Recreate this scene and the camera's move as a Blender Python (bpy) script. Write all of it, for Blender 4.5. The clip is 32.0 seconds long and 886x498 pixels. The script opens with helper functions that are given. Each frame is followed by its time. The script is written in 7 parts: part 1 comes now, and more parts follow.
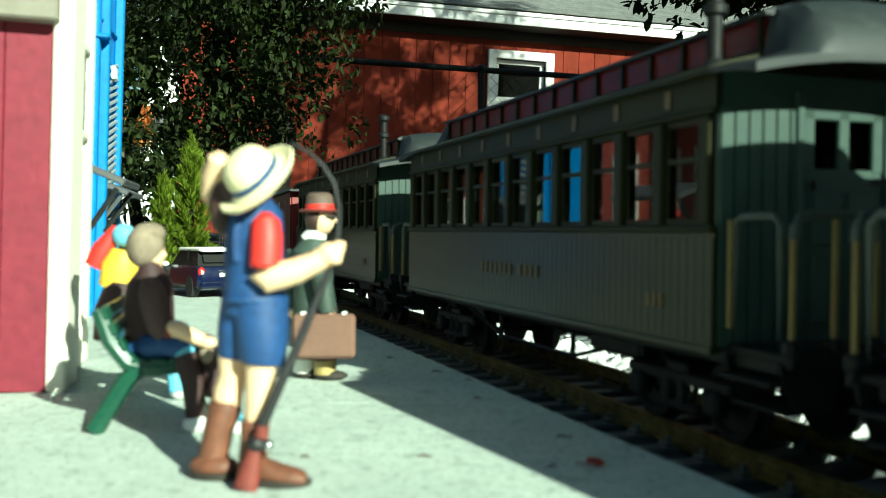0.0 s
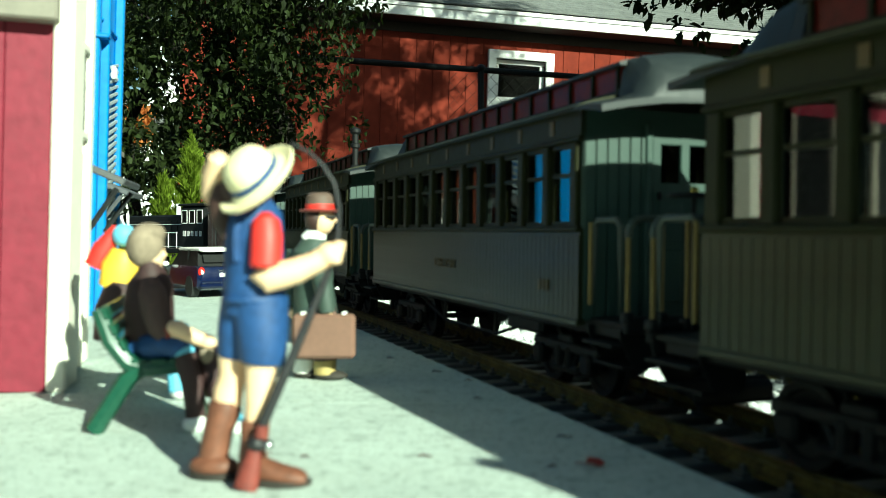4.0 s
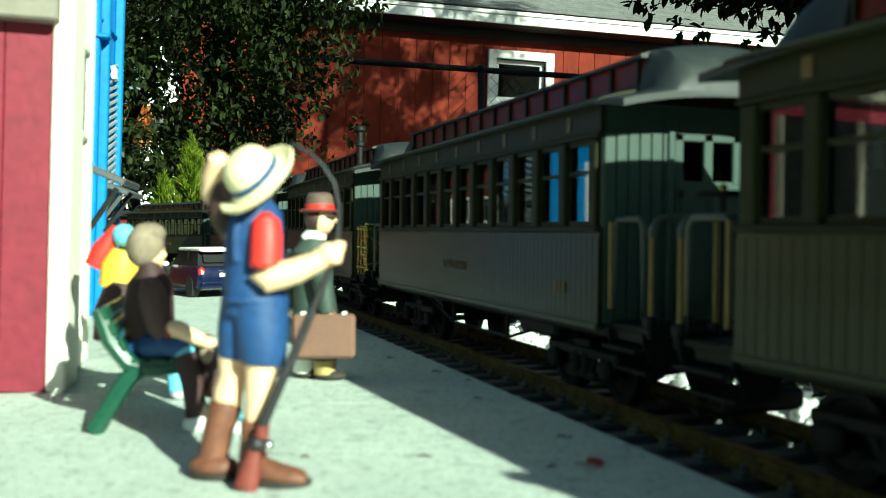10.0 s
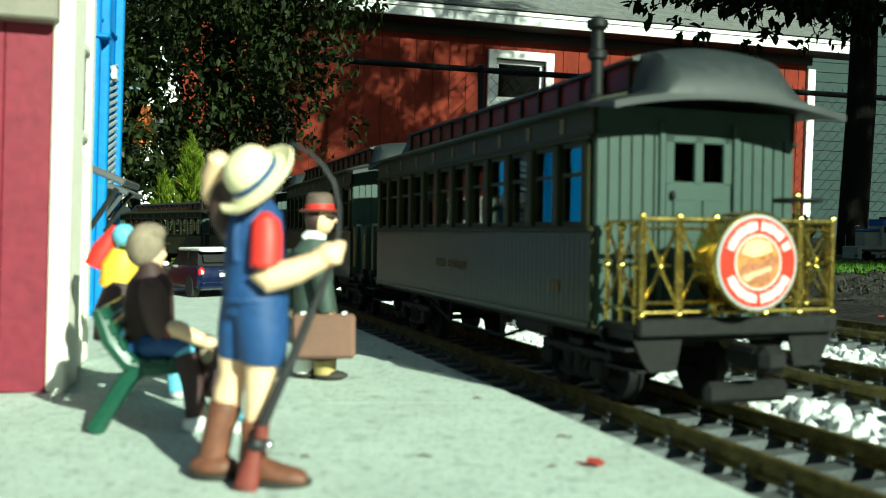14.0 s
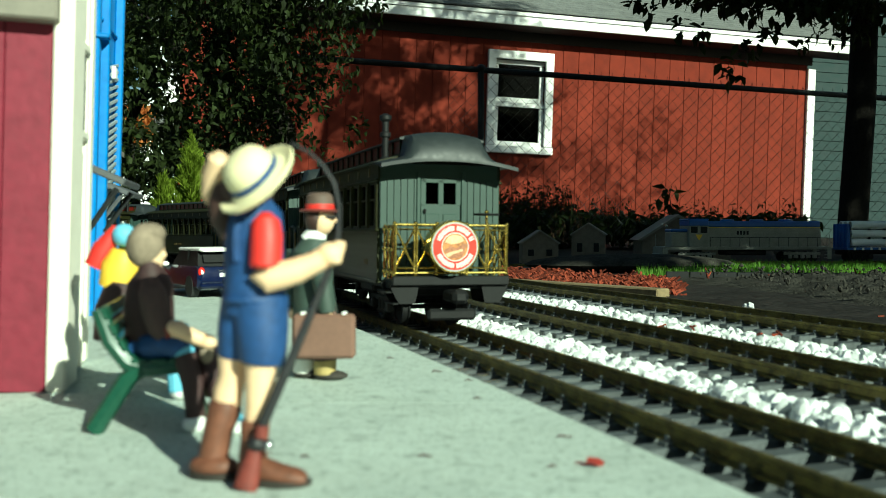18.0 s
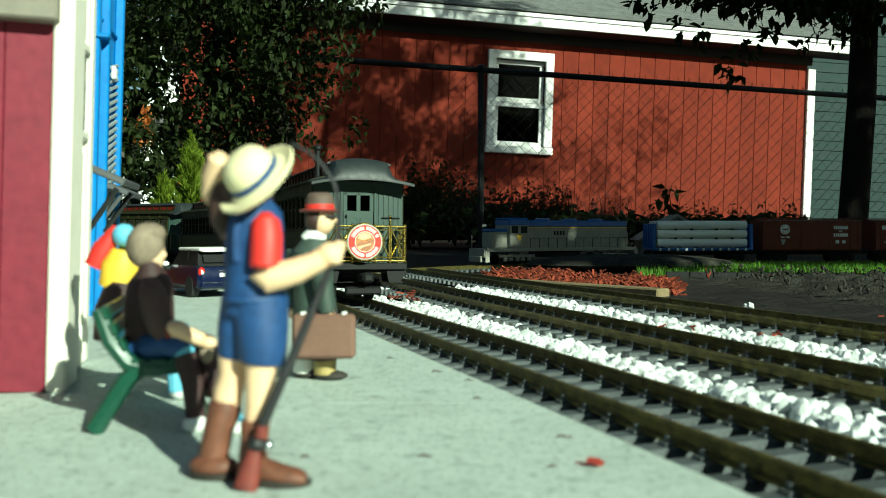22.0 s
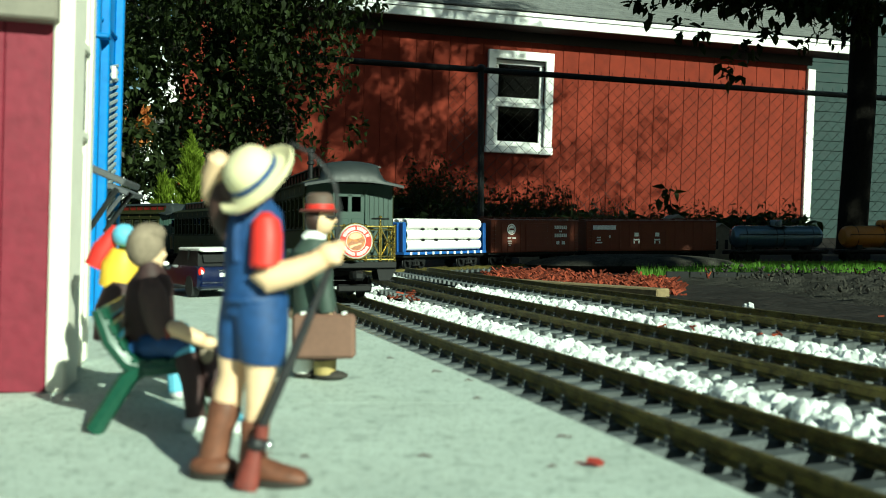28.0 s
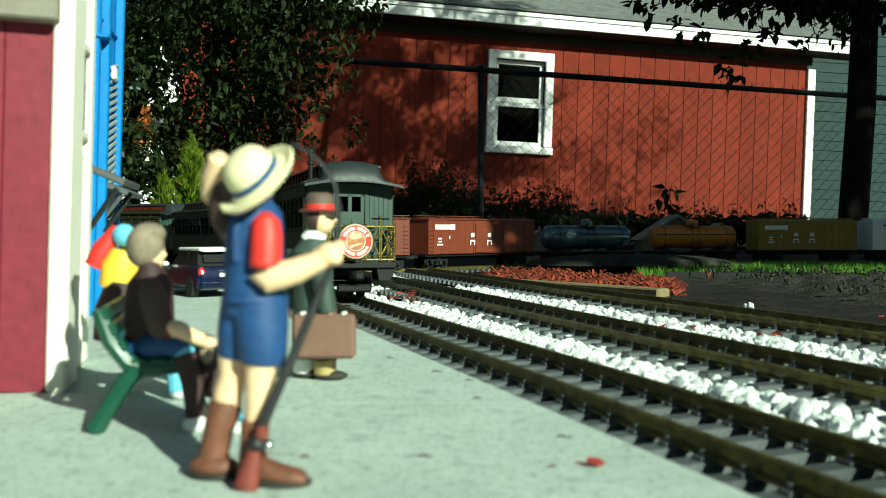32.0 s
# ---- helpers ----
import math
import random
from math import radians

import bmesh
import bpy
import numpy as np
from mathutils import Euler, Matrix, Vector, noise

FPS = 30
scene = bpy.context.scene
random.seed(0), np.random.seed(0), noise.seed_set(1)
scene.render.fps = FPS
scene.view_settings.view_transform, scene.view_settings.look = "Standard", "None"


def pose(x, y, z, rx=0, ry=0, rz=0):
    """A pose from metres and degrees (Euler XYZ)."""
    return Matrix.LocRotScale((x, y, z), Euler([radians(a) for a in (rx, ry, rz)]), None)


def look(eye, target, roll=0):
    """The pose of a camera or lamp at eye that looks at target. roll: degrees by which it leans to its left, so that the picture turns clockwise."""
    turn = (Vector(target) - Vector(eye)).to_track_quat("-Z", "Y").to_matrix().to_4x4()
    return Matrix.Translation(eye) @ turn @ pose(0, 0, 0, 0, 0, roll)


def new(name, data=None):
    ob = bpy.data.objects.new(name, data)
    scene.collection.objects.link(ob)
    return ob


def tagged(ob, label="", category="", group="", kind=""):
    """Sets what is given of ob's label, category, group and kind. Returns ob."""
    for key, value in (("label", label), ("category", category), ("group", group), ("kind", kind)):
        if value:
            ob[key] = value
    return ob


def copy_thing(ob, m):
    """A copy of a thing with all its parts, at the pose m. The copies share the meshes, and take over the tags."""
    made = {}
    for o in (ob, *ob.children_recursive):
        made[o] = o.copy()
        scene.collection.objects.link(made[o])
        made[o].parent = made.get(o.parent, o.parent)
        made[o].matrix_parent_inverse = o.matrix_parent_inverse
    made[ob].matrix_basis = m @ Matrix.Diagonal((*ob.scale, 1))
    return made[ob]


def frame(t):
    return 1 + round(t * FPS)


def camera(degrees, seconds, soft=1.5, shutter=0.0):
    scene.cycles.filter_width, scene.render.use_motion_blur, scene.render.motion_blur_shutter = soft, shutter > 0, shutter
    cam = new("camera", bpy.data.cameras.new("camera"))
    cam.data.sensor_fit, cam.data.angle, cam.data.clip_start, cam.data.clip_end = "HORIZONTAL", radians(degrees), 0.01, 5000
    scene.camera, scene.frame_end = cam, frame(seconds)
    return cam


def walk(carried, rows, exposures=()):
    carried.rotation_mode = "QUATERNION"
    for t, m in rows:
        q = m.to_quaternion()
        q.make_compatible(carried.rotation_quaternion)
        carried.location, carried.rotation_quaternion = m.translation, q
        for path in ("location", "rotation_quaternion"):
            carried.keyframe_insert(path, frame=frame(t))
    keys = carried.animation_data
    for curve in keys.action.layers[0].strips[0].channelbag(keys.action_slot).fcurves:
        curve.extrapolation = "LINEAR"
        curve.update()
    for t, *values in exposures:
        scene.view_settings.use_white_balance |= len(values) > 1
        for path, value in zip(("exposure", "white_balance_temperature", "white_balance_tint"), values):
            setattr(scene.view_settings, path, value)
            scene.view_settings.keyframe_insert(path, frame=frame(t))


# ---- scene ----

# camera: stands still on the platform of a garden railway, 75 mm above the slab
cam = camera(52.2, 32.0, soft=0.2)
cam.data.dof.use_dof, cam.data.dof.focus_distance, cam.data.dof.aperture_fstop = True, 2.0, 17.5
EYE = pose(0, 0, 0.075, 88.82, 0, 0)
EXPOSURES = [(t, e, 6150, -22) for t, e in ((0.0, 1.15), (9.0, 1.15), (12.5, 1.2), (13.5, 1.1), (14.0, 0.92), (14.5, 0.78), (16.5, 0.64), (32.0, 0.64))]
walk(cam, [(0.0, EYE), (32.0, EYE)], EXPOSURES)

# ---- light: low morning sun from behind the camera, over its right shoulder ----
SUN_SIDE, SUN_UP = 36.5, 24.7
world = bpy.data.worlds.new("sky")
scene.world = world
world.use_nodes = True
_nt = world.node_tree
_sky = _nt.nodes.new("ShaderNodeTexSky")
_sky.sky_type = "NISHITA"
_sky.sun_disc = False
_sky.sun_elevation = radians(SUN_UP)
_sky.sun_rotation = radians(180 - SUN_SIDE)
_nt.links.new(_sky.outputs[0], _nt.nodes["Background"].inputs[0])
_nt.nodes["Background"].inputs[1].default_value = 0.043
_sun = bpy.data.lights.new("sun", "SUN")
_sun.energy, _sun.angle, _sun.color = 5.3, radians(0.5), (1.0, 0.95, 0.84)
sun = new("sun", _sun)
_a, _e = radians(SUN_SIDE), radians(SUN_UP)
sun.matrix_world = look((3, -6, 3), (3 - math.sin(_a) * math.cos(_e), -6 + math.cos(_a) * math.cos(_e), 3 - math.sin(_e)))


# ---- materials ----
def mat(name, color, rough=0.6, metal=0.0, var=0.25, scale=40.0, bump=0.0, bscale=None, spec=0.5, dark=None, island=0.0, obj=0.0, coat=0.0):
    """A surface with variation at two scales; dark: the second colour of stains; island, obj: value shift by piece."""
    m = bpy.data.materials.new(name)
    m.use_nodes = True
    nt = m.node_tree
    b = nt.nodes["Principled BSDF"]
    b.inputs["Roughness"].default_value = rough
    b.inputs["Metallic"].default_value = metal
    b.inputs["Specular IOR Level"].default_value = spec
    b.inputs["Coat Weight"].default_value = coat
    co = nt.nodes.new("ShaderNodeTexCoord")
    n1 = nt.nodes.new("ShaderNodeTexNoise")
    n1.inputs["Scale"].default_value = scale
    n1.inputs["Detail"].default_value = 5
    n2 = nt.nodes.new("ShaderNodeTexNoise")
    n2.inputs["Scale"].default_value = scale * 6.3
    n2.inputs["Detail"].default_value = 3
    for n in (n1, n2):
        nt.links.new(co.outputs["Object"], n.inputs["Vector"])
    add = nt.nodes.new("ShaderNodeMath")
    add.operation = "ADD"
    half = nt.nodes.new("ShaderNodeMath")
    half.operation = "MULTIPLY"
    half.inputs[1].default_value = 0.5
    nt.links.new(n1.outputs[0], add.inputs[0])
    nt.links.new(n2.outputs[0], add.inputs[1])
    nt.links.new(add.outputs[0], half.inputs[0])
    ramp = nt.nodes.new("ShaderNodeValToRGB")
    ramp.color_ramp.elements[0].position = 0.36
    ramp.color_ramp.elements[1].position = 0.64
    lo = dark or [c * (1 - var) for c in color]
    hi = [min(1, c * (1 + var * 0.6)) for c in color]
    ramp.color_ramp.elements[0].color = (*lo, 1)
    ramp.color_ramp.elements[1].color = (*hi, 1)
    nt.links.new(half.outputs[0], ramp.inputs[0])
    out = ramp.outputs[0]
    if island or obj:
        hsv = nt.nodes.new("ShaderNodeHueSaturation")
        mr = nt.nodes.new("ShaderNodeMapRange")
        if island:
            g = nt.nodes.new("ShaderNodeNewGeometry")
            nt.links.new(g.outputs["Random Per Island"], mr.inputs[0])
        else:
            g = nt.nodes.new("ShaderNodeObjectInfo")
            nt.links.new(g.outputs["Random"], mr.inputs[0])
        k = island or obj
        mr.inputs[3].default_value, mr.inputs[4].default_value = 1 - k, 1 + k * 0.7
        nt.links.new(mr.outputs[0], hsv.inputs["Value"])
        nt.links.new(out, hsv.inputs["Color"])
        out = hsv.outputs[0]
    nt.links.new(out, b.inputs["Base Color"])
    rr = nt.nodes.new("ShaderNodeMapRange")
    rr.inputs[3].default_value, rr.inputs[4].default_value = max(0.02, rough - 0.12), min(1, rough + 0.12)
    nt.links.new(n2.outputs[0], rr.inputs[0])
    nt.links.new(rr.outputs[0], b.inputs["Roughness"])
    if bump:
        bp = nt.nodes.new("ShaderNodeBump")
        bp.inputs["Strength"].default_value = 0.6
        bp.inputs["Distance"].default_value = bump
        n3 = nt.nodes.new("ShaderNodeTexNoise")
        n3.inputs["Scale"].default_value = bscale or scale * 4
        n3.inputs["Detail"].default_value = 4
        nt.links.new(co.outputs["Object"], n3.inputs["Vector"])
        nt.links.new(n3.outputs[0], bp.inputs["Height"])
        nt.links.new(bp.outputs[0], b.inputs["Normal"])
    return m


def leaf_mat(name, color, var=0.5, through_light=0.35):
    m = mat(name, color, 0.6, 0, 0.3, 30, spec=0.12, island=var)
    nt = m.node_tree
    b = nt.nodes["Principled BSDF"]
    t = nt.nodes.new("ShaderNodeBsdfTranslucent")
    t.inputs[0].default_value = (color[0] * 1.6, color[1] * 1.7, color[2] * 0.8, 1)
    mix = nt.nodes.new("ShaderNodeMixShader")
    mix.inputs[0].default_value = through_light
    nt.links.new(b.outputs[0], mix.inputs[1])
    nt.links.new(t.outputs[0], mix.inputs[2])
    nt.links.new(mix.outputs[0], nt.nodes["Material Output"].inputs[0])
    return m


def glass_mat(name, tint=(0.55, 0.6, 0.58), gloss=0.22, rough=0.03, bend=1.5):
    m = bpy.data.materials.new(name)
    m.use_nodes = True
    nt = m.node_tree
    tr = nt.nodes.new("ShaderNodeBsdfTransparent")
    tr.inputs[0].default_value = (*tint, 1)
    gl = nt.nodes.new("ShaderNodeBsdfGlossy")
    gl.inputs[1].default_value = rough
    fr = nt.nodes.new("ShaderNodeFresnel")
    fr.inputs[0].default_value = bend
    ad = nt.nodes.new("ShaderNodeMath")
    ad.operation = "ADD"
    ad.inputs[1].default_value = gloss
    mix = nt.nodes.new("ShaderNodeMixShader")
    nt.links.new(fr.outputs[0], ad.inputs[0])
    nt.links.new(ad.outputs[0], mix.inputs[0])
    nt.links.new(tr.outputs[0], mix.inputs[1])
    nt.links.new(gl.outputs[0], mix.inputs[2])
    nt.links.new(mix.outputs[0], nt.nodes["Material Output"].inputs[0])
    return m


M = {}
M["concrete"] = mat("concrete", (0.49, 0.555, 0.505), 0.9, 0, 0.12, 22, 0.0006, 900, spec=0.2)
_nt = M["concrete"].node_tree
_b = _nt.nodes["Principled BSDF"]
_src = _b.inputs["Base Color"].links[0].from_socket
_co = [n for n in _nt.nodes if n.type == "TEX_COORD"][0]
for _scale, _lo, _hi, _dark in ((310.0, 0.58, 0.68, 0.62), (75.0, 0.60, 0.70, 0.76), (900.0, 0.55, 0.64, 0.70)):
    _n = _nt.nodes.new("ShaderNodeTexNoise")
    _n.inputs["Scale"].default_value = _scale
    _r = _nt.nodes.new("ShaderNodeMapRange")
    for _i, _v in ((1, _lo), (2, _hi), (3, 1.0), (4, _dark)):
        _r.inputs[_i].default_value = _v
    _m = _nt.nodes.new("ShaderNodeMix")
    _m.data_type, _m.blend_type = "RGBA", "MULTIPLY"
    _m.inputs[0].default_value = 1.0
    _nt.links.new(_co.outputs["Object"], _n.inputs["Vector"])
    _nt.links.new(_n.outputs[0], _r.inputs[0])
    _nt.links.new(_src, _m.inputs[6])
    _nt.links.new(_r.outputs[0], _m.inputs[7])
    _src = _m.outputs[2]
_nt.links.new(_src, _b.inputs["Base Color"])
M["autumn"] = leaf_mat("autumn_leaf", (0.42, 0.16, 0.05))
M["soil"] = mat("soil", (0.022, 0.020, 0.018), 0.95, 0, 0.5, 14, 0.012, 60, spec=0.1)
M["dirt"] = mat("dirt", (0.040, 0.038, 0.032), 0.95, 0, 0.65, 30, 0.008, 260, spec=0.08)
M["stone"] = mat("white_marble", (0.66, 0.69, 0.685), 0.75, 0, 0.25, 120, 0.0006, 500, spec=0.3, island=0.30)
M["rail"] = mat("brass_rail", (0.16, 0.132, 0.036), 0.48, 0.7, 0.65, 110, 0.0002, 900, dark=(0.034, 0.031, 0.013))
M["tie"] = mat("plastic_tie", (0.084, 0.094, 0.097), 0.42, 0, 0.3, 80, 0.0004, 700, obj=0.25)
M["olive"] = mat("olive_paint", (0.0215, 0.0245, 0.0078), 0.36, 0, 0.25, 30, spec=0.29)
M["olivedark"] = mat("dark_olive_paint", (0.0180, 0.0192, 0.0062), 0.45, 0, 0.2, 30, spec=0.12)
M["sage"] = mat("sage_green_paint", (0.0290, 0.054, 0.044), 0.5, 0, 0.10, 50, spec=0.3)
M["roofgrey"] = mat("grey_roof_paint", (0.021, 0.026, 0.027), 0.5, 0, 0.18, 40, spec=0.32)
M["black"] = mat("black_plastic", (0.0085, 0.009, 0.0092), 0.55, 0, 0.4, 60, spec=0.2)
M["redglass"] = mat("red_clerestory_glass", (0.115, 0.0105, 0.0065), 0.35, 0, 0.45, 40, spec=0.15)
M["railgold"] = mat("gold_painted_rail", (0.19, 0.135, 0.040), 0.4, 0.3, 0.2, 120)
M["railgrey"] = mat("worn_grey_green_rail", (0.050, 0.060, 0.046), 0.45, 0, 0.2, 80)
M["gold"] = mat("polished_brass", (0.52, 0.39, 0.105), 0.24, 1.0, 0.2, 90)
M["goldpaint"] = mat("gold_lettering", (0.085, 0.058, 0.014), 0.45, 0.2, 0.25, 120)
M["glass"] = glass_mat("window_glass", (0.94, 0.95, 0.94), 0.08)
M["darkglass"] = glass_mat("dark_tinted_glass", (0.30, 0.31, 0.31), 0.0, 0.04, 1.185)
M["darkinside"] = mat("dark_interior", (0.03, 0.022, 0.016), 0.8)
M["white"] = mat("white_paint", (0.80, 0.80, 0.77), 0.55, 0, 0.06, 30)
M["signgrey"] = mat("sign_grey_rim", (0.34, 0.36, 0.36), 0.4, 0, 0.1, 60)
M["signpale"] = mat("sign_pale_sky", (0.66, 0.42, 0.24), 0.4, 0, 0.3, 90)
M["signbrown"] = mat("sign_brown_slope", (0.34, 0.13, 0.06), 0.4, 0, 0.5, 90)
M["signwhite"] = mat("sign_white_enamel", (0.62, 0.56, 0.54), 0.4, 0, 0.08, 60)
M["signred"] = mat("sign_red_enamel", (0.56, 0.024, 0.012), 0.35, 0, 0.08, 60)
M["signorange"] = mat("sign_picture", (0.50, 0.19, 0.05), 0.4, 0, 0.65, 60)
M["cream"] = mat("cream_paint", (0.82, 0.79, 0.68), 0.6, 0, 0.06, 20)
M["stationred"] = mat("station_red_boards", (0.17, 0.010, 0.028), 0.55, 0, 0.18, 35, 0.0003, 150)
M["greytrim"] = mat("grey_trim_paint", (0.21, 0.19, 0.155), 0.7, 0, 0.15, 40)
M["blue"] = mat("sky_blue_paint", (0.014, 0.180, 0.52), 0.5, 0, 0.16, 30)
# brighter copy of the station red: sunlight is put into the colour
M["wingred"] = mat("red_boards_sun_in_colour", (0.40, 0.075, 0.050), 0.6, 0, 0.2, 40)
M["lattice"] = mat("pale_grey_lattice", (0.30, 0.36, 0.38), 0.6, 0, 0.2, 60)
M["bench"] = mat("green_bench_plastic", (0.012, 0.062, 0.036), 0.4, 0, 0.2, 60)
M["skin"] = mat("skin_paint", (0.78, 0.53, 0.33), 0.6, 0, 0.06, 40)
M["straw"] = mat("straw_hat_paint", (0.80, 0.72, 0.45), 0.7, 0, 0.08, 60)
M["denim"] = mat("denim_paint", (0.015, 0.057, 0.185), 0.6, 0, 0.25, 70)
M["redcloth"] = mat("red_cloth_paint", (0.62, 0.025, 0.02), 0.55, 0, 0.12, 50)
M["boot"] = mat("boot_leather_paint", (0.15, 0.055, 0.03), 0.6, 0, 0.3, 70)
M["sole"] = mat("dark_sole_paint", (0.03, 0.025, 0.02), 0.7)
M["hair"] = mat("brown_hair_paint", (0.045, 0.02, 0.015), 0.6, 0, 0.3, 60)
M["greyhair"] = mat("grey_hair_paint", (0.24, 0.19, 0.14), 0.8, 0, 0.3, 160, spec=0.2)
M["vest"] = mat("dark_brown_cloth_paint", (0.038, 0.016, 0.016), 0.7, 0, 0.3, 60)
M["sleeve"] = mat("taupe_cloth_paint", (0.075, 0.040, 0.036), 0.7, 0, 0.25, 60)
M["teal"] = mat("light_blue_paint", (0.16, 0.45, 0.62), 0.6, 0, 0.1, 60)
M["yellow"] = mat("yellow_paint", (0.85, 0.55, 0.05), 0.55, 0, 0.08, 60)
M["greensuit"] = mat("green_suit_paint", (0.040, 0.062, 0.050), 0.65, 0, 0.2, 60)
M["tan"] = mat("tan_trouser_paint", (0.38, 0.29, 0.11), 0.7, 0, 0.2, 60)
M["case"] = mat("suitcase_paint", (0.17, 0.09, 0.064), 0.65, 0, 0.14, 60)
M["awninggrey"] = mat("awning_grey_paint", (0.075, 0.08, 0.085), 0.55, 0, 0.2, 60)
M["tagred"] = mat("dull_red_paint", (0.16, 0.028, 0.02), 0.65, 0, 0.4, 200)
M["stalk"] = mat("dry_stalk", (0.040, 0.024, 0.014), 0.9, 0, 0.3, 30, spec=0.1, island=0.4)
M["grit"] = mat("pale_grit", (0.10, 0.095, 0.08), 0.9, 0, 0.3, 90, island=0.5)
M["hatred"] = mat("hat_red_paint", (0.17, 0.035, 0.026), 0.6, 0, 0.2, 60)
M["hatgrey"] = mat("hat_brown_paint", (0.11, 0.072, 0.056), 0.7, 0, 0.2, 60)
M["rod"] = mat("dark_rod_paint", (0.014, 0.014, 0.016), 0.5)
M["carblue"] = mat("blue_car_paint", (0.004, 0.009, 0.042), 0.2, 0.2, 0.05, 20, coat=0.3)
M["tyre"] = mat("tyre_rubber", (0.02, 0.02, 0.02), 0.8)
M["chrome"] = mat("chrome", (0.75, 0.75, 0.75), 0.12, 1.0, 0.05, 30)
M["lampred"] = mat("tail_lamp_red", (0.55, 0.02, 0.015), 0.2)
M["barn"] = mat("barn_red_siding", (0.150, 0.0240, 0.0140), 0.85, 0, 0.22, 1.6, 0.002, 25, spec=0.10, obj=0.12)
M["barnwhite"] = mat("barn_white_trim", (0.80, 0.80, 0.78), 0.6, 0, 0.08, 3)
M["shingle"] = mat("grey_shingles", (0.145, 0.15, 0.145), 0.9, 0, 0.3, 6, 0.004, 40, spec=0.2)
M["soffit"] = mat("soffit_eave_shade", (0.03, 0.022, 0.018), 0.8)
M["steel"] = mat("galvanised_dark_steel", (0.018, 0.020, 0.021), 0.6, 0.2, 0.3, 20, spec=0.3)
M["bark"] = mat("tree_bark", (0.014, 0.012, 0.010), 0.95, 0, 0.4, 12, 0.01, 40, spec=0.1)
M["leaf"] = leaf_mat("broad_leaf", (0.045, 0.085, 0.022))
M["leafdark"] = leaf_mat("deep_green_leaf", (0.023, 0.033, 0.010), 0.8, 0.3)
M["conifer"] = leaf_mat("conifer_spray", (0.15, 0.205, 0.024), 0.7)
M["grass"] = leaf_mat("lawn_grass", (0.11, 0.22, 0.03))
M["mulch"] = mat("red_wood_mulch", (0.185, 0.036, 0.018), 0.85, 0, 0.5, 60, spec=0.2, island=0.7)
M["timber"] = mat("weathered_timber", (0.20, 0.15, 0.075), 0.85, 0, 0.35, 30, 0.001, 120)
# grey-green siding, darkened so that the colour holds the house's shade
M["greyhouse"] = mat("grey_green_siding_shaded", (0.015, 0.031, 0.031), 0.7, 0, 0.15, 2, spec=0.2)
M["modelhouse"] = mat("model_house_boards", (0.16, 0.13, 0.09), 0.8, 0, 0.25, 60)
M["locoblue"] = mat("locomotive_blue", (0.02, 0.09, 0.33), 0.35, 0, 0.1, 30)
M["locogrey"] = mat("locomotive_grey", (0.24, 0.235, 0.20), 0.45, 0, 0.2, 40)
M["locoyellow"] = mat("yellow_stripe", (0.75, 0.48, 0.04), 0.4)
M["boxred"] = mat("boxcar_red", (0.135, 0.029, 0.0135), 0.5, 0, 0.15, 30, spec=0.3)
M["tankblue"] = mat("tank_blue_grey", (0.11, 0.16, 0.21), 0.22, 0.55, 0.1, 30)
# orange and yellow car paints darkened: far-track shade is in the colour
M["tankorange"] = mat("tank_orange_shaded", (0.42, 0.15, 0.02), 0.35, 0, 0.1, 30)
M["reeferyellow"] = mat("refrigerator_car_yellow_shaded", (0.24, 0.15, 0.02), 0.5, 0, 0.1, 30)
M["lettering"] = mat("white_lettering", (0.78, 0.78, 0.75), 0.6)
M["darkred"] = mat("dark_red_coach_paint", (0.16, 0.014, 0.014), 0.4, 0, 0.1, 30)
M["leafred"] = mat("fallen_leaf_red", (0.27, 0.030, 0.020), 0.7, 0, 0.5, 300)


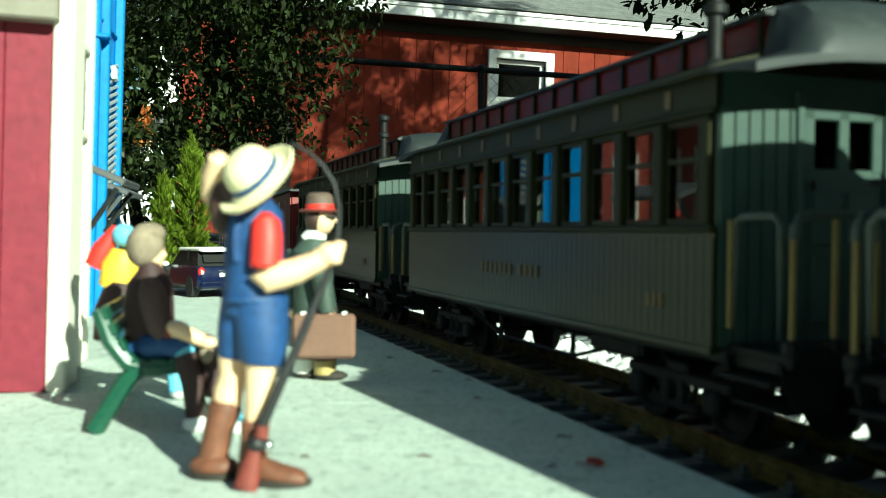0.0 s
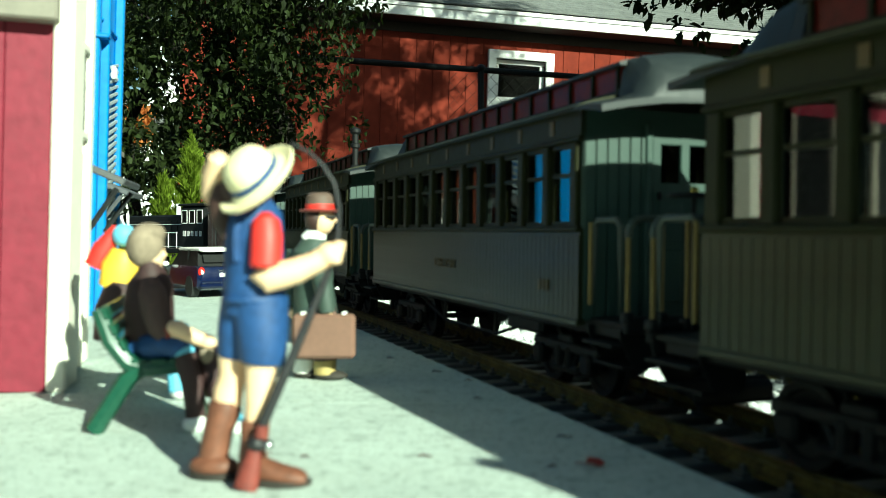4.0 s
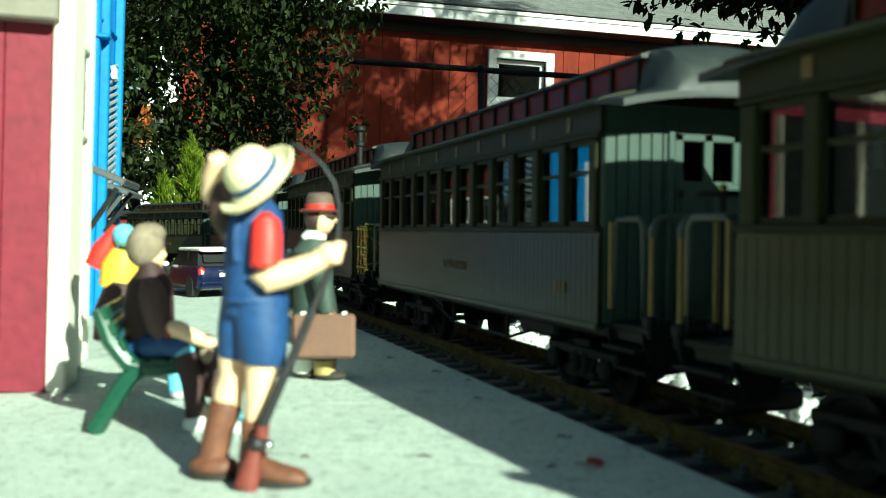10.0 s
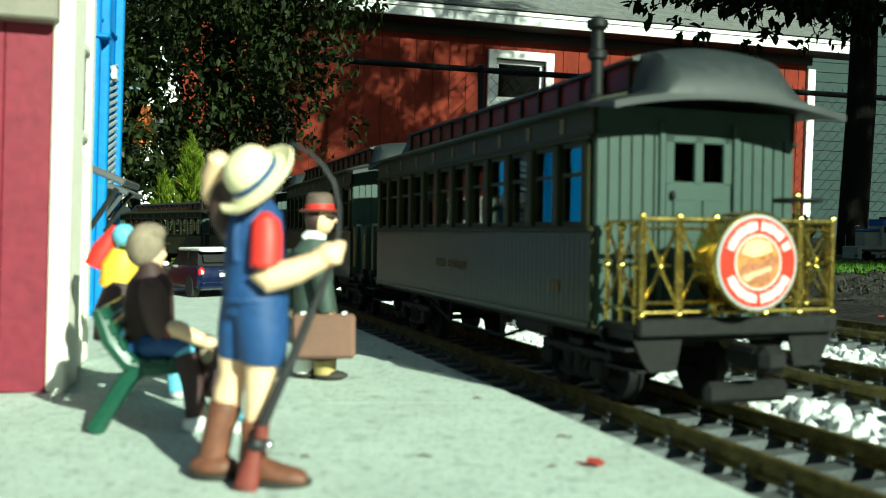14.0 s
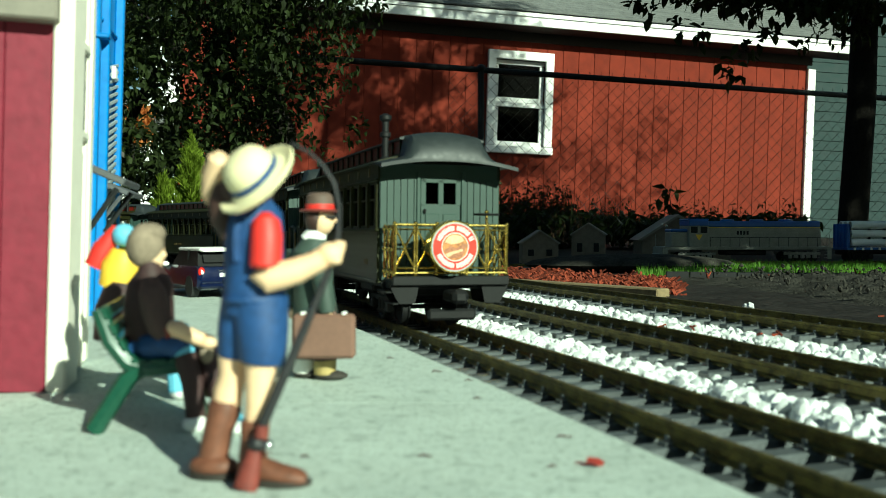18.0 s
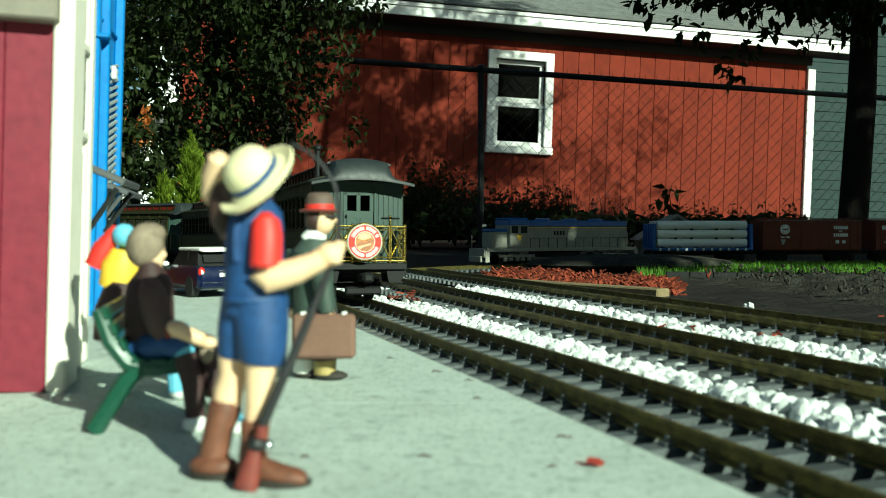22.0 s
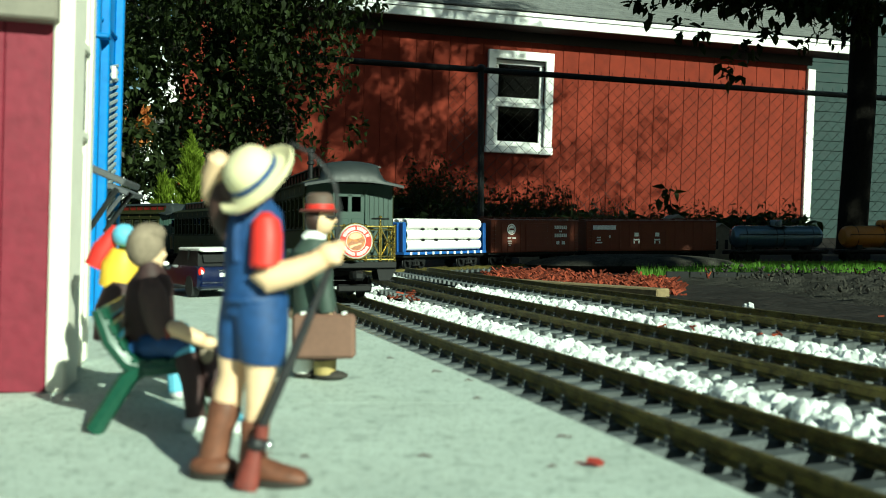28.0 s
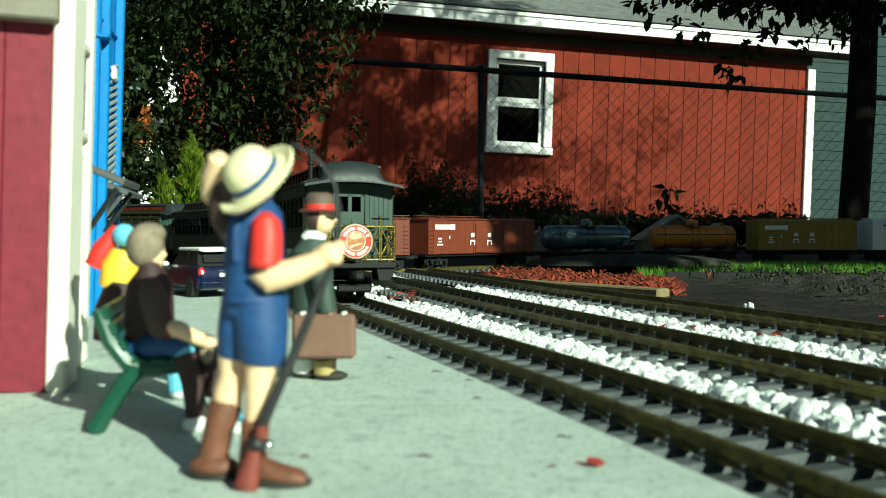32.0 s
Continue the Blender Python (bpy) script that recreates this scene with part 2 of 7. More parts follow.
# ---- mesh tools ----
class Mesh:
    """Collects faces, each with a material, into one mesh."""

    def __init__(self):
        self.v, self.f, self.m, self.mats, self.t = [], [], [], [], Matrix()

    def slot(self, k):
        if k not in self.mats:
            self.mats.append(k)
        return self.mats.index(k)

    def add(self, verts, faces, k):
        o, i = len(self.v), self.slot(k)
        self.v += [tuple(self.t @ Vector(p)) for p in verts]
        self.f += [tuple(o + j for j in f) for f in faces]
        self.m += [i] * len(faces)

    def box(self, c, s, k, b=0.0, rot=None):
        """A box with chamfered edges of width b."""
        hx, hy, hz = s[0] / 2, s[1] / 2, s[2] / 2
        r = rot or Matrix.Identity(3)
        c = Vector(c)
        if b <= 0:
            vs = [(x * hx, y * hy, z * hz) for x in (-1, 1) for y in (-1, 1) for z in (-1, 1)]
            fs = [(0, 1, 3, 2), (4, 6, 7, 5), (0, 4, 5, 1), (2, 3, 7, 6), (0, 2, 6, 4), (1, 5, 7, 3)]
            self.add([c + r @ Vector(p) for p in vs], fs, k)
            return
        b = min(b, 0.45 * min(s))
        vs, idx = [], {}
        for x in (-1, 1):
            for y in (-1, 1):
                for z in (-1, 1):
                    for a in range(3):
                        p = [x * (hx - b), y * (hy - b), z * (hz - b)]
                        p[a] = (x * hx, y * hy, z * hz)[a]
                        idx[x, y, z, a] = len(vs)
                        vs.append(c + r @ Vector(p))
        fs = []
        for sg in (-1, 1):
            for a in range(3):
                q = []
                for u, w in ((-1, -1), (1, -1), (1, 1), (-1, 1)):
                    e = [0, 0, 0]
                    e[a], e[(a + 1) % 3], e[(a + 2) % 3] = sg, u, w
                    q.append(idx[(*e, a)])
                fs.append(q if sg > 0 else q[::-1])
        for a in range(3):
            a1, a2 = (a + 1) % 3, (a + 2) % 3
            for u in (-1, 1):
                for w in (-1, 1):
                    e0, e1 = [0, 0, 0], [0, 0, 0]
                    e0[a], e1[a] = -1, 1
                    e0[a1] = e1[a1] = u
                    e0[a2] = e1[a2] = w
                    q = [idx[(*e0, a1)], idx[(*e1, a1)], idx[(*e1, a2)], idx[(*e0, a2)]]
                    fs.append(q if u * w < 0 else q[::-1])
        for x in (-1, 1):
            for y in (-1, 1):
                for z in (-1, 1):
                    q = [idx[x, y, z, a] for a in range(3)]
                    fs.append(q if x * y * z > 0 else q[::-1])
        self.add(vs, fs, k)

    def tube(self, pts, rad, k, n=8, caps=True, flat=1.0):
        """A round bar along points; rad: one radius or one for each point."""
        pts = [Vector(p) for p in pts]
        rr = rad if isinstance(rad, (list, tuple)) else [rad] * len(pts)
        d0 = (pts[-1] - pts[0]).normalized()
        up = Vector((0, 0, 1)) if abs(d0.z) < 0.9 else Vector((0, 1, 0))
        vs, fs = [], []
        for i, p in enumerate(pts):
            d = (pts[min(i + 1, len(pts) - 1)] - pts[max(i - 1, 0)]).normalized()
            a = d.cross(up).normalized()
            c = a.cross(d).normalized()
            for j in range(n):
                w = 2 * math.pi * j / n
                vs.append(p + a * (math.cos(w) * rr[i]) + c * (math.sin(w) * rr[i] * flat))
        for i in range(len(pts) - 1):
            for j in range(n):
                fs.append((i * n + j, i * n + (j + 1) % n, (i + 1) * n + (j + 1) % n, (i + 1) * n + j))
        if caps:
            fs.append(tuple(range(n))[::-1])
            fs.append(tuple((len(pts) - 1) * n + j for j in range(n)))
        self.add(vs, fs, k)

    def ball(self, c, r, k, n=14, m=9, rot=None, lo=-90, hi=90):
        """An ellipsoid, or the band of it between two latitudes."""
        r = r if isinstance(r, (list, tuple)) else (r, r, r)
        q = rot or Matrix.Identity(3)
        vs, fs = [], []
        for i in range(m + 1):
            la = radians(lo + (hi - lo) * i / m)
            for j in range(n):
                w = 2 * math.pi * j / n
                vs.append(Vector(c) + q @ Vector((r[0] * math.cos(la) * math.cos(w), r[1] * math.cos(la) * math.sin(w), r[2] * math.sin(la))))
        for i in range(m):
            for j in range(n):
                fs.append((i * n + j, i * n + (j + 1) % n, (i + 1) * n + (j + 1) % n, (i + 1) * n + j))
        self.add(vs, fs, k)

    def lathe(self, prof, k, c=(0, 0, 0), n=20, rot=None, sx=1.0, caps=True):
        """Turns a profile of (radius, height) round the z axis."""
        q = rot or Matrix.Identity(3)
        vs, fs = [], []
        for r, z in prof:
            for j in range(n):
                w = 2 * math.pi * j / n
                vs.append(Vector(c) + q @ Vector((r * math.cos(w) * sx, r * math.sin(w), z)))
        for i in range(len(prof) - 1):
            for j in range(n):
                fs.append((i * n + j, i * n + (j + 1) % n, (i + 1) * n + (j + 1) % n, (i + 1) * n + j))
        if caps:
            fs.append(tuple(range(n))[::-1])
            fs.append(tuple((len(prof) - 1) * n + j for j in range(n)))
        self.add(vs, fs, k)

    def sweep(self, sections, k, closed=True, caps=True):
        """Joins like-numbered rings of points."""
        n = len(sections[0])
        vs = [p for s in sections for p in s]
        fs = []
        e = n if closed else n - 1
        for i in range(len(sections) - 1):
            for j in range(e):
                fs.append((i * n + j, i * n + (j + 1) % n, (i + 1) * n + (j + 1) % n, (i + 1) * n + j))
        if caps:
            fs.append(tuple(range(n))[::-1])
            fs.append(tuple((len(sections) - 1) * n + j for j in range(n)))
        self.add(vs, fs, k)

    def quad(self, a, b, c, d, k):
        self.add([a, b, c, d], [(0, 1, 2, 3)], k)

    def data(self, name, smooth=35, fix=True):
        me = bpy.data.meshes.new(name)
        me.from_pydata(self.v, [], self.f)
        for k in self.mats:
            me.materials.append(M[k])
        me.polygons.foreach_set("material_index", self.m)
        if fix:
            bm = bmesh.new()
            bm.from_mesh(me)
            bmesh.ops.recalc_face_normals(bm, faces=bm.faces)
            bm.to_mesh(me)
            bm.free()
        if smooth:
            me.shade_smooth()
            me.set_sharp_from_angle(angle=radians(smooth))
        me.update()
        return me


def part(name, mesh, parent, label="", m=None, smooth=35):
    """Links a Mesh, or mesh data made before, as one mesh object under a thing."""
    ob = new(name, mesh.data(name, smooth) if isinstance(mesh, Mesh) else mesh)
    ob.parent = parent
    if m is not None:
        ob.matrix_basis = m
    return tagged(ob, label)


def thing(name, label, category, m=None, mesh=None, group="", kind="", smooth=35, fix=True):
    ob = new(name, mesh.data(name, smooth, fix) if mesh else None)
    if m is not None:
        ob.matrix_basis = m
    return tagged(ob, label, category, group, kind)


def at(px, py, y):
    """Plan helper: the place at distance y that lies in the direction (px, py), with the eye's height and level."""
    return Vector(((px - 784) / 1600 * y, y, 0.075 - (py - 408) / 1600 * y))


# ---- the lines of the tracks ----
STEP = 0.004


def curve_of(bends, start, s0, s1, origin):
    """A line by its bends: rows of (length along it, 1/radius). start: heading at length 0, to the left of straight ahead."""
    n = int((s1 - s0) / STEP)
    ss = [s0 + i * STEP for i in range(n + 1)]
    ks = np.interp(ss, [b[0] for b in bends], [b[1] for b in bends])
    th = np.cumsum(ks) * STEP
    i0 = int(round(-s0 / STEP))
    th = th - th[i0] + start
    x, y = np.cumsum(-np.sin(th)) * STEP, np.cumsum(np.cos(th)) * STEP
    return np.array(ss), x - x[i0] + origin[0], y - y[i0] + origin[1], th


LINE1 = curve_of([(-3.2, -0.55), (-0.3, -0.55), (0.0, -0.12), (0.1, 0.15), (0.25, 0.0), (0.6, -0.03), (0.9, 0.04), (1.45, 0.06), (1.75, 1.15), (2.3, 1.2), (2.6, 0.5), (3.2, 0.0), (4.5, 0.0)], radians(18.5), -3.0, 4.4, (0.111, 0.40))
LINE2 = curve_of([(-0.5, -0.25), (0.1, 0.0), (3, 0.0)], radians(18.2), -0.7, 2.2, (0.2495, 0.446))
LINE3 = curve_of([(-0.6, -0.25), (0.1, 0.0), (0.8, 0.0), (1.5, -0.12), (3, 0.0)], radians(19.5), -0.9, 1.6, (0.432, 0.507))
FREIGHT = curve_of([(-10, 0.03), (-0.95, 0.03), (-0.8, 0.87), (0.0, 0.87), (0.04, 0.0), (0.08, -2.6), (0.62, -2.6), (0.70, 0.0), (0.9, 0.0), (1.0, 0.8), (1.5, 0.8), (4, 0.0)], radians(141), -9.6, 3.6, (0.0, 2.49))
RAIL_Z = -0.004
FREIGHT_Z = -0.026


def on(line, s, side=0.0, z=0.0):
    if line is LINE1:
        f = min(1.0, max(0.0, (s - 0.7) / 1.1))
        z -= 0.012 * f * f * (3 - 2 * f)
    x, y, h = (float(np.interp(s, line[0], line[k])) for k in (1, 2, 3))
    return Vector((x + side * math.cos(h), y + side * math.sin(h), z)), h


def pose_on(line, s, length=0.3, z=RAIL_Z, lean=0.0):
    """The pose of a car whose rear stands at s: its two trucks ride on the line."""
    a, _ = on(line, s + length * 0.18, 0, z)
    b, _ = on(line, s + length * 0.82, 0, z)
    d = (b - a).normalized()
    rz = math.atan2(-d.x, d.y)
    p = a - d * length * 0.18
    return Matrix.Translation(p) @ Euler((math.asin(d.z), radians(lean), rz)).to_matrix().to_4x4()


# ---- ground ----
def ground():
    q = Mesh()
    xs = [-400, -120, -40, -15, -8, -5] + [-3 + 0.15 * i for i in range(47)] + [5, 8, 15, 40, 120, 400]
    ys = [-400, -100, -30, -8, -3, -1.5] + [-0.6 + 0.12 * i for i in range(60)] + [7.5, 9, 12, 18, 40, 120, 400]
    vs, fs = [], []
    for y in ys:
        for x in xs:
            far = min(1, max(0, (y - 1.5) / 1.2))
            z = -0.024 - 0.022 * far + 0.008 * noise.noise((x * 1.7, y * 1.7, 0)) * (1 if abs(x) < 6 and y > 1.3 else 0)
            if x > 0.75 and 1.02 < y < 2.4:
                z += 0.012
            vs.append((x, y, z))
    n = len(xs)
    for i in range(len(ys) - 1):
        for j in range(n - 1):
            fs.append((i * n + j, i * n + j + 1, (i + 1) * n + j + 1, (i + 1) * n + j))
    q.add(vs, fs, "soil")
    thing("ground", "dark garden soil round the tracks", "ground", None, q, kind="structure")


def platform():
    """A cast slab along the near track, in two pours with a joint."""
    base = thing("pavement", "pale grey concrete station platform slab with a joint", "platform", kind="structure")
    joint = 0.392

    def edge(y):
        return Vector((0.0049 - 0.351 * (y - 0.49), y, 0))
    for lo, hi in ((-0.35, joint - 0.0003), (joint + 0.0003, 1.17)):
        n = 12
        row = [edge(lo + (hi - lo) * i / n) for i in range(n + 1)]
        q = Mesh()
        b = 0.0003
        top = [Vector((-1.6, hi, 0)), Vector((-1.6, lo, 0))] + [p - Vector((b, 0, 0)) for p in row]
        brim = [Vector((-1.6, hi, -b)), Vector((-1.6, lo, -b))] + [p - Vector((0, 0, b)) for p in row]
        foot = [p - Vector((0, 0, 0.045)) for p in brim]
        q.sweep([foot, brim, top], "concrete")
        part("slab", q, base, smooth=20)


def track(line, s0, s1, name, label, z=RAIL_Z, ties=True, tie_len=0.098, stuff_below=None):
    """Two brass rails on plastic ties with their clips."""
    base = thing(name, label, "railway track", kind="structure")
    prof = [(-0.0035, -0.0083), (0.0035, -0.0083), (0.0035, -0.0072), (0.0008, -0.0062), (0.0008, -0.0026), (0.0016, -0.002), (0.0016, -0.0003), (0.0012, 0), (-0.0012, 0), (-0.0016, -0.0003), (-0.0016, -0.002), (-0.0008, -0.0026), (-0.0008, -0.0062), (-0.0035, -0.0072)]
    n = max(2, int((s1 - s0) / 0.03))
    for side in (-0.0241, 0.0241):
        q = Mesh()
        q.sweep([[on(line, s0 + (s1 - s0) * i / n, side + a, z + h)[0] for a, h in prof] for i in range(n + 1)], "rail")
        part("rail", q, base, "tarnished brass rail", smooth=30)
    if not ties:
        return base
    q = Mesh()
    q.box((0, 0, -0.0125), (tie_len, 0.0112, 0.0075), "tie", 0.0008)
    for side in (-0.0241, 0.0241):
        for o in (-1, 1):
            q.box((side + o * 0.0052, 0, -0.0082), (0.004, 0.0062, 0.002), "tie")
            q.box((side + o * 0.0046, 0, -0.0065), (0.0012, 0.0026, 0.0035), "tie")
    me = q.data("tie", 30)
    s = s0 + 0.01
    while s < s1:
        p, h = on(line, s, 0, z)
        ob = new("tie", me)
        ob.parent = base
        ob.matrix_basis = Matrix.Translation(p) @ Matrix.Rotation(h, 4, "Z")
        s += 0.0241
    return base


def stones(name, label, places, lo, hi, k="stone"):
    """A bed of broken stones: each a bent lump, joined."""
    q = Mesh()
    rng = random.Random(5)
    bm = bmesh.new()
    bmesh.ops.create_icosphere(bm, subdivisions=2, radius=1)
    bv = [v.co.copy() for v in bm.verts]
    bf = [tuple(v.index for v in f.verts) for f in bm.faces]
    bm.free()
    V, F = [], []
    for p, lift in places:
        r = rng.uniform(lo, hi)
        e = Euler((rng.uniform(0, 6), rng.uniform(0, 6), rng.uniform(0, 6))).to_matrix()
        sx, sy, sz = r * rng.uniform(0.8, 1.35), r * rng.uniform(0.75, 1.1), r * rng.uniform(0.6, 0.9)
        o = len(V)
        cuts = [(Vector((rng.uniform(-1, 1), rng.uniform(-1, 1), rng.uniform(-1, 1))).normalized(), rng.uniform(0.25, 0.75)) for _ in range(5)]
        for v in bv:
            w = v * (1 + rng.uniform(-0.06, 0.05))
            for d, c in cuts:
                w = w - d * max(0.0, w.dot(d) - c) * 0.9
            w = e @ Vector((w.x * sx, w.y * sy, w.z * sz))
            V.append((p.x + w.x, p.y + w.y, p.z + lift + w.z))
        F += [tuple(o + i for i in f) for f in bf]
    q.add(V, F, k)
    return thing(name, label, "gravel", None, q, kind="stuff", smooth=26, fix=False)


def ballast():
    rng = random.Random(3)
    pts = []
    for line, a, b, s0, s1, n in ((LINE1, 0.030, 0.093, -0.55, 0.62, 4000), (LINE1, 0.030, 0.097, -0.55, 0.05, 1200), (LINE2, 0.031, 0.124, -0.55, 0.95, 4700), (LINE2, -0.018, 0.018, -0.5, 0.7, 300), (LINE1, 0.086, 0.118, -0.5, 0.75, 620), (LINE2, 0.118, 0.140, -0.3, 0.8, 300), (LINE1, 0.030, 0.085, 0.62, 1.05, 600), (LINE3, -0.016, 0.016, 0.0, 0.7, 160), (LINE1, 0.105, 0.16, 0.95, 1.15, 220)):
        for _ in range(n):
            s, side = rng.uniform(s0, s1), rng.uniform(a, b)
            w = (side - a) / (b - a)
            heap = math.sin(math.pi * min(1, max(0, w)) ** 0.6) ** 0.7
            p, _h = on(line, s, side, RAIL_Z - 0.0160)
            pts.append((p, rng.uniform(0, 1) * (0.0125 if s < 0.05 else 0.0090) * heap * (1 if b - a > 0.05 else 0.35)))
    for _ in range(620):
        y = rng.uniform(1.72, 2.2)
        pts.append((Vector((rng.uniform(-0.13, 0.03) - 0.1 * (y - 1.9), y, -0.026 - 0.018 * max(0.0, y - 1.5))), rng.uniform(0, 0.006)))
    stones("ballast", "bright white marble chips heaped between the rails", pts, 0.0022, 0.0068)


# ---- the barn behind ----
BARN = Matrix.Translation((0.51, 10.8, -0.05)) @ Matrix.Rotation(radians(1.8), 4, "Y") @ Matrix.Rotation(radians(13.5), 4, "Z")


def barn():
    base = thing("barn", "red board-sided barn with white trim and grey shingle roof", "barn", BARN)
    x0, x1, h = -3.55, 4.30, 2.48
    mid, wide = (x0 + x1) / 2 + 0.2, x1 - x0 + 0.95
    wx0, wx1, wz0, wz1 = 0.045, 0.70, 1.13, 2.21
    q = Mesh()
    for a, b, lo, hi in ((x0, wx0, 0, h), (wx1, x1, 0, h), (wx0, wx1, 0, wz0), (wx0, wx1, wz1, h)):
        q.box(((a + b) / 2, 0.11, (lo + hi) / 2), (b - a, 0.14, hi - lo), "barn")
    part("wall", q, base)
    q = Mesh()
    q.box((x1 - 0.05, 2.6, h / 2), (0.14, 4.8, h), "barn")
    part("wall", q, base)
    # each board of the siding stands proud of the grooves
    u, i = x0, 0
    rng = random.Random(2)
    while u < x1 - 0.05:
        w = min(0.203, x1 - 0.03 - u)
        for lo, hi in (((0, wz0 - 0.005), (wz1 + 0.005, h)) if u + w > wx0 and u < wx1 else ((0, h),)):
            a, b = u + 0.003, u + w - 0.003
            q = Mesh()
            q.box(((a + b) / 2, 0.036, (lo + hi) / 2), (b - a, 0.012, hi - lo - 0.004), "barn", 0.002)
            part("board", q, base)
        u += 0.203
    # corner board
    q = Mesh()
    q.box((x1 + 0.045, 0.02, h / 2 - 0.06), (0.11, 0.05, h - 0.12), "barnwhite", 0.006)
    part("corner_board", q, base, "white painted corner board")
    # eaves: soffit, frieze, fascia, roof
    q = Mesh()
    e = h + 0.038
    # soffit and frieze strip are coloured dark to carry the eave shade
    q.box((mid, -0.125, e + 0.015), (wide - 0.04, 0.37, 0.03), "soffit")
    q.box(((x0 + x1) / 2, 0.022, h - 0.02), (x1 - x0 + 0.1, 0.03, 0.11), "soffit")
    part("soffit", q, base, "soffit and frieze with the eave shade in their dark colour")
    q = Mesh()
    q.box((mid, -0.315, e + 0.075), (wide, 0.03, 0.15), "barnwhite", 0.005)
    part("fascia", q, base, "white painted fascia board")
    q = Mesh()
    q.box((mid, -0.34, e + 0.125), (wide + 0.04, 0.02, 0.045), "barnwhite", 0.004)
    part("gutter_edge", q, base, "white drip edge")
    q = Mesh()
    rot = Matrix.Rotation(radians(26), 3, "X")
    for r in range(16):
        y = -0.37 + 0.125 * r * math.cos(radians(26))
        z = e + 0.165 + 0.125 * r * math.sin(radians(26))
        c = Mesh()
        c.box((mid + 0.01 * (r % 2), y + 0.07, z + 0.03), (wide + 0.06, 0.16, 0.012), "shingle", 0, Matrix.Rotation(radians(23.5), 3, "X"))
        part("shingle_course", c, base)
    q.box((mid, 2.16, e + 1.2), (wide, 5.4, 0.02), "shingle", 0, rot)
    part("roof", q, base, "weathered grey shingle roof")
    # window
    win = tagged(new("window"), "double-hung window in a wide white trim")
    win.parent = base
    q = Mesh()
    cx, cz, ww, wh = (wx0 + wx1) / 2, (wz0 + wz1) / 2, wx1 - wx0, wz1 - wz0
    for c, s in (((cx, 0.0, wz1 + 0.02), (ww + 0.17, 0.05, 0.10)), ((cx, -0.01, wz0 - 0.03), (ww + 0.19, 0.07, 0.085)), ((wx0 - 0.035, 0.0, cz), (0.10, 0.05, wh - 0.04)), ((wx1 + 0.035, 0.0, cz), (0.10, 0.05, wh - 0.04))):
        q.box(c, s, "barnwhite", 0.006)
    part("trim", q, win)
    for z0, z1, y in ((wz0 + 0.01, cz, 0.055), (cz, wz1 - 0.03, 0.08)):
        q = Mesh()
        q.box((cx, y, z1 - 0.025), (ww - 0.02, 0.035, 0.05), "barnwhite", 0.004)
        q.box((cx, y, z0 + 0.035), (ww - 0.02, 0.035, 0.06), "barnwhite", 0.004)
        for sx in (wx0 + 0.04, wx1 - 0.04):
            q.box((sx, y, (z0 + z1) / 2), (0.055, 0.035, z1 - z0 - 0.12), "barnwhite", 0.004)
        part("sash", q, win)
        q = Mesh()
        q.box((cx, y + 0.008, (z0 + z1) / 2), (ww - 0.12, 0.006, z1 - z0 - 0.1), "darkglass")
        part("pane", q, win, "dark tinted pane")
    # added dark sheet whose colour stands in for the shade indoors
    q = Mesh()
    q.box((cx, 0.9, cz), (2.0, 0.02, 2.0), "darkinside")
    part("inner_wall", q, base, "dark sheet in place of the unlit barn interior")


def grey_house():
    base = thing("house", "grey-green clapboard house beyond the barn", "house", Matrix.Translation((6.0, 14.0, -0.05)) @ Matrix.Rotation(radians(2.0), 4, "Y") @ Matrix.Rotation(radians(8), 4, "Z"))
    q = Mesh()
    q.box((1.5, 2.0, 1.8), (5.4, 4, 3.6), "greyhouse")
    part("wall", q, base)
    for i in range(24):
        q = Mesh()
        q.box((1.5, -0.008, 0.07 + i * 0.15), (5.42, 0.03, 0.145), "greyhouse", 0, Matrix.Rotation(radians(-5), 3, "X"))
        part("clapboard", q, base)
    q = Mesh()
    q.box((1.5, 2, 3.7), (5.8, 4.6, 0.15), "shingle", 0.02)
    part("roof", q, base)


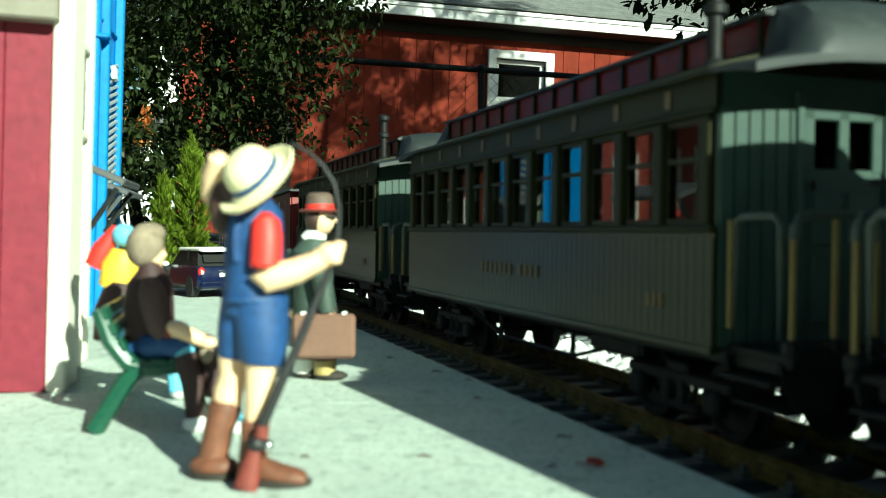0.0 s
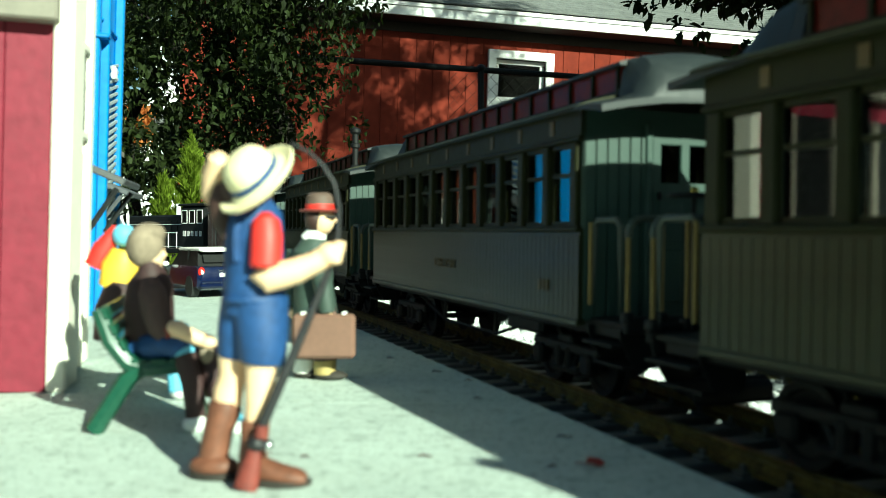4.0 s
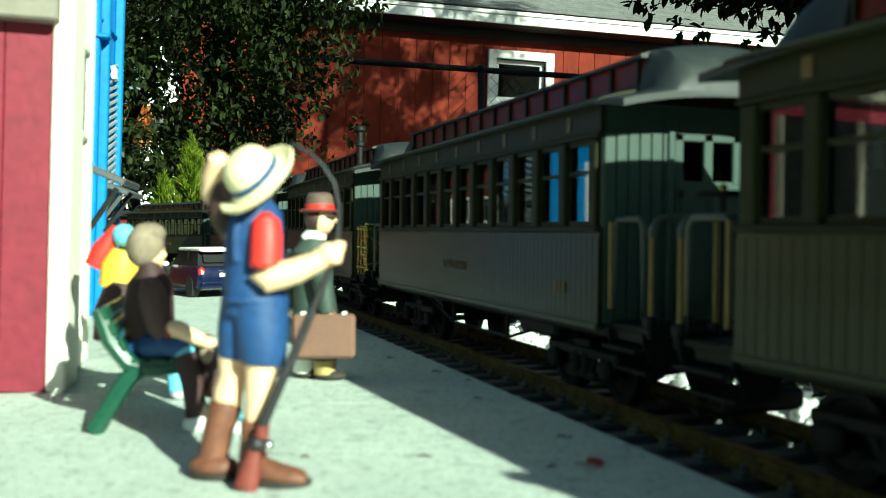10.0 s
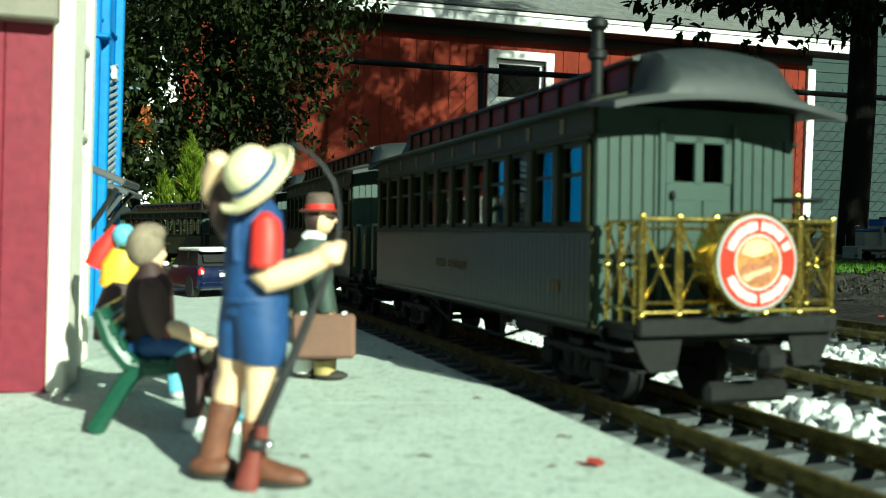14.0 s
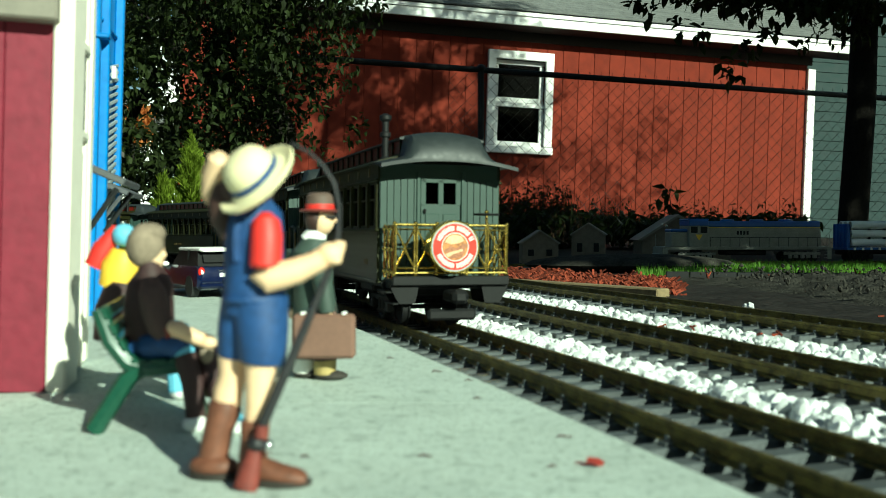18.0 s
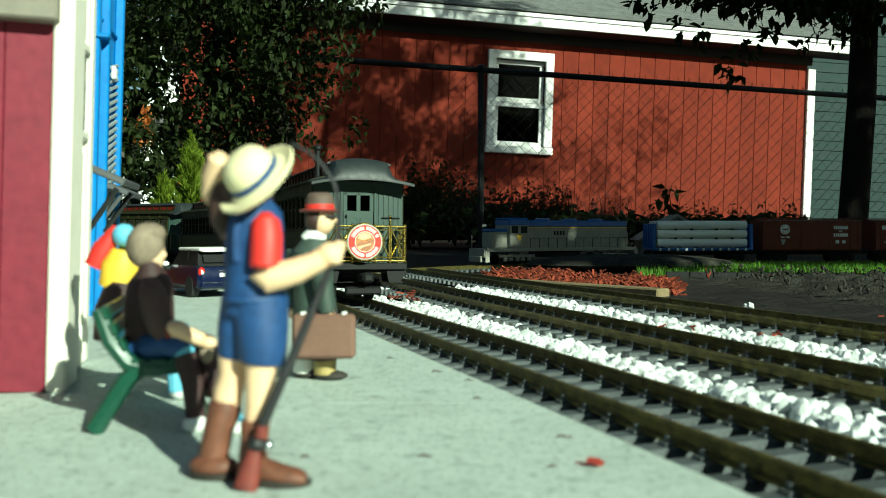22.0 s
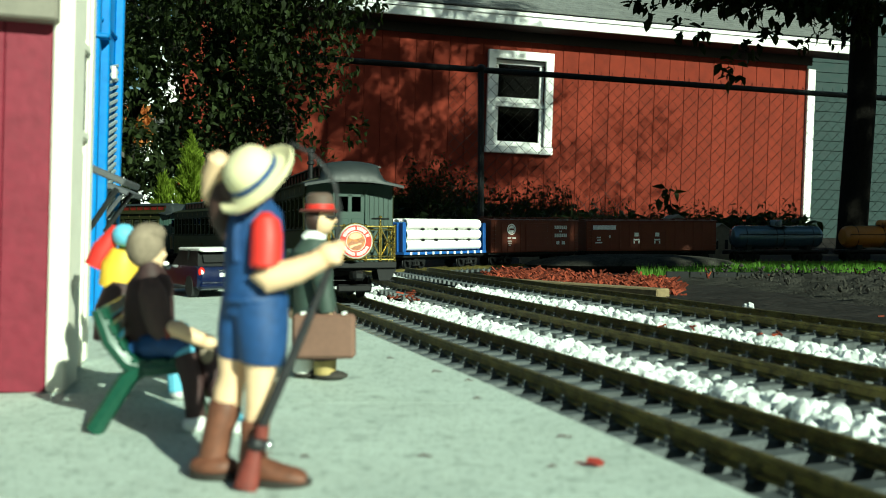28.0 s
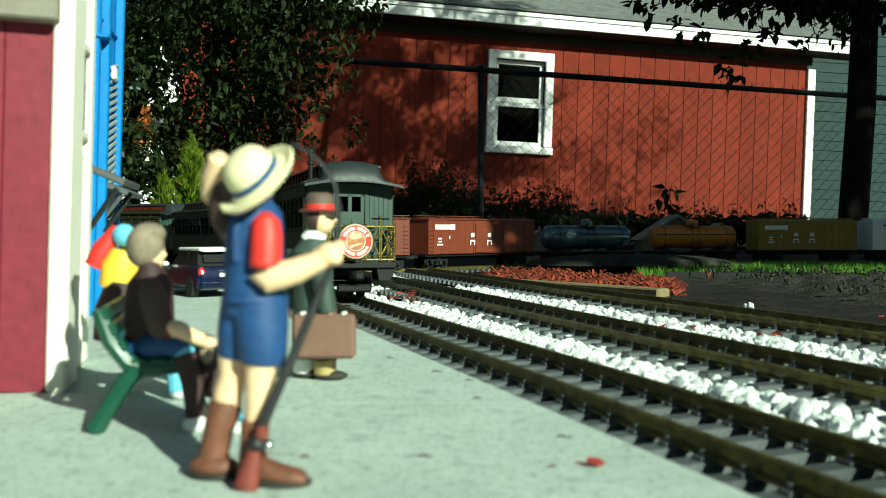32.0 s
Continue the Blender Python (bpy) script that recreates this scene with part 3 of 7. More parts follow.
# ---- chain-link fence ----
def fence():
    a = Vector((-0.92, 4.93))
    d = Vector((math.cos(radians(13.5)), math.sin(radians(13.5))))

    def place(u, z):
        return Vector((a.x + d.x * u, a.y + d.y * u, z - 0.026 * u))

    base = thing("chain_link_fence", "chain-link fence with a dark steel top rail", "fence")
    top = 1.025
    q = Mesh()
    q.tube([place(0, top), place(5.6, top)], 0.017, "steel", 10)
    part("top_rail", q, base)
    for u in (1.17, 3.72, 5.3):
        q = Mesh()
        q.tube([place(u, -0.1), place(u, top + 0.01)], 0.0185, "steel", 10)
        q.ball(place(u, top + 0.008), (0.027, 0.027, 0.026), "steel", 10, 6)
        part("post", q, base)
    q = Mesh()
    step, u0, u1, z0 = 0.0715, 0.98, 5.5, 0.02
    h = top - z0
    n = int((u1 - u0 + h) / step)
    for fam in (0, 1):
        for i in range(n):
            c = u0 - h + i * step if fam == 0 else u0 + i * step
            lo, hi = (max(0, (u0 - c)), min(h, u1 - c)) if fam == 0 else (max(0, c - u1), min(h, c - u0))
            if hi - lo < 0.03:
                continue
            f = (lambda v: c + v) if fam == 0 else (lambda v: c - v)
            m = max(1, int((hi - lo) / 0.25))
            pts = [place(f(lo + (hi - lo) * k / m), z0 + lo + (hi - lo) * k / m) for k in range(m + 1)]
            q.tube(pts, 0.0014, "steel", 3, False)
    for i in range(int((u1 - u0) / step)):
        u = u0 + i * step
        q.tube([place(u - 0.012, top - 0.015), place(u, top + 0.038), place(u + 0.012, top - 0.015)], 0.0016, "steel", 3, False)
    part("wire_mesh", q, base, "diamond mesh of thin wire with knuckled top")


# ---- plants ----
def leaves(q, rng, centre, spread, n, size, k, droop=0.4, fold=0.25):
    """Leaves in a clump: pointed blades folded along the middle."""
    for _ in range(n):
        while True:
            o = Vector((rng.uniform(-1, 1), rng.uniform(-1, 1), rng.uniform(-1, 1)))
            if o.length < 1:
                break
        p = Vector(centre) + Vector((o.x * spread[0], o.y * spread[1], o.z * spread[2]))
        L = size * rng.uniform(0.6, 1.25)
        w = L * rng.uniform(0.22, 0.32)
        e = Euler((rng.uniform(-0.9, 0.9), rng.uniform(-1.2, 1.2) + droop, rng.uniform(0, 6.28))).to_matrix()
        c = fold * w
        vs = [(0, 0, 0), (L * 0.35, -w, c), (L * 0.38, 0, 0), (L * 0.35, w, c), (L * 0.75, -w * 0.6, c * 0.4 - 0.1 * L), (L * 0.75, w * 0.6, c * 0.4 - 0.1 * L), (L, 0, -0.22 * L)]
        fs = [(0, 1, 2), (0, 2, 3), (1, 4, 6, 2), (2, 6, 5, 3)]
        q.add([p + e @ Vector(v) for v in vs], fs, k)


def limb(q, rng, a, b, r0, r1, k="bark", n=7, wob=0.06):
    a, b = Vector(a), Vector(b)
    L = (b - a).length
    pts = [a.lerp(b, i / 6) + Vector((rng.uniform(-1, 1), rng.uniform(-1, 1), rng.uniform(-0.5, 0.5))) * (wob * L * (0 if i in (0, 6) else 1)) for i in range(7)]
    q.tube(pts, [r0 + (r1 - r0) * i / 6 for i in range(7)], k, n)


def tree(name, label, foot, top, r0, branches, clumps, leaf, k, seed, group=""):
    """A tapered trunk with limbs and a crown of leaf clumps."""
    rng = random.Random(seed)
    base = thing(name, label, "tree", group=group)
    q = Mesh()
    limb(q, rng, foot, top, r0, r0 * 0.6, n=12, wob=0.025)
    part("trunk", q, base, "dark bark trunk")
    for a, b, r in branches:
        q = Mesh()
        limb(q, rng, a, b, r, r * 0.35)
        part("limb", q, base)
    q = Mesh()
    for c, sp, n in clumps:
        leaves(q, rng, c, sp, n, leaf, k)
    part("crown", q, base, smooth=0)
    return base


def conifer(name, label, foot, h, r, n, seed):
    """A columnar conifer: upright feathery plumes with gaps between them."""
    rng = random.Random(seed)
    base = thing(name, label, "conifer")
    q = Mesh()
    q.tube([foot, Vector(foot) + Vector((0, 0, h))], [0.012, 0.002], "bark", 6)
    part("trunk", q, base)
    q = Mesh()
    plumes = []
    for i in range(46):
        t = (i + 0.5) / 46
        w = i * 2.4
        z = h * 0.88 * t
        reach = r * (1 - t ** 2.4) ** 0.8 * rng.uniform(0.55, 1.0)
        plumes.append((Vector((math.cos(w) * reach * 0.25, math.sin(w) * reach * 0.25, z)), Vector((math.cos(w) * reach, math.sin(w) * reach, z + h * rng.uniform(0.08, 0.17)))))
    plumes.append((Vector((0, 0, h * 0.75)), Vector((0.004, 0, h * 1.03))))
    for i in range(n):
        a, b = rng.choice(plumes)
        f = rng.random() ** 0.8
        p = Vector(foot) + a.lerp(b, f) + Vector((rng.uniform(-1, 1), rng.uniform(-1, 1), rng.uniform(-1, 1))) * (0.012 * (1.1 - f))
        along = (b - a).normalized()
        out = (along + Vector((rng.uniform(-0.8, 0.8), rng.uniform(-0.8, 0.8), rng.uniform(0.0, 0.9)))).normalized()
        L = rng.uniform(0.012, 0.026)
        side = out.cross(Vector((0, 0, 1))).normalized()
        for k in (-0.55, 0, 0.55):
            d = (out + side * k).normalized()
            e = p + d * L
            c = d.cross(out + Vector((0.1, 0.2, 0))).normalized() * 0.0026
            q.add([p - c, p + c, e + c * 0.4, e - c * 0.4], [(0, 1, 2, 3)], "conifer")
    part("sprays", q, base, smooth=0)


def garden():
    # broad-leaved tree over the left of the garden
    rng = random.Random(11)
    cl = []
    for _ in range(125):
        px, py, y = rng.uniform(190, 660), rng.uniform(-160, 335), rng.uniform(3.5, 4.7)
        if px > 465 and py > 30 + (650 - px) * 1.15:
            continue
        if (278 < px < 336 and 50 < py < 262) or (205 < px < 276 and 185 < py < 312):
            continue
        c = at(px, py, y)
        cl.append((c, (0.20, 0.2, 0.17), 165))
    for _ in range(30):
        px = rng.uniform(470, 640)
        py, y = rng.uniform(60, 330) - 0.9 * (px - 470), rng.uniform(3.9, 4.7)
        cl.append((at(px, py + 60, y), (0.05, 0.05, 0.06), 16))
    for _ in range(24):
        px, py, y = rng.uniform(205, 335), rng.uniform(20, 310), rng.uniform(3.6, 4.6)
        cl.append((at(px, py, y), (0.06, 0.06, 0.07), 26))
    for _ in range(34):
        px, py, y = rng.uniform(345, 440), rng.uniform(10, 260), rng.uniform(4.2, 4.8)
        cl.append((at(px, py, y), (0.10, 0.10, 0.11), 60))
    for _ in range(26):
        side = rng.random() < 0.5
        px, py, y = rng.uniform(274, 296) if side else rng.uniform(320, 342), rng.uniform(20, 310), rng.uniform(3.7, 4.7)
        cl.append((at(px, py, y), (0.045, 0.06, 0.08), 34))
    for _ in range(5):
        px, py, y = rng.uniform(190, 300), rng.uniform(190, 300), rng.uniform(3.6, 4.6)
        cl.append((at(px, py, y), (0.05, 0.06, 0.05), 22))
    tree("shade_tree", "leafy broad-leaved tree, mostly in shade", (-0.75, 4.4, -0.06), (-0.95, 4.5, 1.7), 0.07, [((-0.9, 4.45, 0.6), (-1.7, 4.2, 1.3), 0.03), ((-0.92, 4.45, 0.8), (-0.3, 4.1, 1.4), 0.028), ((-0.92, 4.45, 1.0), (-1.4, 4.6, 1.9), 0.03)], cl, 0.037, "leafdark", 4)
    # tree at the right with a branch that hangs into view
    cl = []
    for _ in range(230):
        px, py, y = rng.uniform(1110, 1640), rng.uniform(-160, 46), rng.uniform(4.2, 4.9)
        if py > -26 + 0.155 * (px - 1110):
            continue
        cl.append((at(px, py, y), (0.12, 0.15, 0.08), 30))
    for px, py in ((1285, 118), (1300, 135), (1320, 85), (1480, 75), (1440, 60), (1200, 45), (1370, 55), (1150, 22), (1240, 60), (1410, 80), (1120, 10), (1340, 60), (1500, 60), (1530, 50)):
        cl.append((at(px, py, 4.6), (0.05, 0.06, 0.06), 12))
    for _ in range(165):
        cl.append((Vector((rng.uniform(2.0, 5.15), rng.uniform(4.5, 5.7), rng.uniform(3.6, 5.9))), (0.20, 0.20, 0.17), 130))
    # clumps above the view, added to keep sky light off the far track
    for _ in range(330):
        cl.append((Vector((rng.uniform(0.3, 4.6), rng.uniform(2.8, 4.7), rng.uniform(1.75, 2.9))), (0.2, 0.2, 0.14), 40))
    # more unseen clumps, added to throw shade low on the barn wall
    for _ in range(200):
        cl.append((Vector((rng.uniform(3.2, 7.0), rng.uniform(4.2, 6.0), rng.uniform(3.4, 4.9))), (0.2, 0.2, 0.16), 26))
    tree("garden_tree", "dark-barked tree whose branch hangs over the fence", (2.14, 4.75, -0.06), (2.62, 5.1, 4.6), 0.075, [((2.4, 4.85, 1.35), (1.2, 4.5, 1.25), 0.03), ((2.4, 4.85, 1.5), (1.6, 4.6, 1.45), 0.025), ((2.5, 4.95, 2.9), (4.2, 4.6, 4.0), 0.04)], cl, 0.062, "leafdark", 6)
    conifer("dwarf_conifer", "bright green dwarf conifer in sunlight", (-0.815, 2.93, -0.055), 0.43, 0.085, 3000, 8)
    conifer("dwarf_conifer", "small bright green dwarf conifer in sunlight", (-0.895, 2.90, -0.055), 0.30, 0.065, 1400, 9)


ground()
platform()
track(LINE1, -0.42, 3.4, "track_1", "brass rails on dark plastic ties beside the platform")
track(LINE2, -0.55, 2.0, "track_2", "second track of brass rails in white stones")
track(LINE3, -0.6, 1.5, "track_3", "third track of brass rails in white stones")
track(FREIGHT, -3.6, 1.6, "track_4", "far track of brass rails along the fence", FREIGHT_Z)
ballast()
barn()
grey_house()
fence()
garden()


# ---- the passenger train ----
BODY0, BODY1, HALF = 0.037, 0.395, 0.047
PITCH = 0.45


def wheel_truck(base, y, k="black"):
    """A four-wheeled truck: two axles with flanged wheels, side frames with springs and boxes, a bolster."""
    truck = tagged(new("truck"), "black four-wheeled truck")
    truck.parent = base
    truck.matrix_basis = Matrix.Translation((0, y, 0))
    for dy in (-0.026, 0.026):
        q = Mesh()
        q.tube([(-0.03, 0, 0), (0.03, 0, 0)], 0.002, k, 6)
        for sx in (-1, 1):
            rot = Matrix.Rotation(radians(90 * sx), 3, "Y")
            q.lathe([(0.0168, -0.0012), (0.0168, 0), (0.0152, 0.0008), (0.0150, 0.005), (0.012, 0.005), (0.011, 0.0035), (0.004, 0.003), (0.003, 0.006)], k, (sx * 0.0205, 0, 0), 18, rot)
        part("wheelset", q, truck, m=Matrix.Translation((0, dy, 0.015)))
    for sx in (-1, 1):
        q = Mesh()
        q.box((sx * 0.031, 0, 0.021), (0.004, 0.070, 0.005), k, 0.001)
        q.box((sx * 0.031, 0, 0.010), (0.004, 0.030, 0.004), k, 0.001)
        for dy in (-0.026, 0.026):
            q.box((sx * 0.032, dy, 0.015), (0.007, 0.010, 0.010), k, 0.0015)
        for dy in (-0.014, 0.014):
            q.tube([(sx * 0.031, dy, 0.021), (sx * 0.031, dy * 0.55, 0.010)], 0.0015, k, 6)
        for dy in (-0.005, 0.005):
            q.tube([(sx * 0.0315, dy, 0.0105), (sx * 0.0315, dy, 0.021)], 0.0028, k, 8)
        part("side_frame", q, truck)
    q = Mesh()
    q.box((0, 0, 0.023), (0.064, 0.014, 0.008), k, 0.001)
    part("bolster", q, truck)


def arch(hw, z0, rise, n=10):
    return [(hw * (1 - 2 * i / n), z0 + rise * (1 - (1 - 2 * i / n) ** 2)) for i in range(n + 1)]


def lettered(words, size):
    """Raised letters in the built-in font as a mesh, centred."""
    cu = bpy.data.curves.new("letters", "FONT")
    cu.body, cu.size, cu.extrude, cu.align_x = words, size, 0.0003, "CENTER"
    tmp = new("letters", cu)
    me = bpy.data.meshes.new_from_object(tmp.evaluated_get(bpy.context.evaluated_depsgraph_get()))
    bpy.data.objects.remove(tmp)
    me.materials.clear()
    me.materials.append(M["goldpaint"])
    return me


def coach(label, gates, side="olive", words="", pipe=True):
    """An open-platform coach with a clerestory roof; it stands on the rails, its rear at y = 0."""
    base = thing("passenger_coach", label, "railway coach", group="coaches of the passenger train")
    n, zs, zt = 12, 0.0795, 0.118
    w = (BODY1 - BODY0 - 0.008) / n
    # floor and underframe
    q = Mesh()
    q.box((0, 0.216, 0.036), (0.088, 0.412, 0.007), "black", 0.001)
    q.box((0, 0.216, 0.029), (0.03, 0.34, 0.008), "black", 0.001)
    part("underframe", q, base, "black underframe")
    for y in (0.13, 0.21, 0.29):
        q = Mesh()
        q.box((-0.020 + 0.02 * (y > 0.2), y, 0.029), (0.03, 0.045, 0.010), "black", 0.002)
        part("equipment_box", q, base)
    for sx in (-0.034, 0.034):
        q = Mesh()
        q.tube([(sx, 0.11, 0.032), (sx, 0.17, 0.018), (sx, 0.26, 0.018), (sx, 0.32, 0.032)], 0.0011, "black", 6)
        for y in (0.17, 0.26):
            q.tube([(sx, y, 0.018), (sx, y, 0.034)], 0.0014, "black", 6)
        part("truss_rod", q, base)
    for sx in (-1, 1):
        x = sx * HALF
        # lower panel with its vertical boards
        q = Mesh()
        q.box((x - sx * 0.0012, (BODY0 + BODY1) / 2, 0.0575), (0.0024, BODY1 - BODY0, 0.042), side)
        q.box((x + sx * 0.0004, (BODY0 + BODY1) / 2, 0.0375), (0.0022, BODY1 - BODY0, 0.003), side, 0.0005)
        part("side_panel", q, base, "olive tongue-and-groove side below the windows")
        nb = 72
        bd = Mesh()
        bd.box((0, 0, 0), (0.0008, (BODY1 - BODY0) / nb - 0.0004, 0.037), side)
        board = bd.data("board", 0)
        for i in range(nb):
            part("board", board, base, m=Matrix.Translation((x + sx * 0.0003, BODY0 + (BODY1 - BODY0) * (i + 0.5) / nb, 0.0575)))
        q = Mesh()
        q.box((x + sx * 0.0006, (BODY0 + BODY1) / 2, zs - 0.0005), (0.0032, BODY1 - BODY0 + 0.001, 0.0028), "olivedark", 0.0008)
        q.box((x + sx * 0.0003, (BODY0 + BODY1) / 2, zt + 0.0012), (0.0028, BODY1 - BODY0 + 0.001, 0.0022), "olivedark", 0.0006)
        part("belt_rail", q, base)
        q = Mesh()
        q.box((x - sx * 0.0010, (BODY0 + BODY1) / 2, 0.1265), (0.0024, BODY1 - BODY0, 0.0155), "olivedark")
        part("letter_board", q, base, "dark letter board above the windows")
        q = Mesh()
        for i in range(9):
            q.box((x + sx * 0.0004, 0.066 + i * 0.0375, 0.1262), (0.0006, 0.0042, 0.0066), "goldpaint")
        for i in range(12 if not words else 0):
            if i == 4:
                continue
            q.box((x + sx * 0.0011, 0.178 + i * 0.0066, 0.0585), (0.0006, 0.0036, 0.0055), "goldpaint")
        for i in range(3):
            q.box((x + sx * 0.0011, 0.068 + i * 0.0042, 0.0525), (0.0006, 0.0026, 0.005), "goldpaint")
        tagged(part("lettering", q, base, "faded gold lettering"), kind="stuff")
        if words:
            part("car_name", lettered(words, 0.0078), base, "car name in faded gold letters", Matrix.Translation((x + sx * 0.00095, 0.216, 0.0555)) @ Euler((radians(90), 0, radians(90 * sx))).to_matrix().to_4x4())
        # windows
        for i in range(n):
            y = BODY0 + 0.004 + w * (i + 0.5)
            win = tagged(new("window"))
            win.parent = base
            q = Mesh()
            q.box((x - sx * 0.0008, y - w / 2 + 0.0022, (zs + zt) / 2), (0.0036, 0.0062, zt - zs), "olivedark", 0.0006)
            if i == n - 1:
                q.box((x - sx * 0.0008, y + w / 2 - 0.001, (zs + zt) / 2), (0.0036, 0.007, zt - zs), "olivedark", 0.0006)
            q.box((x - sx * 0.0016, y, zs + 0.0242), (0.002, w - 0.005, 0.0016), "olivedark")
            q.box((x - sx * 0.0016, y, zs + 0.002), (0.002, w - 0.005, 0.002), "olivedark")
            q.box((x - sx * 0.0016, y, zt - 0.001), (0.002, w - 0.005, 0.002), "olivedark")
            part("window_frame", q, win)
            q = Mesh()
            q.box((x - sx * 0.0026, y, (zs + zt) / 2), (0.0006, w - 0.003, zt - zs - 0.001), "glass")
            pane = part("pane", q, win)
            pane.visible_shadow = False
    # ends
    for end, y, sg in (("rear", BODY0, -1), ("front", BODY1, 1)):
        hw = HALF - 0.001
        dw = 0.0155
        for a, b in ((-hw, -dw), (dw, hw)):
            m = 6
            wall = Mesh()
            wall.box(((a + b) / 2, y - sg * 0.001, 0.080), (b - a, 0.002, 0.083), "sage")
            part("end_wall", wall, base, "sage green tongue-and-groove end wall")
            for i in range(m):
                c = a + (b - a) * (i + 0.5) / m
                bd = Mesh()
                bd.box((c, y + sg * 0.0004, 0.080), ((b - a) / m - 0.0008, 0.0012, 0.081), "sage")
                part("board", bd, base)
        wall = Mesh()
        wall.box((0, y - sg * 0.001, 0.127), (2 * hw, 0.002, 0.012), "sage")
        part("end_header", wall, base)
        door = tagged(new("door"), "sage green door with two tall panes")
        door.parent = base
        q = Mesh()
        q.box((0, y, 0.070), (0.030, 0.002, 0.061), "sage")
        for c in (-0.0135, 0.0, 0.0135):
            q.box((c, y, 0.1105), (0.0042, 0.0026, 0.022), "sage", 0.0004)
        q.box((0, y, 0.1195), (0.031, 0.0026, 0.0035), "sage", 0.0004)
        for c in (-0.0068, 0.0068):
            q.box((c, y + sg * 0.0013, 0.083), (0.0105, 0.001, 0.019), "sage", 0.0004)
            q.box((c, y + sg * 0.0013, 0.058), (0.0105, 0.001, 0.024), "sage", 0.0004)
        part("leaf", q, door)
        q = Mesh()
        q.box((0, y - sg * 0.0005, 0.1105), (0.027, 0.0006, 0.021), "darkglass")
        part("pane", q, door)
        q = Mesh()
        q.ball((-0.0125, y + sg * 0.0022, 0.0945), (0.0011, 0.0011, 0.0022), "black", 8, 6)
        part("door_handle", q, door, "small dark door handle")
        q = Mesh()
        for c in (-0.0172, 0.0172):
            q.box((c, y + sg * 0.0010, 0.083), (0.0028, 0.0026, 0.088), "sage", 0.0004)
        part("door_frame", q, base)
        # platform, steps, couplers
        yp = y + sg * 0.0175
        q = Mesh()
        q.box((0, yp, 0.0385), (0.086, 0.034, 0.003), "black", 0.0006)
        q.box((0, y + sg * 0.034, 0.0395), (0.090, 0.003, 0.0075), "black", 0.0008)
        part("platform", q, base, "end platform with a dark green buffer beam")
        for sx in (-1, 1):
            for z, o in ((0.0305, 0.041), (0.0215, 0.036)):
                q = Mesh()
                q.box((sx * o, yp, z), (0.015, 0.026, 0.0014), "black", 0.0003)
                part("tread", q, base, "hanging step tread")
            prof = [(0.024, 0.0372), (0.0455, 0.0372), (0.0450, 0.0335), (0.0410, 0.0250), (0.0385, 0.0215), (0.0270, 0.0215), (0.0255, 0.0290)]
            for dy in (-0.0135, 0.0135):
                q = Mesh()
                q.sweep([[(sx * a, yp + dy + e, z) for a, z in prof] for e in (-0.0006, 0.0006)], "black")
                part("step_side", q, base, "dark side plate of the steps")
        q = Mesh()
        q.box((0, y + sg * 0.042, 0.028), (0.010, 0.020, 0.009), "black", 0.002)
        q.box((0.002, y + sg * 0.052, 0.028), (0.013, 0.010, 0.011), "black", 0.003)
        part("coupler", q, base)
        q = Mesh()
        q.box((0, y + sg * 0.040, 0.0135), (0.040, 0.006, 0.009), "black", 0.002)
        part("pilot_plate", q, base)
        railing(base, y + sg * 0.0335, sg, gates[sg > 0])
        # brake wheel
        q = Mesh()
        bx, by = 0.028 * -sg, y + sg * 0.031
        q.tube([(bx, by, 0.04), (bx, by, 0.092)], 0.0011, "gold" if gates[sg > 0] else "black", 6)
        ring = [(bx + 0.009 * math.cos(a * math.pi / 8), by + 0.009 * math.sin(a * math.pi / 8), 0.092) for a in range(17)]
        q.tube(ring, 0.0009, "black", 5)
        for a in range(3):
            dx, dy = 0.009 * math.cos(a * 2.1), 0.009 * math.sin(a * 2.1)
            q.tube([(bx - dx, by - dy, 0.0918), (bx + dx, by + dy, 0.0918)], 0.0007, "black", 5)
        q.ball((bx, by, 0.094), 0.0017, "gold", 8, 6)
        part("brake_wheel", q, base, "brake wheel on a tall staff")
    # roof: lower deck, clerestory with red panes, bull-nosed ends
    y0, y1 = BODY0 - 0.027, BODY1 + 0.014
    q = Mesh()
    low = [(0.0515, 0.131), (0.0515, 0.1326), (0.046, 0.1352), (0.038, 0.1376), (0.030, 0.1395), (-0.030, 0.1395), (-0.038, 0.1376), (-0.046, 0.1352), (-0.0515, 0.1326), (-0.0515, 0.131), (-0.03, 0.137), (0.03, 0.137)]
    q.sweep([[(a, y, z) for a, z in low] for y in (BODY0 - 0.002, BODY1 + 0.002)], "olivedark")
    part("lower_roof", q, base, "dark painted lower roof")
    for sg, ya, yb in ((-1, BODY0 - 0.002, y0), (1, BODY1 - 0.026, y1)):
        hood = Mesh()
        bow = 0.0014 if sg < 0 else 0.0040
        secs = []
        for i in range(13):
            f = i / 12
            y = ya + (yb - ya) * f
            edge = 0.1326 - 0.0022 * f * f
            swell = max(0.0, 1 - f ** 2.4) ** 0.75
            top = []
            for c in range(33):
                x = 0.0515 * (1 - c / 16)
                r = abs(x) / 0.0515
                deck = edge + (0.0076 - bow * f) * (1 - r ** 2.2)
                wide = 0.002 + 0.013 * f
                u = min(1.0, max(0.0, (0.0305 + 0.4 * wide - abs(x)) / wide))
                bulge = u * u * (3 - 2 * u)
                top.append((x, deck + (0.1590 - 0.0052 * (abs(x) / 0.0325) ** 2 - deck) * bulge * swell))
            drop = 0.0018 + 0.0012 * f
            under = [(a, edge + (0.0076 - bow * f) * (1 - (abs(a) / 0.0515) ** 2.2) - drop) for a, z in top[::-1]]
            secs.append([(a, y, z) for a, z in top + under])
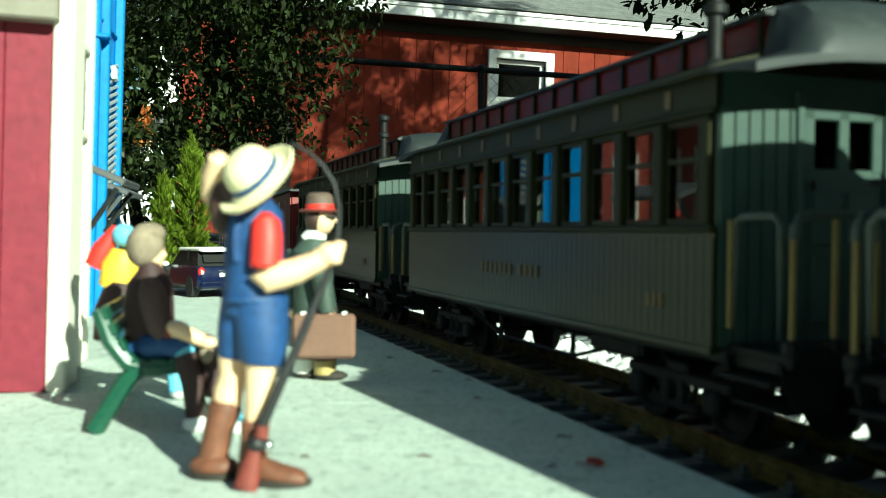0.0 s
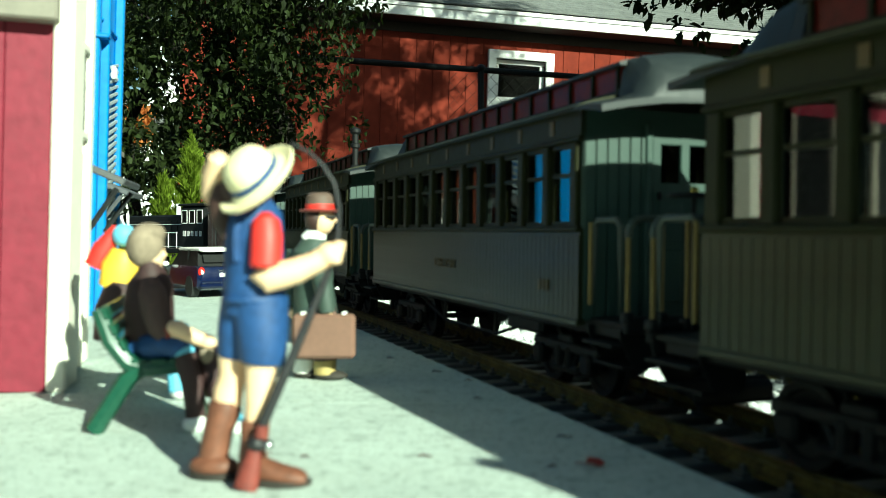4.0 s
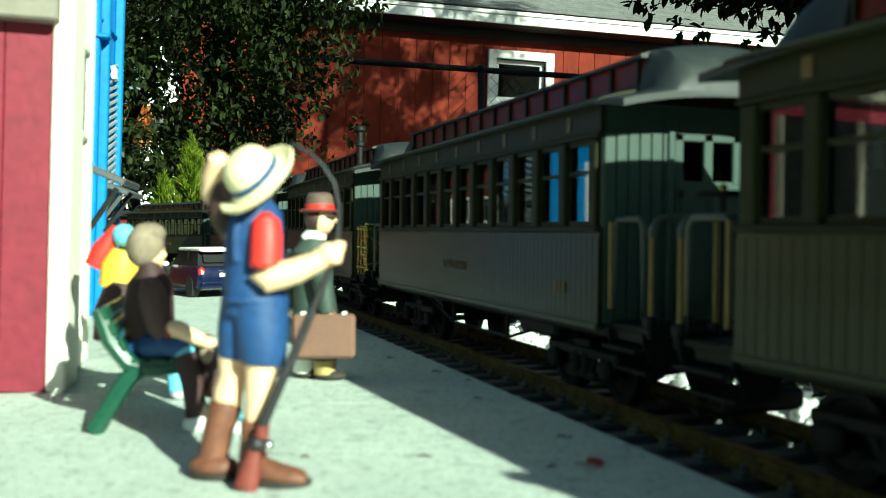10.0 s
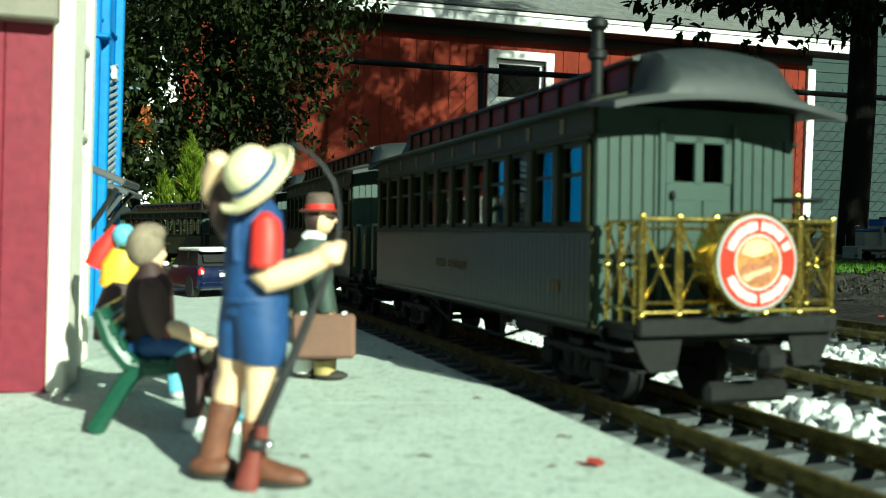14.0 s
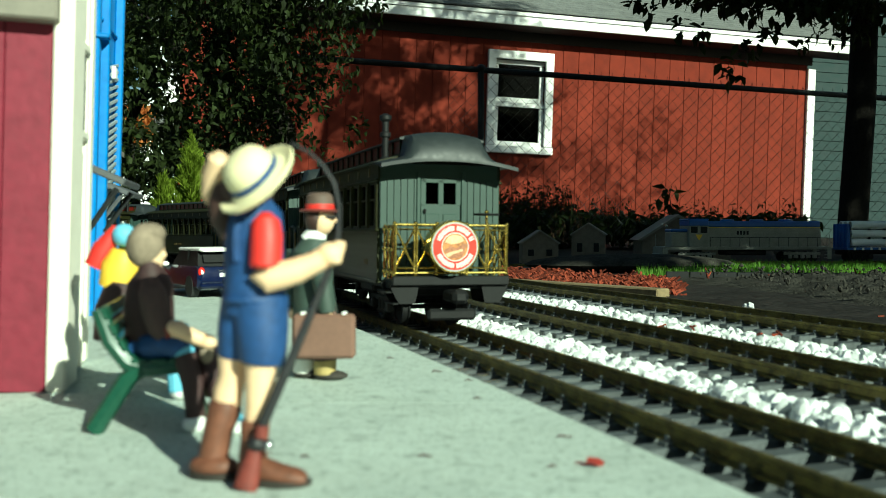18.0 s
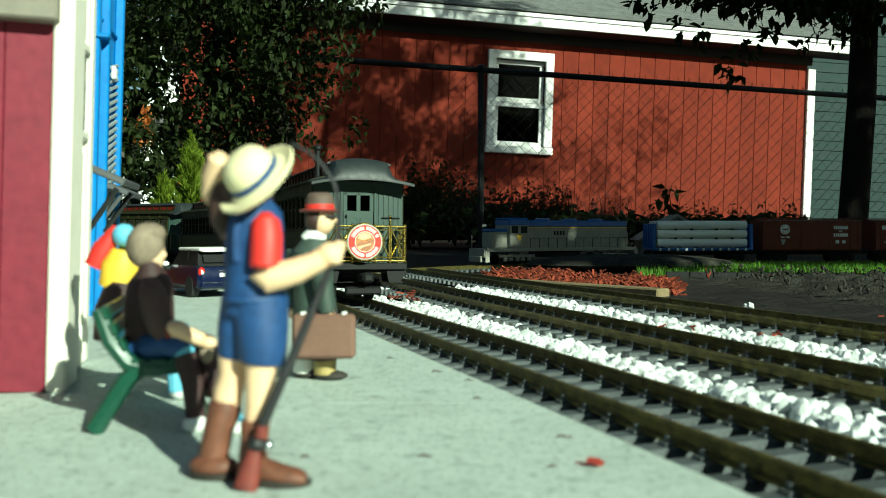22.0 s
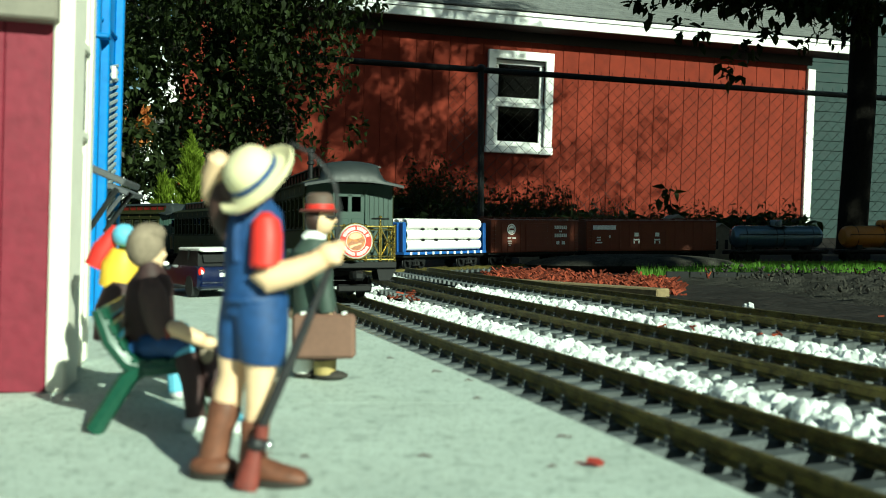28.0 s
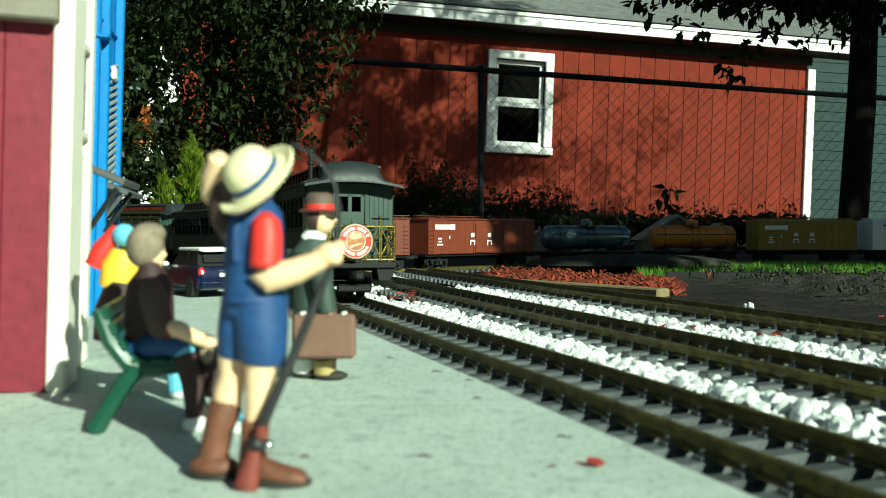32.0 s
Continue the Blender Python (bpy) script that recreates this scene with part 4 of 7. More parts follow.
        hood.sweep(secs, "roofgrey")
        part("roof_hood", hood, base, "curved grey roof hood over the platform")
    q = Mesh()
    top = [(a, z) for a, z in arch(0.0325, 0.1535, 0.0055, 12)] + [(-0.0325, 0.152), (0.0325, 0.152)]
    q.sweep([[(a, y, z) for a, z in top] for y in (BODY0 - 0.004, BODY1 - 0.024)], "roofgrey")
    part("clerestory_roof", q, base, "grey clerestory roof")
    for sx in (-1, 1):
        q = Mesh()
        q.box((sx * 0.0285, 0.203, 0.146), (0.002, BODY1 - BODY0 - 0.026, 0.014), "redglass")
        part("clerestory_pane", q, base, "deep red clerestory lights")
        q = Mesh()
        q.box((sx * 0.0298, 0.203, 0.1402), (0.0026, BODY1 - BODY0 - 0.026, 0.0022), "olivedark")
        part("clerestory_sill", q, base)
        for i in range(15):
            q = Mesh()
            q.box((sx * 0.0298, BODY0 + 0.002 + i * (BODY1 - BODY0 - 0.030) / 14, 0.146), (0.0022, 0.0018, 0.0125), "olivedark")
            part("clerestory_post", q, base)
    if pipe:
        q = Mesh()
        q.lathe([(0.0045, 0), (0.0034, 0.002), (0.0026, 0.003), (0.0026, 0.018), (0.0040, 0.019), (0.0040, 0.022), (0.0026, 0.023), (0.0026, 0.031), (0.0045, 0.033), (0.0045, 0.036), (0.001, 0.038)], "black", (-0.0385, 0.052, 0.1365), 14)
        part("stove_pipe", q, base, "dark smoke jack on the roof")
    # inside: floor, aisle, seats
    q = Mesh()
    q.box((0, 0.216, 0.041), (0.09, 0.35, 0.002), "darkinside")
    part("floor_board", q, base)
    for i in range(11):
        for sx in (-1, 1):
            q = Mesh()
            q.box((sx * 0.026, BODY0 + 0.022 + i * 0.031, 0.060), (0.028, 0.004, 0.036), "darkinside", 0.001)
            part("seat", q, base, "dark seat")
    # the body is wider than its frame and hangs out to the far side
    for ob in base.children:
        kind = ob.name.split(".")[0]
        if kind in ("end_railing", "handrail", "grab_iron", "brake_wheel", "platform", "step_side", "tread"):
            wide, aside = 1.08, 0.0020
        elif kind in ("underframe", "equipment_box", "truss_rod", "coupler", "pilot_plate"):
            wide, aside = 1.0, 0.0
        else:
            wide, aside = 1.12, 0.0036
        ob.matrix_basis = Matrix.Translation((aside, 0, 0)) @ Matrix.Scale(wide, 4, (1, 0, 0)) @ ob.matrix_basis
    for y in (0.085, 0.345):
        wheel_truck(base, y)
    return base


def railing(base, y, sg, gates):
    """The end railing: brass lattice gates, or plain bent handrails with gold edges."""
    k = "gold" if gates else "black"
    if gates:
        rail = tagged(new("end_railing"), "polished brass lattice railing")
        rail.parent = base
        for c0, c1 in ((-0.0425, -0.0285), (-0.0265, -0.0125), (0.0125, 0.0265), (0.0285, 0.0425)):
            q = Mesh()
            for x in (c0, c1):
                q.tube([(x, y, 0.044), (x, y, 0.083)], 0.0008, k, 6)
            for z in (0.0495, 0.0795):
                q.tube([(c0, y, z), (c1, y, z)], 0.0007, k, 5)
            xm = (c0 + c1) / 2
            for a, b in ((c0, c1), (c1, c0)):
                q.tube([(a, y, 0.0495), (xm + (a - xm) * 0.25, y, 0.060), (xm + (b - xm) * 0.25, y, 0.069), (b, y, 0.0795)], 0.00075, k, 5)
            q.tube([(xm - 0.004, y, 0.0645), (xm + 0.004, y, 0.0645)], 0.0006, k, 5)
            q.tube([(xm, y, 0.0605), (xm, y, 0.0685)], 0.0006, k, 5)
            q.ball((xm, y, 0.064), 0.0014, k, 8, 6)
            part("lattice_panel", q, rail)
        for x in (-0.0433, -0.0275, -0.0115, 0.0115, 0.0275, 0.0433):
            q = Mesh()
            q.tube([(x, y, 0.041), (x, y, 0.0838)], 0.0011, k, 8)
            q.ball((x, y, 0.0445), 0.0018, k, 8, 6)
            q.ball((x, y, 0.0842), 0.0016, k, 8, 6)
            part("post", q, rail)
        q = Mesh()
        q.tube([(-0.0433, y, 0.083), (0.0433, y, 0.083)], 0.0011, k, 8)
        q.tube([(-0.0433, y, 0.0455), (0.0433, y, 0.0455)], 0.001, k, 8)
        part("top_bar", q, rail)
        for sx in (-1, 1):
            q = Mesh()
            xs, ya, yb = sx * 0.0436, y - sg * 0.004, y - sg * 0.027
            for yy in (ya, yb, (ya + yb) / 2):
                q.tube([(xs, yy, 0.041), (xs, yy, 0.083)], 0.0010, k, 6)
                for z in (0.0465, 0.064, 0.080):
                    q.ball((xs, yy, z), 0.002, k, 8, 6)
            for z in (0.0465, 0.082):
                q.tube([(xs, ya, z), (xs, yb, z)], 0.0009, k, 6)
            q.tube([(xs, ya, 0.048), (xs, yb, 0.08)], 0.0007, k, 5)
            q.tube([(xs, ya, 0.08), (xs, yb, 0.048)], 0.0007, k, 5)
            part("side_gate", q, rail, "brass side gate")
    else:
        for sx in (-1, 1):
            rail = tagged(new("handrail"), "bent platform railing with gold uprights")
            rail.parent = base
            q = Mesh()
            q.tube([(sx * 0.0135, y, 0.0755), (sx * 0.0138, y, 0.079), (sx * 0.0155, y, 0.0822), (sx * 0.0190, y, 0.0835), (sx * 0.0375, y, 0.0835), (sx * 0.0412, y, 0.0822), (sx * 0.0430, y, 0.079), (sx * 0.0433, y, 0.0755)], 0.0015, "railgrey", 10)
            part("top_bend", q, rail, "worn grey-green bent top")
            for x in (0.0135, 0.0285, 0.0433):
                q = Mesh()
                q.tube([(sx * x, y, 0.041), (sx * x, y, 0.0765 if x != 0.0285 else 0.0825)], 0.0010, "railgold", 8)
                q.box((sx * x, y, 0.0425), (0.005, 0.005, 0.005), "black", 0.001)
                part("upright", q, rail, "gold upright")
            q = Mesh()
            xs = sx * 0.0440
            q.tube([(xs, y - sg * 0.027, 0.044), (xs, y - sg * 0.027, 0.080), (xs, y - sg * 0.024, 0.083), (xs, y - sg * 0.008, 0.083), (xs, y - sg * 0.005, 0.080), (xs, y - sg * 0.005, 0.041)], 0.0013, "railgrey", 8)
            part("side_rail", q, rail)
            q = Mesh()
            q.tube([(sx * 0.0455, y - sg * 0.0275, 0.046), (sx * 0.0455, y - sg * 0.0275, 0.082)], 0.0010, "railgold", 8)
            part("grab_iron", q, rail, "gold grab iron")


def drumhead(base):
    """The round sign on the tail railing."""
    rot = Matrix.Rotation(radians(90), 3, "X")
    c = (0.0, BODY0 - 0.0450, 0.0662)
    sign = tagged(new("drumhead_sign"), "round red and white tail sign with a landscape picture")
    sign.parent = base
    q = Mesh()
    q.lathe([(0.0208, -0.0125), (0.0208, 0.0008), (0.0202, 0.0014), (0.0192, 0.0014)], "gold", c, 48, rot)
    part("drum", q, sign, "brass drum")

    def ring(name, a, b, lift, k):
        q = Mesh()
        q.lathe([(a, lift), (b, lift), (b, lift + 0.0003), (a, lift + 0.0003)] if a else [(b, lift), (b, lift + 0.0003)], k, c, 48, rot, caps=not a)
        part(name, q, sign)
    ring("face", 0, 0.0193, 0.0014, "signgrey")
    ring("red_band", 0.0112, 0.0180, 0.0018, "signred")
    ring("inner_rim", 0.0106, 0.0113, 0.0019, "signwhite")
    ring("picture", 0, 0.0104, 0.0018, "signorange")
    q = Mesh()
    for a0, a1, n in ((157, 23, 21), (206, 334, 21)):
        for i in range(n):
            a = radians(a0 + (a1 - a0) * i / (n - 1))
            if (a0 == 157 and i in (10, 18)) or (a0 == 206 and i == 10):
                continue
            r = 0.0147
            m = Matrix.Rotation(a - math.pi / 2, 3, "Z")
            q.box(Vector(c) + rot @ Vector((r * math.cos(a), r * math.sin(a), 0.0024)), (0.0013, 0.0040 if i % 3 else 0.0034, 0.0006), "signwhite", 0, rot @ m)
    part("lettering", q, sign, "white lettering round the rim")
    q = Mesh()
    q.add([Vector(c) + rot @ Vector(p) for p in ((-0.0095, -0.003, 0.0023), (-0.004, 0.001, 0.0023), (0.001, -0.001, 0.0023), (0.007, 0.003, 0.0023), (0.0098, 0.002, 0.0023), (0.006, -0.008, 0.0023), (-0.004, -0.0092, 0.0023))], [(0, 1, 2, 3, 4, 5, 6)], "signbrown")
    part("mountain", q, sign)
    q = Mesh()
    q.add([Vector(c) + rot @ Vector((x, y, 0.0022)) for x, y in ((-0.0085, 0.0035), (-0.003, 0.002), (0.003, 0.003), (0.0075, 0.005), (0.005, 0.0085), (-0.001, 0.0098), (-0.006, 0.0078))], [(0, 1, 2, 3, 4, 5, 6)], "signpale")
    part("sky", q, sign)
    q = Mesh()
    q.add([Vector(c) + rot @ Vector((x, y, 0.0025)) for x, y in ((-0.008, -0.0055), (-0.002, -0.0035), (0.006, -0.0015), (0.0065, -0.003), (-0.001, -0.0055), (-0.006, -0.0078))], [(0, 1, 2, 3, 4, 5)], "signpale")
    part("valley", q, sign)
    sign.matrix_basis = Matrix.Translation(c) @ Matrix.Scale(0.99, 4) @ Matrix.Translation(-Vector(c))


def red_car():
    """A dark red baggage car ahead of the coaches."""
    base = thing("baggage_car", "dark red baggage car with white door edges", "railway car")
    q = Mesh()
    q.box((0, 0.225, 0.083), (0.092, 0.40, 0.092), "darkred", 0.002)
    part("body", q, base)
    q = Mesh()
    q.box((0, 0, 0), (0.0012, 0.0085, 0.088), "darkred")
    board = q.data("board", 0)
    for sx in (-1, 1):
        for i in range(40):
            part("board", board, base, m=Matrix.Translation((sx * 0.0462, 0.03 + i * 0.01, 0.083)))
    for sx in (-1, 1):
        for y in (0.13, 0.32):
            q = Mesh()
            q.box((sx * 0.0475, y, 0.080), (0.002, 0.050, 0.075), "darkred", 0.0006)
            for o in (-0.026, 0.026):
                q.box((sx * 0.0482, y + o, 0.080), (0.0012, 0.002, 0.075), "white")
            part("door", q, base, "sliding door with white edges")
    q = Mesh()
    top = arch(0.050, 0.129, 0.014, 12) + [(-0.050, 0.1275), (0.050, 0.1275)]
    q.sweep([[(a, y, z) for a, z in top] for y in (0.01, 0.44)], "roofgrey")
    part("roof", q, base)
    q = Mesh()
    q.box((0, 0.225, 0.034), (0.08, 0.42, 0.008), "black", 0.001)
    part("underframe", q, base)
    for y in (0.09, 0.36):
        wheel_truck(base, y)
    return base


def narrow_loco():
    """The dark locomotive at the head of the train, its cab at the rear."""
    base = thing("diesel_locomotive", "dark narrow-gauge diesel locomotive with pale lettering", "locomotive")
    q = Mesh()
    q.box((0, 0.215, 0.042), (0.090, 0.40, 0.012), "black", 0.002)
    part("frame_deck", q, base)
    q = Mesh()
    q.box((0, 0.265, 0.088), (0.058, 0.27, 0.080), "black", 0.004)
    part("hood", q, base)
    for i in range(9):
        for sx in (-1, 1):
            q = Mesh()
            q.box((sx * 0.0295, 0.15 + i * 0.028, 0.083), (0.0016, 0.024, 0.060), "black", 0.0006)
            part("hood_door", q, base)
    q = Mesh()
    q.box((0, 0.080, 0.098), (0.086, 0.105, 0.100), "black", 0.006)
    q.box((0, 0.080, 0.150), (0.092, 0.118, 0.006), "black", 0.0025)
    part("cab", q, base)
    for sx in (-1, 1):
        for y in (0.048, 0.080, 0.112):
            q = Mesh()
            for o in (-0.011, 0.011):
                q.box((sx * 0.0438, y + o, 0.122), (0.0014, 0.0022, 0.030), "lettering", 0.0004)
            for z in (0.107, 0.137):
                q.box((sx * 0.0438, y, z), (0.0014, 0.020, 0.0022), "lettering", 0.0004)
            win = part("cab_window", q, base, "cab window in a pale frame")
            q = Mesh()
            q.box((sx * 0.0434, y, 0.122), (0.001, 0.020, 0.028), "darkglass")
            part("pane", q, win)
        q = Mesh()
        for i in range(5):
            q.box((sx * 0.0438, 0.045 + i * 0.017, 0.083), (0.001, 0.010, 0.012), "lettering")
        tagged(part("lettering", q, base, "pale lettering on the cab side"), kind="stuff")
        q = Mesh()
        for z in (0.105, 0.052):
            q.box((sx * 0.0306, 0.265, z), (0.0012, 0.25, 0.0016), "lettering")
        part("stripe", q, base, "thin pale stripe")
        q = Mesh()
        q.tube([(sx * 0.043, 0.145, 0.085), (sx * 0.043, 0.41, 0.085)], 0.0011, "lettering", 6)
        for i in range(8):
            q.tube([(sx * 0.043, 0.147 + i * 0.0375, 0.048), (sx * 0.043, 0.147 + i * 0.0375, 0.085)], 0.0009, "lettering", 6)
        part("handrail", q, base, "pale handrail along the hood")
    q = Mesh()
    q.lathe([(0.0065, 0), (0.006, 0.002), (0.0055, 0.022), (0.007, 0.024), (0.007, 0.028), (0.005, 0.029)], "lettering", (0, 0.21, 0.127), 14)
    part("exhaust_stack", q, base, "pale exhaust stack")
    q = Mesh()
    q.lathe([(0.010, 0), (0.010, 0.012), (0.007, 0.014)], "black", (0, 0.404, 0.110), 16, Matrix.Rotation(radians(-90), 3, "X"))
    part("headlight", q, base)
    for y in (0.08, 0.34):
        wheel_truck(base, y)
    return base


# ---- the freight train ----
def under(base, L):
    q = Mesh()
    q.box((0, L / 2, 0.034), (0.078, L - 0.02, 0.007), "black", 0.001)
    q.box((0, L / 2, 0.027), (0.018, L - 0.06, 0.010), "black", 0.001)
    for y in (0.004, L - 0.004):
        q.box((0, y, 0.030), (0.012, 0.026, 0.010), "black", 0.002)
    part("underframe", q, base)
    for y in (0.065, L - 0.065):
        wheel_truck(base, y)


def boxcar(label, L, k, logo, seed):
    base = thing("boxcar", label, "railway car", group="cars of the freight train")
    hw, z0, z1 = 0.047, 0.037, 0.129
    q = Mesh()
    q.box((0, L / 2, (z0 + z1) / 2), (2 * hw, L - 0.024, z1 - z0), k, 0.0015)
    part("body", q, base)
    for sx in (-1, 1):
        q = Mesh()
        n = 14
        for i in range(n):
            y = 0.014 + (L - 0.028) * (i + 0.5) / n
            if abs(y - L / 2) > 0.045:
                q = Mesh()
                q.box((sx * (hw + 0.0006), y, (z0 + z1) / 2), (0.0016, 0.003, z1 - z0 - 0.004), k, 0.0004)
                part("rib", q, base)
        q = Mesh()
        q.box((sx * (hw + 0.0015), L / 2, (z0 + z1) / 2 - 0.002), (0.003, 0.082, z1 - z0 - 0.010), k, 0.0008)
        for z in (0.056, 0.076, 0.096, 0.114):
            q.box((sx * (hw + 0.0032), L / 2, z), (0.001, 0.076, 0.003), k, 0.0003)
        part("sliding_door", q, base)
        q = Mesh()
        for y in (0.022, L - 0.022):
            for z in [0.045 + 0.011 * i for i in range(7)]:
                q.tube([(sx * (hw + 0.003), y - 0.007, z), (sx * (hw + 0.003), y + 0.007, z)], 0.0006, k, 5)
        part("ladder", q, base)
        q = Mesh()
        rng = random.Random(seed)
        x = sx * (hw + 0.0020)
        s = -1 if sx > 0 else 1
        if logo == "disc":
            rot = Matrix.Rotation(radians(90 * sx), 3, "Y")
            yc = L - 0.085
            q.lathe([(0.016, 0), (0.016, 0.0006)], "lettering", (x, yc, 0.104), 28, rot)
            q.lathe([(0.0122, 0.0006), (0.0122, 0.0009), (0.0112, 0.0009), (0.0112, 0.0006)], k, (x, yc, 0.104), 28, rot, caps=False)
            q.box((x + sx * 0.0008, yc, 0.104), (0.0006, 0.016, 0.005), k)
            for i in range(2):
                q.box((x, yc + 0.008 - i * 0.018, 0.079), (0.0008, 0.013, 0.004), "lettering")
            for r in range(3):
                q.box((x, yc + 0.006, 0.070 - r * 0.006), (0.0008, 0.016 - 0.004 * r, 0.0025), "lettering")
            yc = 0.085
            for z, m in ((0.110, 7), (0.086, 7)):
                for i in range(m):
                    q.box((x, yc + 0.022 - i * 0.0072, z), (0.0008, 0.0052, 0.0105), "lettering")
            for i in range(2):
                q.box((x, yc + 0.004 - i * 0.006, 0.098), (0.0008, 0.004, 0.005), "lettering")
            for i in range(2):
                q.box((x, yc + 0.012 - i * 0.022, 0.064), (0.0008, 0.012, 0.010), "lettering")
        elif logo == "bars":
            q.box((x, L - 0.062, 0.110), (0.0008, 0.058, 0.013), "lettering")
            q.box((x, L - 0.100, 0.110), (0.0008, 0.018, 0.014), "lettering")
            for i in range(3):
                q.box((x, L - 0.052, 0.079 - i * 0.008), (0.0008, 0.014 - 0.002 * (i % 2) + 0.008 * (i == 2), 0.004), "lettering")
            q.box((x, L - 0.088, 0.082), (0.0008, 0.005, 0.009), "lettering")
            for yy in (0.62, 0.47):
                q.box((x + sx * 0.002, L * yy, 0.088), (0.0008, 0.014, 0.012), "lettering")
                q.box((x + sx * 0.002, L * yy, 0.072), (0.0008, 0.020, 0.005), "lettering")
                for o in (-0.008, 0.008):
                    q.box((x + sx * 0.002, L * yy + o, 0.064), (0.0008, 0.004, 0.008), "lettering")
        else:
            rot = Matrix.Rotation(radians(90 * sx), 3, "Y")
            q.lathe([(0.018, 0), (0.018, 0.0007)], "signred", (x, L - 0.08, 0.085), 28, rot)
            for i in range(9):
                q.box((x, L - 0.05 - i * 0.011, 0.117), (0.0008, 0.007, 0.006), "tyre")
        tagged(part("lettering", q, base, "white stencilled lettering"), kind="stuff")
    q = Mesh()
    roof = [(hw + 0.003, z1), (hw + 0.003, z1 + 0.002), (0, z1 + 0.008), (-hw - 0.003, z1 + 0.002), (-hw - 0.003, z1)]
    q.sweep([[(a, y, z) for a, z in roof] for y in (0.009, L - 0.009)], k)
    for i in range(11):
        q.box((0, 0.03 + (L - 0.06) * i / 10, z1 + 0.0065), (0.07, 0.003, 0.003), k)
    q.box((0, L / 2, z1 + 0.011), (0.020, L - 0.01, 0.0015), k)
    part("roof", q, base)
    under(base, L)
    return base


def tank_car(label, L, k):
    base = thing("tank_car", label, "railway car", group="cars of the freight train")
    q = Mesh()
    r, zc = 0.036, 0.080
    rot = Matrix.Rotation(radians(-90), 3, "X")
    q.lathe([(0.004, 0.0), (r * 0.7, 0.003), (r * 0.95, 0.012), (r, 0.02), (r, L - 0.06), (r * 0.95, L - 0.052), (r * 0.7, L - 0.043), (0.004, L - 0.04)], k, (0, 0.02, zc), 32, rot)
    part("tank", q, base)
    q = Mesh()
    q.lathe([(0.019, 0), (0.019, 0.018), (0.016, 0.022), (0.003, 0.024)], k, (0, L / 2, zc + r - 0.004), 20)
    part("dome", q, base)
    q = Mesh()
    for y in (0.06, L / 2 - 0.012, L / 2 + 0.012, L - 0.06):
        ring = [(math.cos(a) * (r + 0.0006), y, zc + math.sin(a) * (r + 0.0006)) for a in [math.pi * (0.5 + i / 12) for i in range(25)]]
        q = Mesh()
        q.tube(ring, 0.0011, "black", 5)
        part("band", q, base)
    q = Mesh()
    for sx in (-1, 1):
        q.tube([(sx * (r + 0.004), 0.03, zc + 0.008), (sx * (r + 0.004), L - 0.03, zc + 0.008)], 0.0011, "black", 6)
        for y in (0.03, L / 2 - 0.025, L / 2 + 0.025, L - 0.03):
            q.tube([(sx * r, y, zc + 0.004), (sx * (r + 0.004), y, zc + 0.008)], 0.001, "black", 6)
        for o in (-0.012, 0.012):
            q.tube([(sx * (r + 0.004), L / 2 + o, 0.04), (sx * 0.02, L / 2 + o, zc + r + 0.01)], 0.0009, "black", 6)
    q.box((0, L / 2, zc + r + 0.002), (0.075, 0.055, 0.0016), "black")
    part("handrails", q, base)
    q = Mesh()
    for y in (0.07, L - 0.07):
        q = Mesh()
        q.box((0, y, 0.045), (0.05, 0.02, 0.018), "black", 0.002)
        part("saddle", q, base)
    under(base, L)
    return base


def pipe_flat(label, L):
    base = thing("bulkhead_flatcar", label, "railway car", group="cars of the freight train")
    q = Mesh()
    q.box((0, L / 2, 0.041), (0.090, L - 0.01, 0.007), "locoblue", 0.001)
    part("deck", q, base)
    for sx in (-1, 1):
        q = Mesh()
        for i in range(11):
            q = Mesh()
            q.box((sx * 0.0455, 0.03 + i * (L - 0.06) / 10, 0.041), (0.003, 0.007, 0.008), "lettering", 0.0006)
            part("stake_pocket", q, base)
    for y in (0.010, L - 0.010):
        q = Mesh()
        q.box((0, y, 0.083), (0.088, 0.004, 0.078), "locoblue", 0.001)
        end = part("bulkhead", q, base, "blue end bulkhead")
        for x in (-0.04, -0.02, 0, 0.02, 0.04):
            q = Mesh()
            q.box((x, y, 0.083), (0.005, 0.012, 0.076), "locoblue", 0.001)
            part("rib", q, end)
    under(base, L)
    load = tagged(new("pipe_load"), "stack of white pipes")
    load.parent = base
    rot = Matrix.Rotation(radians(-90), 3, "X")
    for r in range(3):
        for c in range(3):
            q = Mesh()
            q.lathe([(0.0125, 0.0), (0.0135, 0.001), (0.0135, L - 0.047), (0.0125, L - 0.046), (0.011, L - 0.046), (0.011, 0.0)], "white", ((c - 1) * 0.0285, 0.0235, 0.0615 + r * 0.0285), 18, rot)
            part("pipe", q, load)
    q = Mesh()
    for r in range(2):
        for y in (0.07, 0.12, 0.2, 0.25):
            if y < L:
                q = Mesh()
                q.box((0, y * L / 0.33, 0.0755 + r * 0.0285), (0.084, 0.006, 0.006), "black", 0.001)
                part("spacer", q, load, "dark spacer between the pipes")
    return base


